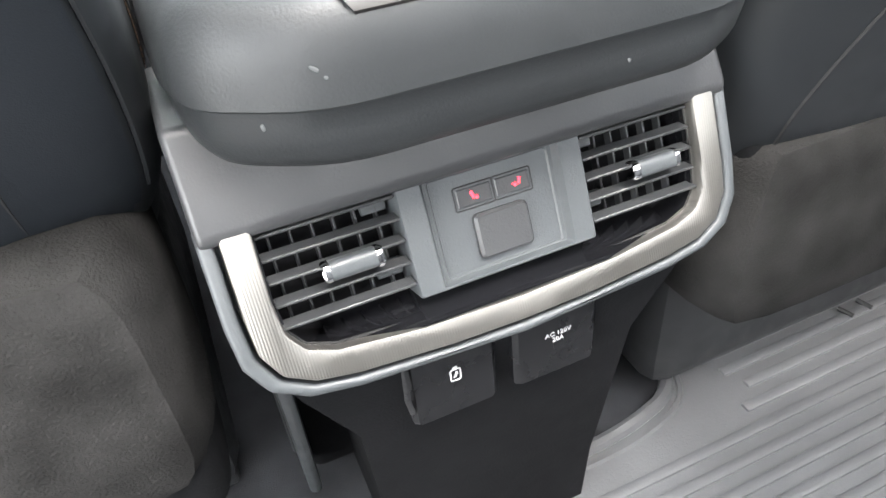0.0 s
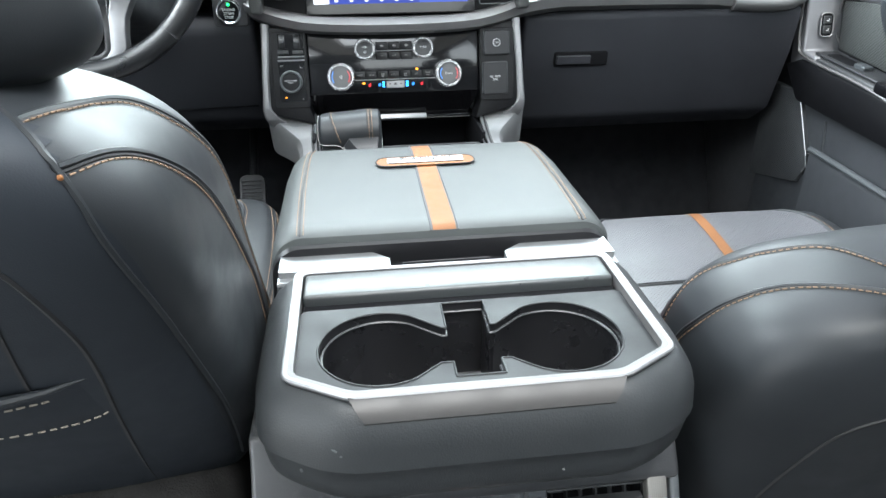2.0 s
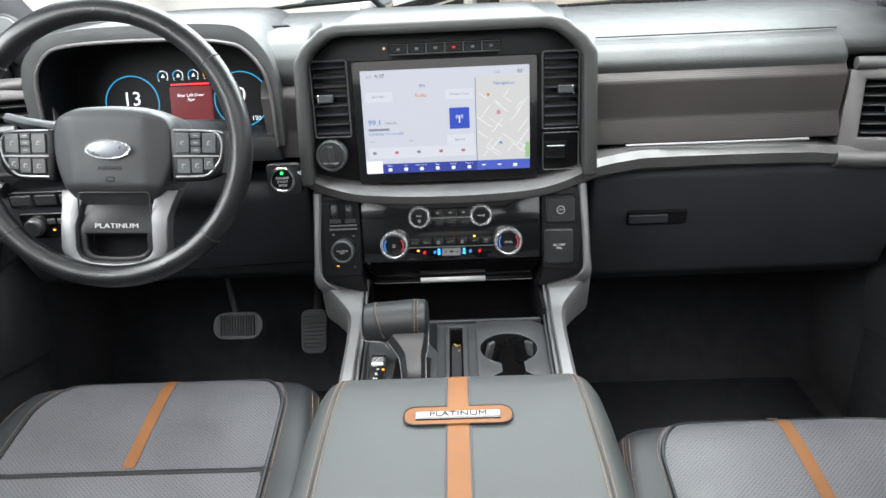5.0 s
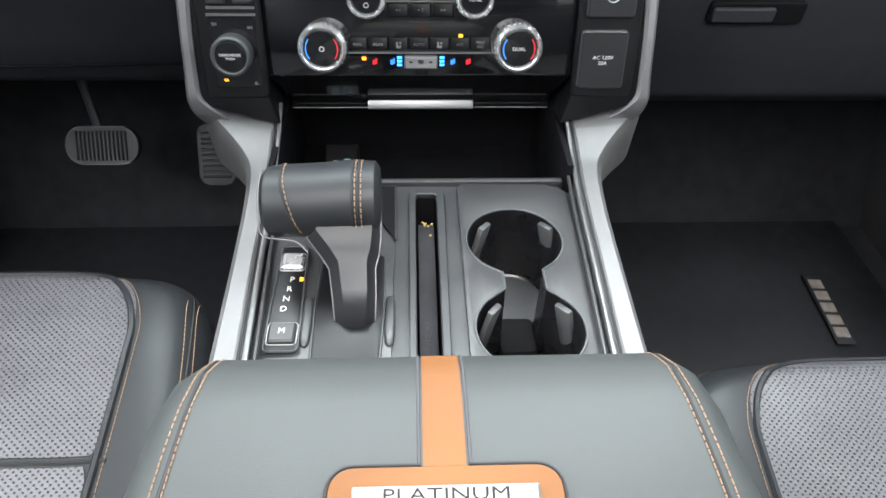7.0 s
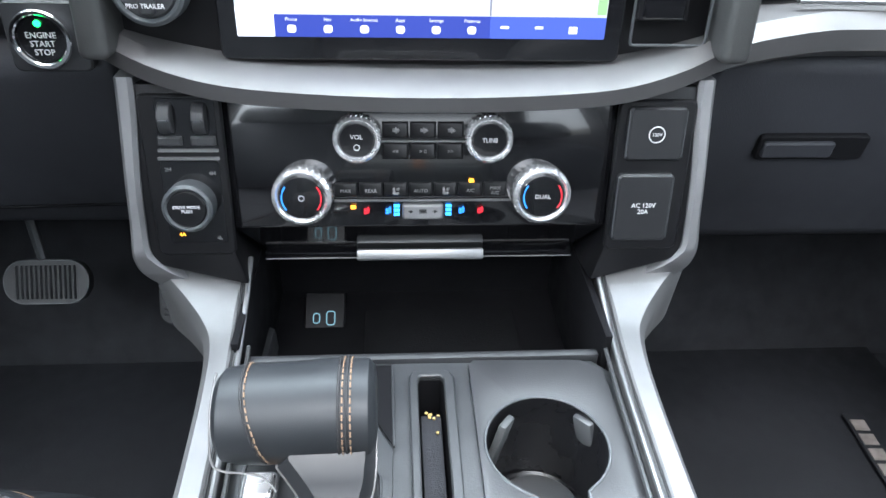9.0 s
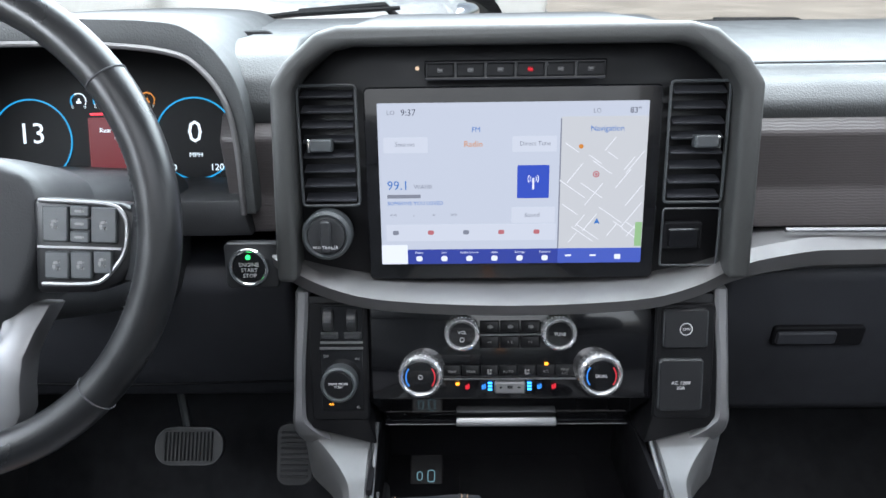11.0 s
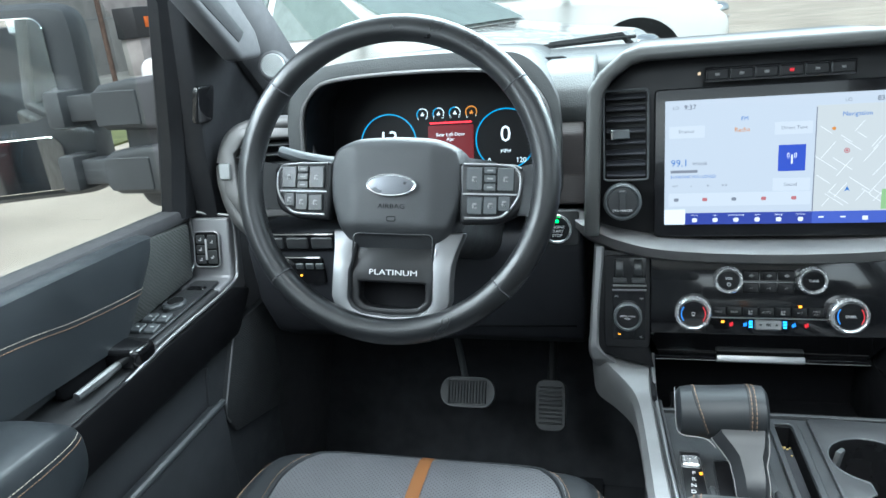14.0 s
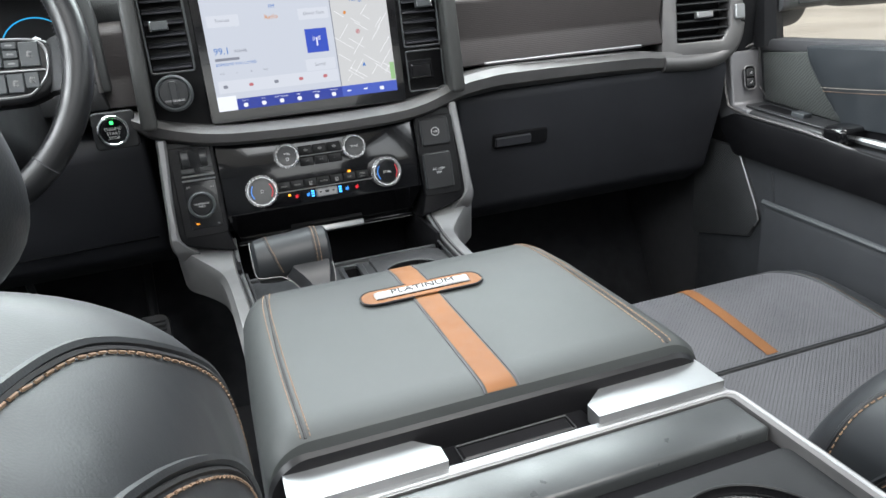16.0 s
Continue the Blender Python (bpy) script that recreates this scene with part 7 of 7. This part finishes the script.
# ---- front doors ----
DOOR_INSERT = lines(mat("door_insert", (0.062, 0.066, 0.064), 0.45), "DIAGONAL", 90, 0.45, 5.0, 0.16)
PRINT_THREAD = mat("pale_thread", (0.32, 0.29, 0.25), 0.8)
def front_door(sx, label):
    t = thing("front_door", (sx * 0.88, -0.4, 0.05), label, "car door", "front doors")
    part("door_panel", prism([(0.17, 0.05), (0.17, 0.66), (0.09, 0.684), (-0.90, 0.690), (-0.90, 0.05)], "x", sx * 0.872, sx * 0.94, 0.012, 3), PLASTIC, t)
    part("belt_trim", prism([(0.10, 0.678), (0.10, 0.700), (-0.90, 0.706), (-0.90, 0.68)], "x", sx * 0.868, sx * 0.91, 0.006), SHELL, t)
    # window frame, sail panel and the wide pillar trim in front of it
    part("window_frame", tube([(sx * 0.885, 0.085, 0.69), (sx * 0.868, 0.085, 0.80), (sx * 0.80, 0.03, 1.02), (sx * 0.765, -0.12, 1.17)], [0.028, 0.026, 0.024, 0.022], 8), PILLAR, t)
    tri_ = prism([(0.10, 0.66), (0.36, 0.70), (0.40, 0.84), (0.18, 1.02), (-0.10, 1.22), (-0.14, 1.19), (0.01, 1.03), (0.075, 0.80)], "x", 0.0, 0.045, 0.008)
    for v in tri_.verts:
        v.co.x = sx * (0.868 - 0.235 * max(0, v.co.z - 0.74) - v.co.x)
    part("sail_panel", tri_, PILLAR, t, "dark pillar trim")
    part("sail_cover", mv(pillow((0, 0, 0), (0.010, 0.046, 0.056), 8, n=10), pose(sx * 0.7925, 0.066, 0.865, 0, -sx * 13.2, 0)), GLOSS, t, "gloss black cover on the sail panel")
    gl_ = part("glass", prism([(0.07, 0.69), (0.05, 0.98), (-0.12, 1.16), (-0.88, 1.18), (-0.88, 0.70)], "x", sx * 0.892, sx * 0.896), GLASS, t)
    gl_.visible_shadow = False
    # forward end with the lock buttons, sweeping into the switch shelf
    part("pull_housing", prism([(0.118, 0.652), (0.108, 0.678), (0.088, 0.682), (0.070, 0.585), (0.030, 0.580), (0.030, 0.504), (0.050, 0.505), (0.108, 0.56)], "x", sx * 0.800, sx * 0.876, 0.005, 3), DOOR_GREY, t, "satin grey forward end of the pull")
    part("shelf_body", prism([(0.032, 0.5795), (-0.135, 0.565), (-0.150, 0.548), (-0.46, 0.530), (-0.46, 0.465), (-0.20, 0.488), (0.032, 0.503)], "x", sx * 0.801, sx * 0.876, 0.005, 3), SATIN_BLACK, t)
    part("shelf_front", prism([(0.105, 0.555), (0.06, 0.572), (-0.135, 0.556), (-0.46, 0.528), (-0.46, 0.46), (-0.20, 0.48), (0.05, 0.495)], "x", sx * 0.790, sx * 0.802, 0.005), STACK_BLACK, t)
    edge_ = [(sx * 0.799, 0.100, 0.680), (sx * 0.799, 0.098, 0.65), (sx * 0.797, 0.085, 0.60), (sx * 0.795, 0.055, 0.577), (sx * 0.795, -0.11, 0.562), (sx * 0.795, -0.25, 0.542), (sx * 0.795, -0.45, 0.531)]
    part("shelf_edge", tube(spline(edge_, 6), 0.0028, 8), SILVER if sx < 0 else TRIM, t, "satin silver shelf edge")
    part("pull_edge", tube(spline([(sx * 0.800, 0.100, 0.682), (sx * 0.84, 0.098, 0.686), (sx * 0.866, 0.085, 0.684), (sx * 0.866, 0.062, 0.60), (sx * 0.866, -0.13, 0.572)], 6), 0.0022, 8), SILVER if sx < 0 else TRIM, t)
    LK = face(sx * 0.839, 0.0765, 0.632, 11)
    lw = 0.044 if sx < 0 else 0.024
    lb = part("lock_plate", slab(lw, 0.056 if sx < 0 else 0.042, 0.007, 0.003, LK), GLOSS, t)
    for ux, dz_, kh in ((-1, -0.0165, 0.0145), (-1, 0.0, 0.0145), (-1, 0.0165, 0.0145), (1, -0.0125, 0.0225), (1, 0.0125, 0.0225)) if sx < 0 else ((0, -0.009, 0.015), (0, 0.009, 0.015)):
        kb = part("lock_key", slab(0.0165, kh, 0.002, 0.003, LK @ Matrix.Translation((ux * 0.0105, dz_, 0.0022))), SATIN_BLACK, lb)
        part("mark", join(slab(0.006, 0.0011, 0.0003, 0.0004, LK @ Matrix.Translation((ux * 0.0105, dz_ - 0.0015, 0.0052))), slab(0.0011, 0.004, 0.0003, 0.0004, LK @ Matrix.Translation((ux * 0.0105 + 0.002, dz_ + 0.001, 0.0052)))), PRINT, kb)
    part("lock_rim", tube([LK @ Vector((u, v, 0.003)) for u, v in ring_of(lw + 0.002, 0.058 if sx < 0 else 0.044, 0.008, 4)], 0.0013, 6, closed=True), SILVER, lb)
    if sx < 0:
        part("lock_bar", slab(0.0016, 0.034, 0.0004, 0.004, LK @ Matrix.Translation((0, 0, 0.0025))), PRINT, lb)
    # textured insert above the shelf, padded top and armrest
    part("insert", prism([(0.072, 0.676), (0.058, 0.590), (-0.14, 0.566), (-0.40, 0.56), (-0.40, 0.680), (-0.12, 0.686)], "x", sx * 0.862, sx * 0.878, 0.004), DOOR_INSERT, t, "finely ribbed dark insert")
    pad_ = pillow((sx * 0.868, -0.4185, 0.632), (0.066, 0.677, 0.128), 5, 16, 4, 22, lambda x, y, z: (x, y + 0.155 * max(0, y) * z, z))
    ap = part("upper_pad", pad_, DOOR_LEATHER, t, "padded black leather door top")
    for dz_, mm in ((0.0, PRINT_THREAD), (-0.006, THREAD)):
        part("stitching", stitches(ap, [(sx * 0.5, y_, z_ + dz_) for y_, z_ in ((-0.060, 0.628), (-0.11, 0.630), (-0.155, 0.632), (-0.228, 0.637), (-0.314, 0.648), (-0.45, 0.655), (-0.70, 0.655))], (sx, 0, 0), 0.0030, 0.0009, 0.0005), mm, ap)
    part("mid_panel", prism([(-0.11, 0.62), (-0.125, 0.565), (-0.46, 0.54), (-0.80, 0.54), (-0.80, 0.62)], "x", sx * 0.850, sx * 0.878, 0.005), DOOR_LEATHER, t)
    am = part("armrest", pillow((sx * 0.803, -0.57, 0.530), (0.125, 0.50, 0.105), 5, 5, 3, 18), DOOR_LEATHER, t, "padded black leather armrest")
    for dz_, mm in ((0.0, PRINT_THREAD), (-0.006, THREAD)):
        part("stitching", stitches(am, [(sx * 0.5, -0.335 - 0.44 * k / 8, 0.555 + dz_) for k in range(9)], (sx, 0, 0), 0.0030, 0.0009, 0.0005), mm, am)
    # window switches on the shelf
    ss = Matrix.Translation((sx * 0.834, -0.040, 0.5755)) @ pose(0, 0, 0, 5.3, 0, 0)
    sp_ = part("switch_plate", slab(0.046, 0.185, 0.006, 0.003, ss), PLASTIC, t)
    if sx < 0:
        for dy in (-0.070, -0.040):
            for ux in (-1, 1):
                wb = part("window_switch", slab(0.019, 0.020, 0.002, 0.007, ss @ Matrix.Translation((ux * 0.0115, dy, 0.002)) @ pose(0, 0, 0, 8, 0, 0)), GREY_PLASTIC, sp_)
                part("mark", slab(0.006, 0.0016, 0.0004, 0.0004, ss @ Matrix.Translation((ux * 0.0115, dy, 0.0092)) @ pose(0, 0, 0, 8, 0, 0)), PRINT, wb)
        md = part("mirror_dial", cyl(0.0175, 0.008, ss @ Matrix.Translation((0, 0.002, 0.002)), 28, 0.002), GREY_PLASTIC, sp_)
        part("dial_pad", cyl(0.012, 0.002, ss @ Matrix.Translation((0, 0.006, 0.0095)), 20, 0.0005), GLOSS, md)
        part("memory_button", slab(0.030, 0.012, 0.002, 0.003, ss @ Matrix.Translation((0, 0.062, 0.002))), GLOSS, sp_)
    else:
        part("window_switch", slab(0.020, 0.028, 0.002, 0.007, ss @ Matrix.Translation((0, -0.02, 0.003))), GREY_PLASTIC, sp_)
        # dark slab on the plate paints the shade of the door tray
        part("tray_well_shade", slab(0.030, 0.075, 0.008, 0.001, ss @ Matrix.Translation((0, 0.035, 0.0026))), DARK, sp_)
    part("pull_cup", pillow((sx * 0.832, -0.162, 0.563), (0.078, 0.048, 0.030), 5, 4, 4, n=10), GLOSS, t)
    # solid dark form painted as the shade behind the release lever
    part("release_recess_shade", pillow((sx * 0.852, -0.215, 0.565), (0.02, 0.10, 0.05), 4, n=8), DARK, t)
    part("release_handle", tube([(sx * 0.824, -0.185, 0.557), (sx * 0.822, -0.22, 0.556), (sx * 0.824, -0.262, 0.553)], [0.0055, 0.0065, 0.0055], 8), BRIGHT, t, "bright door release lever")
    # speaker grille and pocket below
    part("lower_body", prism([(0.16, 0.06), (0.16, 0.46), (0.02, 0.50), (-0.90, 0.46), (-0.90, 0.06)], "x", sx * 0.806, sx * 0.875, 0.010), DOOR_PLASTIC, t)
    gr = prism([(0.17, 0.512), (0.060, 0.508), (0.044, 0.502), (-0.012, 0.400), (-0.018, 0.380), (0.006, 0.338), (0.17, 0.30)], "x", sx * 0.798, sx * 0.812, 0.004)
    part("speaker_grille", gr, dots(mat("grille_plastic", (0.050, 0.052, 0.055), 0.5), 0.004, 0.25, 0.4), t, "perforated speaker grille")
    part("grille_edge", tube([(sx * 0.797, 0.060, 0.510), (sx * 0.797, 0.044, 0.503), (sx * 0.797, 0.016, 0.452), (sx * 0.797, -0.013, 0.400), (sx * 0.797, -0.0195, 0.380), (sx * 0.797, -0.012, 0.366)], 0.0018, 6), SILVER, t, "thin silver grille edge")
    part("map_pocket", prism([(-0.045, 0.06), (-0.049, 0.425), (-0.25, 0.414), (-0.80, 0.38), (-0.80, 0.06)], "x", sx * 0.772, sx * 0.80, 0.010), DOOR_PLASTIC, t)
    # lighter bar paints the highlight along the pocket's top
    part("pocket_edge_highlight", tube([(sx * 0.776, -0.050, 0.427), (sx * 0.776, -0.25, 0.416), (sx * 0.776, -0.80, 0.382)], 0.0055, 8), GREY_PLASTIC, t, "grey bar painted as the highlight on the pocket edge")
    part("body_crease", tube([(sx * 0.805, -0.035, 0.475), (sx * 0.805, -0.050, 0.40)], 0.003, 6), DOOR_PLASTIC, t)
    if sx > 0:
        for ob in t.children_recursive:
            ob.data.transform(Matrix.Translation((0, 0.028, -0.024)))
    return t


front_door(-1, "black front door with padded leather top and window switches")
front_door(1, "black passenger front door with padded leather top")
gh_ = thing("grab_handle", (-0.73, 0.0, 1.02), "black moulded grab handle on the windscreen pillar", "handle")
part("grip", prism([(0.135, 0.925), (0.068, 0.922), (-0.04, 1.005), (-0.16, 1.125), (-0.10, 1.16), (0.05, 1.04), (0.125, 0.965)], "x", -0.750, -0.716, 0.010, 3), SHELL, gh_)
# raised strip in a darker colour, for the shade of the groove
part("grip_recess_shade", prism([(0.085, 0.962), (-0.03, 1.050), (-0.12, 1.132), (-0.14, 1.112), (-0.045, 1.022), (0.065, 0.947)], "x", -0.722, -0.7145, 0.003, 2), PILLAR, gh_, "darker raised strip painted as the handle's shaded groove")
for sx in (-1, 1):
    tw_ = thing("tweeter", (sx * 0.72, 0.155, 0.905), "round silver tweeter grille on the windscreen pillar", "loudspeaker", "tweeters")
    tm = face(sx * 0.7165, 0.16, 0.909, 12, -sx * 18)
    part("pod", cyl(0.025, 0.03, tm @ Matrix.Translation((0, 0, -0.026)), 28, 0.004), SHELL, tw_)
    part("grille", cyl(0.0195, 0.006, tm, 28, 0.002), dots(mat("tweeter_mesh", (0.24, 0.25, 0.25), 0.5, metal=0.3), 0.0035, 0.25, 0.35), tw_, "pale perforated disc")


# ---- outside: towing mirrors, cars, fence ----
MIRROR_GREY = mat("mirror_grey", (0.062, 0.064, 0.071), 0.55, bump=0.2, scale=600, var=0.1)


def tow_mirror(sx):
    t = thing("side_mirror", (sx * 1.0, 0.1, 0.72), "large black towing mirror on two arms", "mirror", "towing mirrors")
    for z0, z1, xe in ((0.832, 0.908, 0.996), (0.727, 0.802, 1.002)):
        zc, h_ = (z0 + z1) / 2, z1 - z0
        am_ = part("arm", loft([[(sx * x, 0.115 + u, zc + v + dz) for u, v in ring_of(0.075, hh, 0.012)] for x, hh, dz in ((0.88, h_ * 1.1, 0.0), (0.93, h_ * 1.05, 0.0), (0.985, h_ * 0.95, -0.003), (xe, h_ * 0.72, -0.003))]), MIRROR_GREY, t)
        part("arm_cover", slab(0.082, h_ * 0.72, 0.004, 0.004, face(sx * 0.955, 0.079, zc - 0.004, 0)), MIRROR_GREY, am_)
        part("slide", box((sx * 1.035, 0.115, zc - 0.002), (0.085, 0.045, 0.042), 0.004), MIRROR_GREY, t)
        part("bracket", box((sx * 1.075, 0.110, zc - 0.002), (0.035, 0.07, 0.062), 0.008), MIRROR_GREY, t)
    part("foot", pillow((sx * 0.93, 0.16, 0.80), (0.10, 0.12, 0.22), 4, n=10), MIRROR_GREY, t)
    part("head", mv(pillow((0, 0, 0), (0.29, 0.13, 0.325), 9, 3, 9, 18), pose(sx * 1.205, 0.125, 0.877, 0, 0, -sx * 28)), MIRROR_GREY, t)
    MIR = mat("mirror_glass", (0.9, 0.9, 0.9), 0.02, metal=1.0, var=0.01, rvar=0.005)
    part("main_glass", slab(0.222, 0.165, 0.02, 0.004, face(sx * 1.185, 0.059, 0.932, -4, -sx * 29)), MIR, t, "mirror glass")
    part("wide_glass", slab(0.200, 0.092, 0.02, 0.004, face(sx * 1.186, 0.059, 0.780, -4, -sx * 28)), MIR, t, "wide-angle mirror glass")



tow_mirror(-1)
tow_mirror(1)


CAR_GLASS = mat("tinted_car_glass", (0.22, 0.27, 0.26), 0.06, var=0.1)


def parked_car(name, at, turn, size, label):
    """A white car seen through the windscreen: shell, cabin glass, lamps, grille, wheels."""
    t = thing(name, at, label, "car", "parked white cars")
    M = OUT @ Matrix.Translation(at) @ pose(0, 0, 0, 0, 0, turn) @ Matrix.Scale(size, 4)
    h = 0.08
    part("body", mv(prism([(-2.3, 0.35), (-2.36, 0.72 + h), (-2.2, 0.93 + h), (-1.0, 1.06 + h), (1.7, 1.10 + h), (2.3, 1.0 + h), (2.36, 0.55), (2.3, 0.35)], "x", -0.95, 0.95, 0.10, 4), M), WHITE_PAINT, t, "white painted body")
    part("cabin", mv(loft([[(x * k, y, z) for x, y in pts] for k, z, pts in ((0.90, 1.06 + h, [(-1, -1.1), (1, -1.1), (1, 1.9), (-1, 1.9)]), (0.72, 1.52 + h, [(-1, -0.2), (1, -0.2), (1, 1.4), (-1, 1.4)]), (0.66, 1.57 + h, [(-1, 0.0), (1, 0.0), (1, 1.3), (-1, 1.3)]))]), M), WHITE_PAINT, t)
    part("windscreen", mv(loft([[(x * k, y, z) for x, y in pts] for k, z, pts in ((0.84, 1.09 + h, [(-1, -1.10), (1, -1.10), (1, -1.06), (-1, -1.06)]), (0.70, 1.50 + h, [(-1, -0.28), (1, -0.28), (1, -0.24), (-1, -0.24)]))]), M), CAR_GLASS, t, "grey-green windscreen")
    for sx in (-1, 1):
        side_x = lambda z: sx * (0.905 - (z - 1.14) / 0.46 * 0.18)
        for (a0, a1), (b0, b1) in (((-0.86, 0.36), (-0.24, 0.30)), ((0.46, 1.62), (0.40, 1.24))):
            quad = [(a0, 1.17), (a1, 1.17), (b1, 1.55), (b0, 1.55)]
            part("side_window", mv(loft([[(side_x(z) + sx * d, y, z) for y, z in quad] for d in (-0.02, 0.012)]), M), CAR_GLASS, t, "grey-green side window")
        part("headlamp", mv(pillow((sx * 0.74, -2.22, 0.80 + h), (0.36, 0.26, 0.18), 3, n=8), M), CHROME, t, "clear headlamp")
        for y in (-1.45, 1.45):
            wh = part("wheel", mv(cyl(0.38, 0.26, pose(sx * 0.84 + 0.13 * (1 if sx < 0 else -1) * 0, y, 0.38, 0, 90, 0) @ Matrix.Translation((0, 0, -0.13)), 36, 0.03), M), TYRE, t)
            part("hub", mv(cyl(0.23, 0.28, pose(sx * 0.84, y, 0.38, 0, 90, 0) @ Matrix.Translation((0, 0, -0.14)), 24, 0.01), M), SILVER, wh)
            part("wheel_arch", mv(cyl(0.47, 0.235, pose(sx * 0.85, y, 0.42, 0, 90, 0) @ Matrix.Translation((0, 0, -0.117)), 36, 0.01), M), DARK, t)
    gr_ = part("grille", mv(box((0, -2.33, 0.62 + h), (1.2, 0.10, 0.34), 0.03), M), DARK, t)
    for k in range(4):
        part("grille_bar", mv(box((0, -2.385, 0.51 + h + 0.075 * k), (1.16, 0.03, 0.022), 0.005), M), CHROME, gr_, "chrome bar")
    for sx in (-1, 1):
        part("door_mirror", mv(pillow((sx * 1.05, -0.75, 1.12 + h), (0.22, 0.12, 0.16), 3, n=6), M), WHITE_PAINT, t)


OUT = Matrix.Translation((0, 0, -0.8)) @ pose(0, 0, 0, 2.5, 0, 0) @ Matrix.Translation((0, 0, 0.8))
parked_car("parked_car", (-3.0, 7.2, -0.8), 68, 1.30, "white pickup parked across in front of the truck")
parked_car("parked_car", (-2.05, 11.6, -0.8), 91, 1.45, "tall white pickup with chrome grille parked behind")
wl = thing("boundary_wall", (-23.0, 24.0, -0.8), "weathered brown block wall behind a wire fence", "wall")
for k in range(9):
    part("wall_panel", mv(box((-23.0, -6 + 7.5 * k, 0.9), (0.3, 7.46, 9.0), 0.02), OUT), BRICK_WALL, wl)
fn = thing("wire_fence", (-20.5, 20.0, -0.8), "grey chain-link fence on steel posts", "fence")
for k in range(10):
    part("fence_post", mv(tube([(-20.5, -4 + 6.0 * k, -0.8), (-20.5, -4 + 6.0 * k, 1.6)], 0.04, 8), OUT), SILVER, fn)
part("fence_rail", mv(tube([(-20.5, -4, 1.55), (-20.5, 50, 1.55)], 0.025, 6), OUT), SILVER, fn)
wires = []
for k in range(90):
    for d in (-1, 1):
        wires.append(tube([(-20.5, -4 + 0.6 * k, -0.8 if d > 0 else 1.55), (-20.5, -4 + 0.6 * k + 2.35, 1.55 if d > 0 else -0.8)], 0.0035, 3))
part("wire_mesh", mv(join(*wires), OUT), SILVER, fn)
whole("road", mv(prism([(-23.0, -8), (-10.1, -8), (-10.1, 50), (-23.0, 50)], "z", -0.80, -0.785), OUT), mat("grey_road", (0.20, 0.19, 0.18), 0.9, bump=0.5, scale=50, var=0.2, vscale=0.8), "worn grey asphalt beyond the grass strip", "road", kind="structure")
whole("grass_verge", mv(prism([(-10.2, -6), (-8.3, -6), (-8.3, 40), (-10.2, 40)], "z", -0.8, -0.76), OUT), GRASS, "strip of rough green grass beside the lot", "grass", kind="structure")
tr = thing("equipment_box", (-19.5, 25.9, -0.8), "black steel equipment box with an orange plate on a block base", "box")
part("case", mv(box((-19.5, 25.9, 1.28), (1.0, 2.7, 1.2), 0.05), OUT), PLASTIC, tr)
part("base", mv(box((-19.5, 25.9, -0.06), (0.9, 2.5, 1.48), 0.03), OUT), BRICK_WALL, tr, "weathered block base")
part("plate", mv(box((-18.98, 25.4, 1.28), (0.05, 0.55, 0.42), 0.01), OUT), mat("orange_plate", (0.7, 0.15, 0.02), 0.6), tr, "orange plate")
whole("steel_pole", mv(tube([(-17.9, 21.2, -0.8), (-17.95, 21.3, 2.0), (-17.9, 21.2, 6.0)], 0.09, 10), OUT), mat("rusty_steel", (0.10, 0.06, 0.045), 0.8, bump=0.5, scale=30, var=0.4), "rusty brown steel pole before the fence", "pole")

# ---- wipers on the cowl outside the windscreen ----
whole("cowl", prism([(0.672, 0.835), (0.672, 0.852), (0.80, 0.846), (0.80, 0.825)], "x", -0.78, 0.78, 0.004), PILLAR, "black plastic cowl under the windscreen", "trim", kind="structure")
for x0, z0, x1, z1 in ((-0.52, 0.876, -0.150, 0.899), (0.235, 0.863, 0.600, 0.862)):
    wp = thing("wiper", ((x0 + x1) / 2, 0.72, 0.85), "black windscreen wiper parked at the foot of the glass", "wiper", "windscreen wipers")
    part("blade", tube([(x0, 0.708, z0), ((x0 + x1) / 2, 0.716, (z0 + z1) / 2 + 0.004), (x1, 0.712, z1)], [0.003, 0.006, 0.004], 6), PILLAR, wp)
    part("arm", tube([((x0 + x1) / 2, 0.718, (z0 + z1) / 2 + 0.008), (x1 - 0.03, 0.735, z1 + 0.004), (x1 + 0.02, 0.755, 0.852)], [0.005, 0.007, 0.009], 8), PILLAR, wp)
    part("pivot", cyl(0.014, 0.022, Matrix.Translation((x1 + 0.02, 0.755, 0.845)), 16, 0.003), PILLAR, wp)


# ---- lettering becomes meshes ----
made = []
for nm, cu, m, material, parent, label in texts:
    ob = bpy.data.objects.new(nm, cu)
    scene.collection.objects.link(ob)
    made.append((ob, nm, cu, m, material, parent, label))
bpy.context.view_layer.update()
dg = bpy.context.evaluated_depsgraph_get()
for ob, nm, cu, m, material, parent, label in made:
    me = bpy.data.meshes.new_from_object(ob.evaluated_get(dg))
    me.transform(m)
    me.name = nm
    me.materials.clear()
    me.materials.append(material)
    t_ob = new(nm, me)
    t_ob.parent = parent
    if parent.type == 'EMPTY':
        t_ob.matrix_parent_inverse = Matrix.Translation(parent.location).inverted()
    if label:
        t_ob["label"] = label
for ob, *_ in made:
    bpy.data.objects.remove(ob)
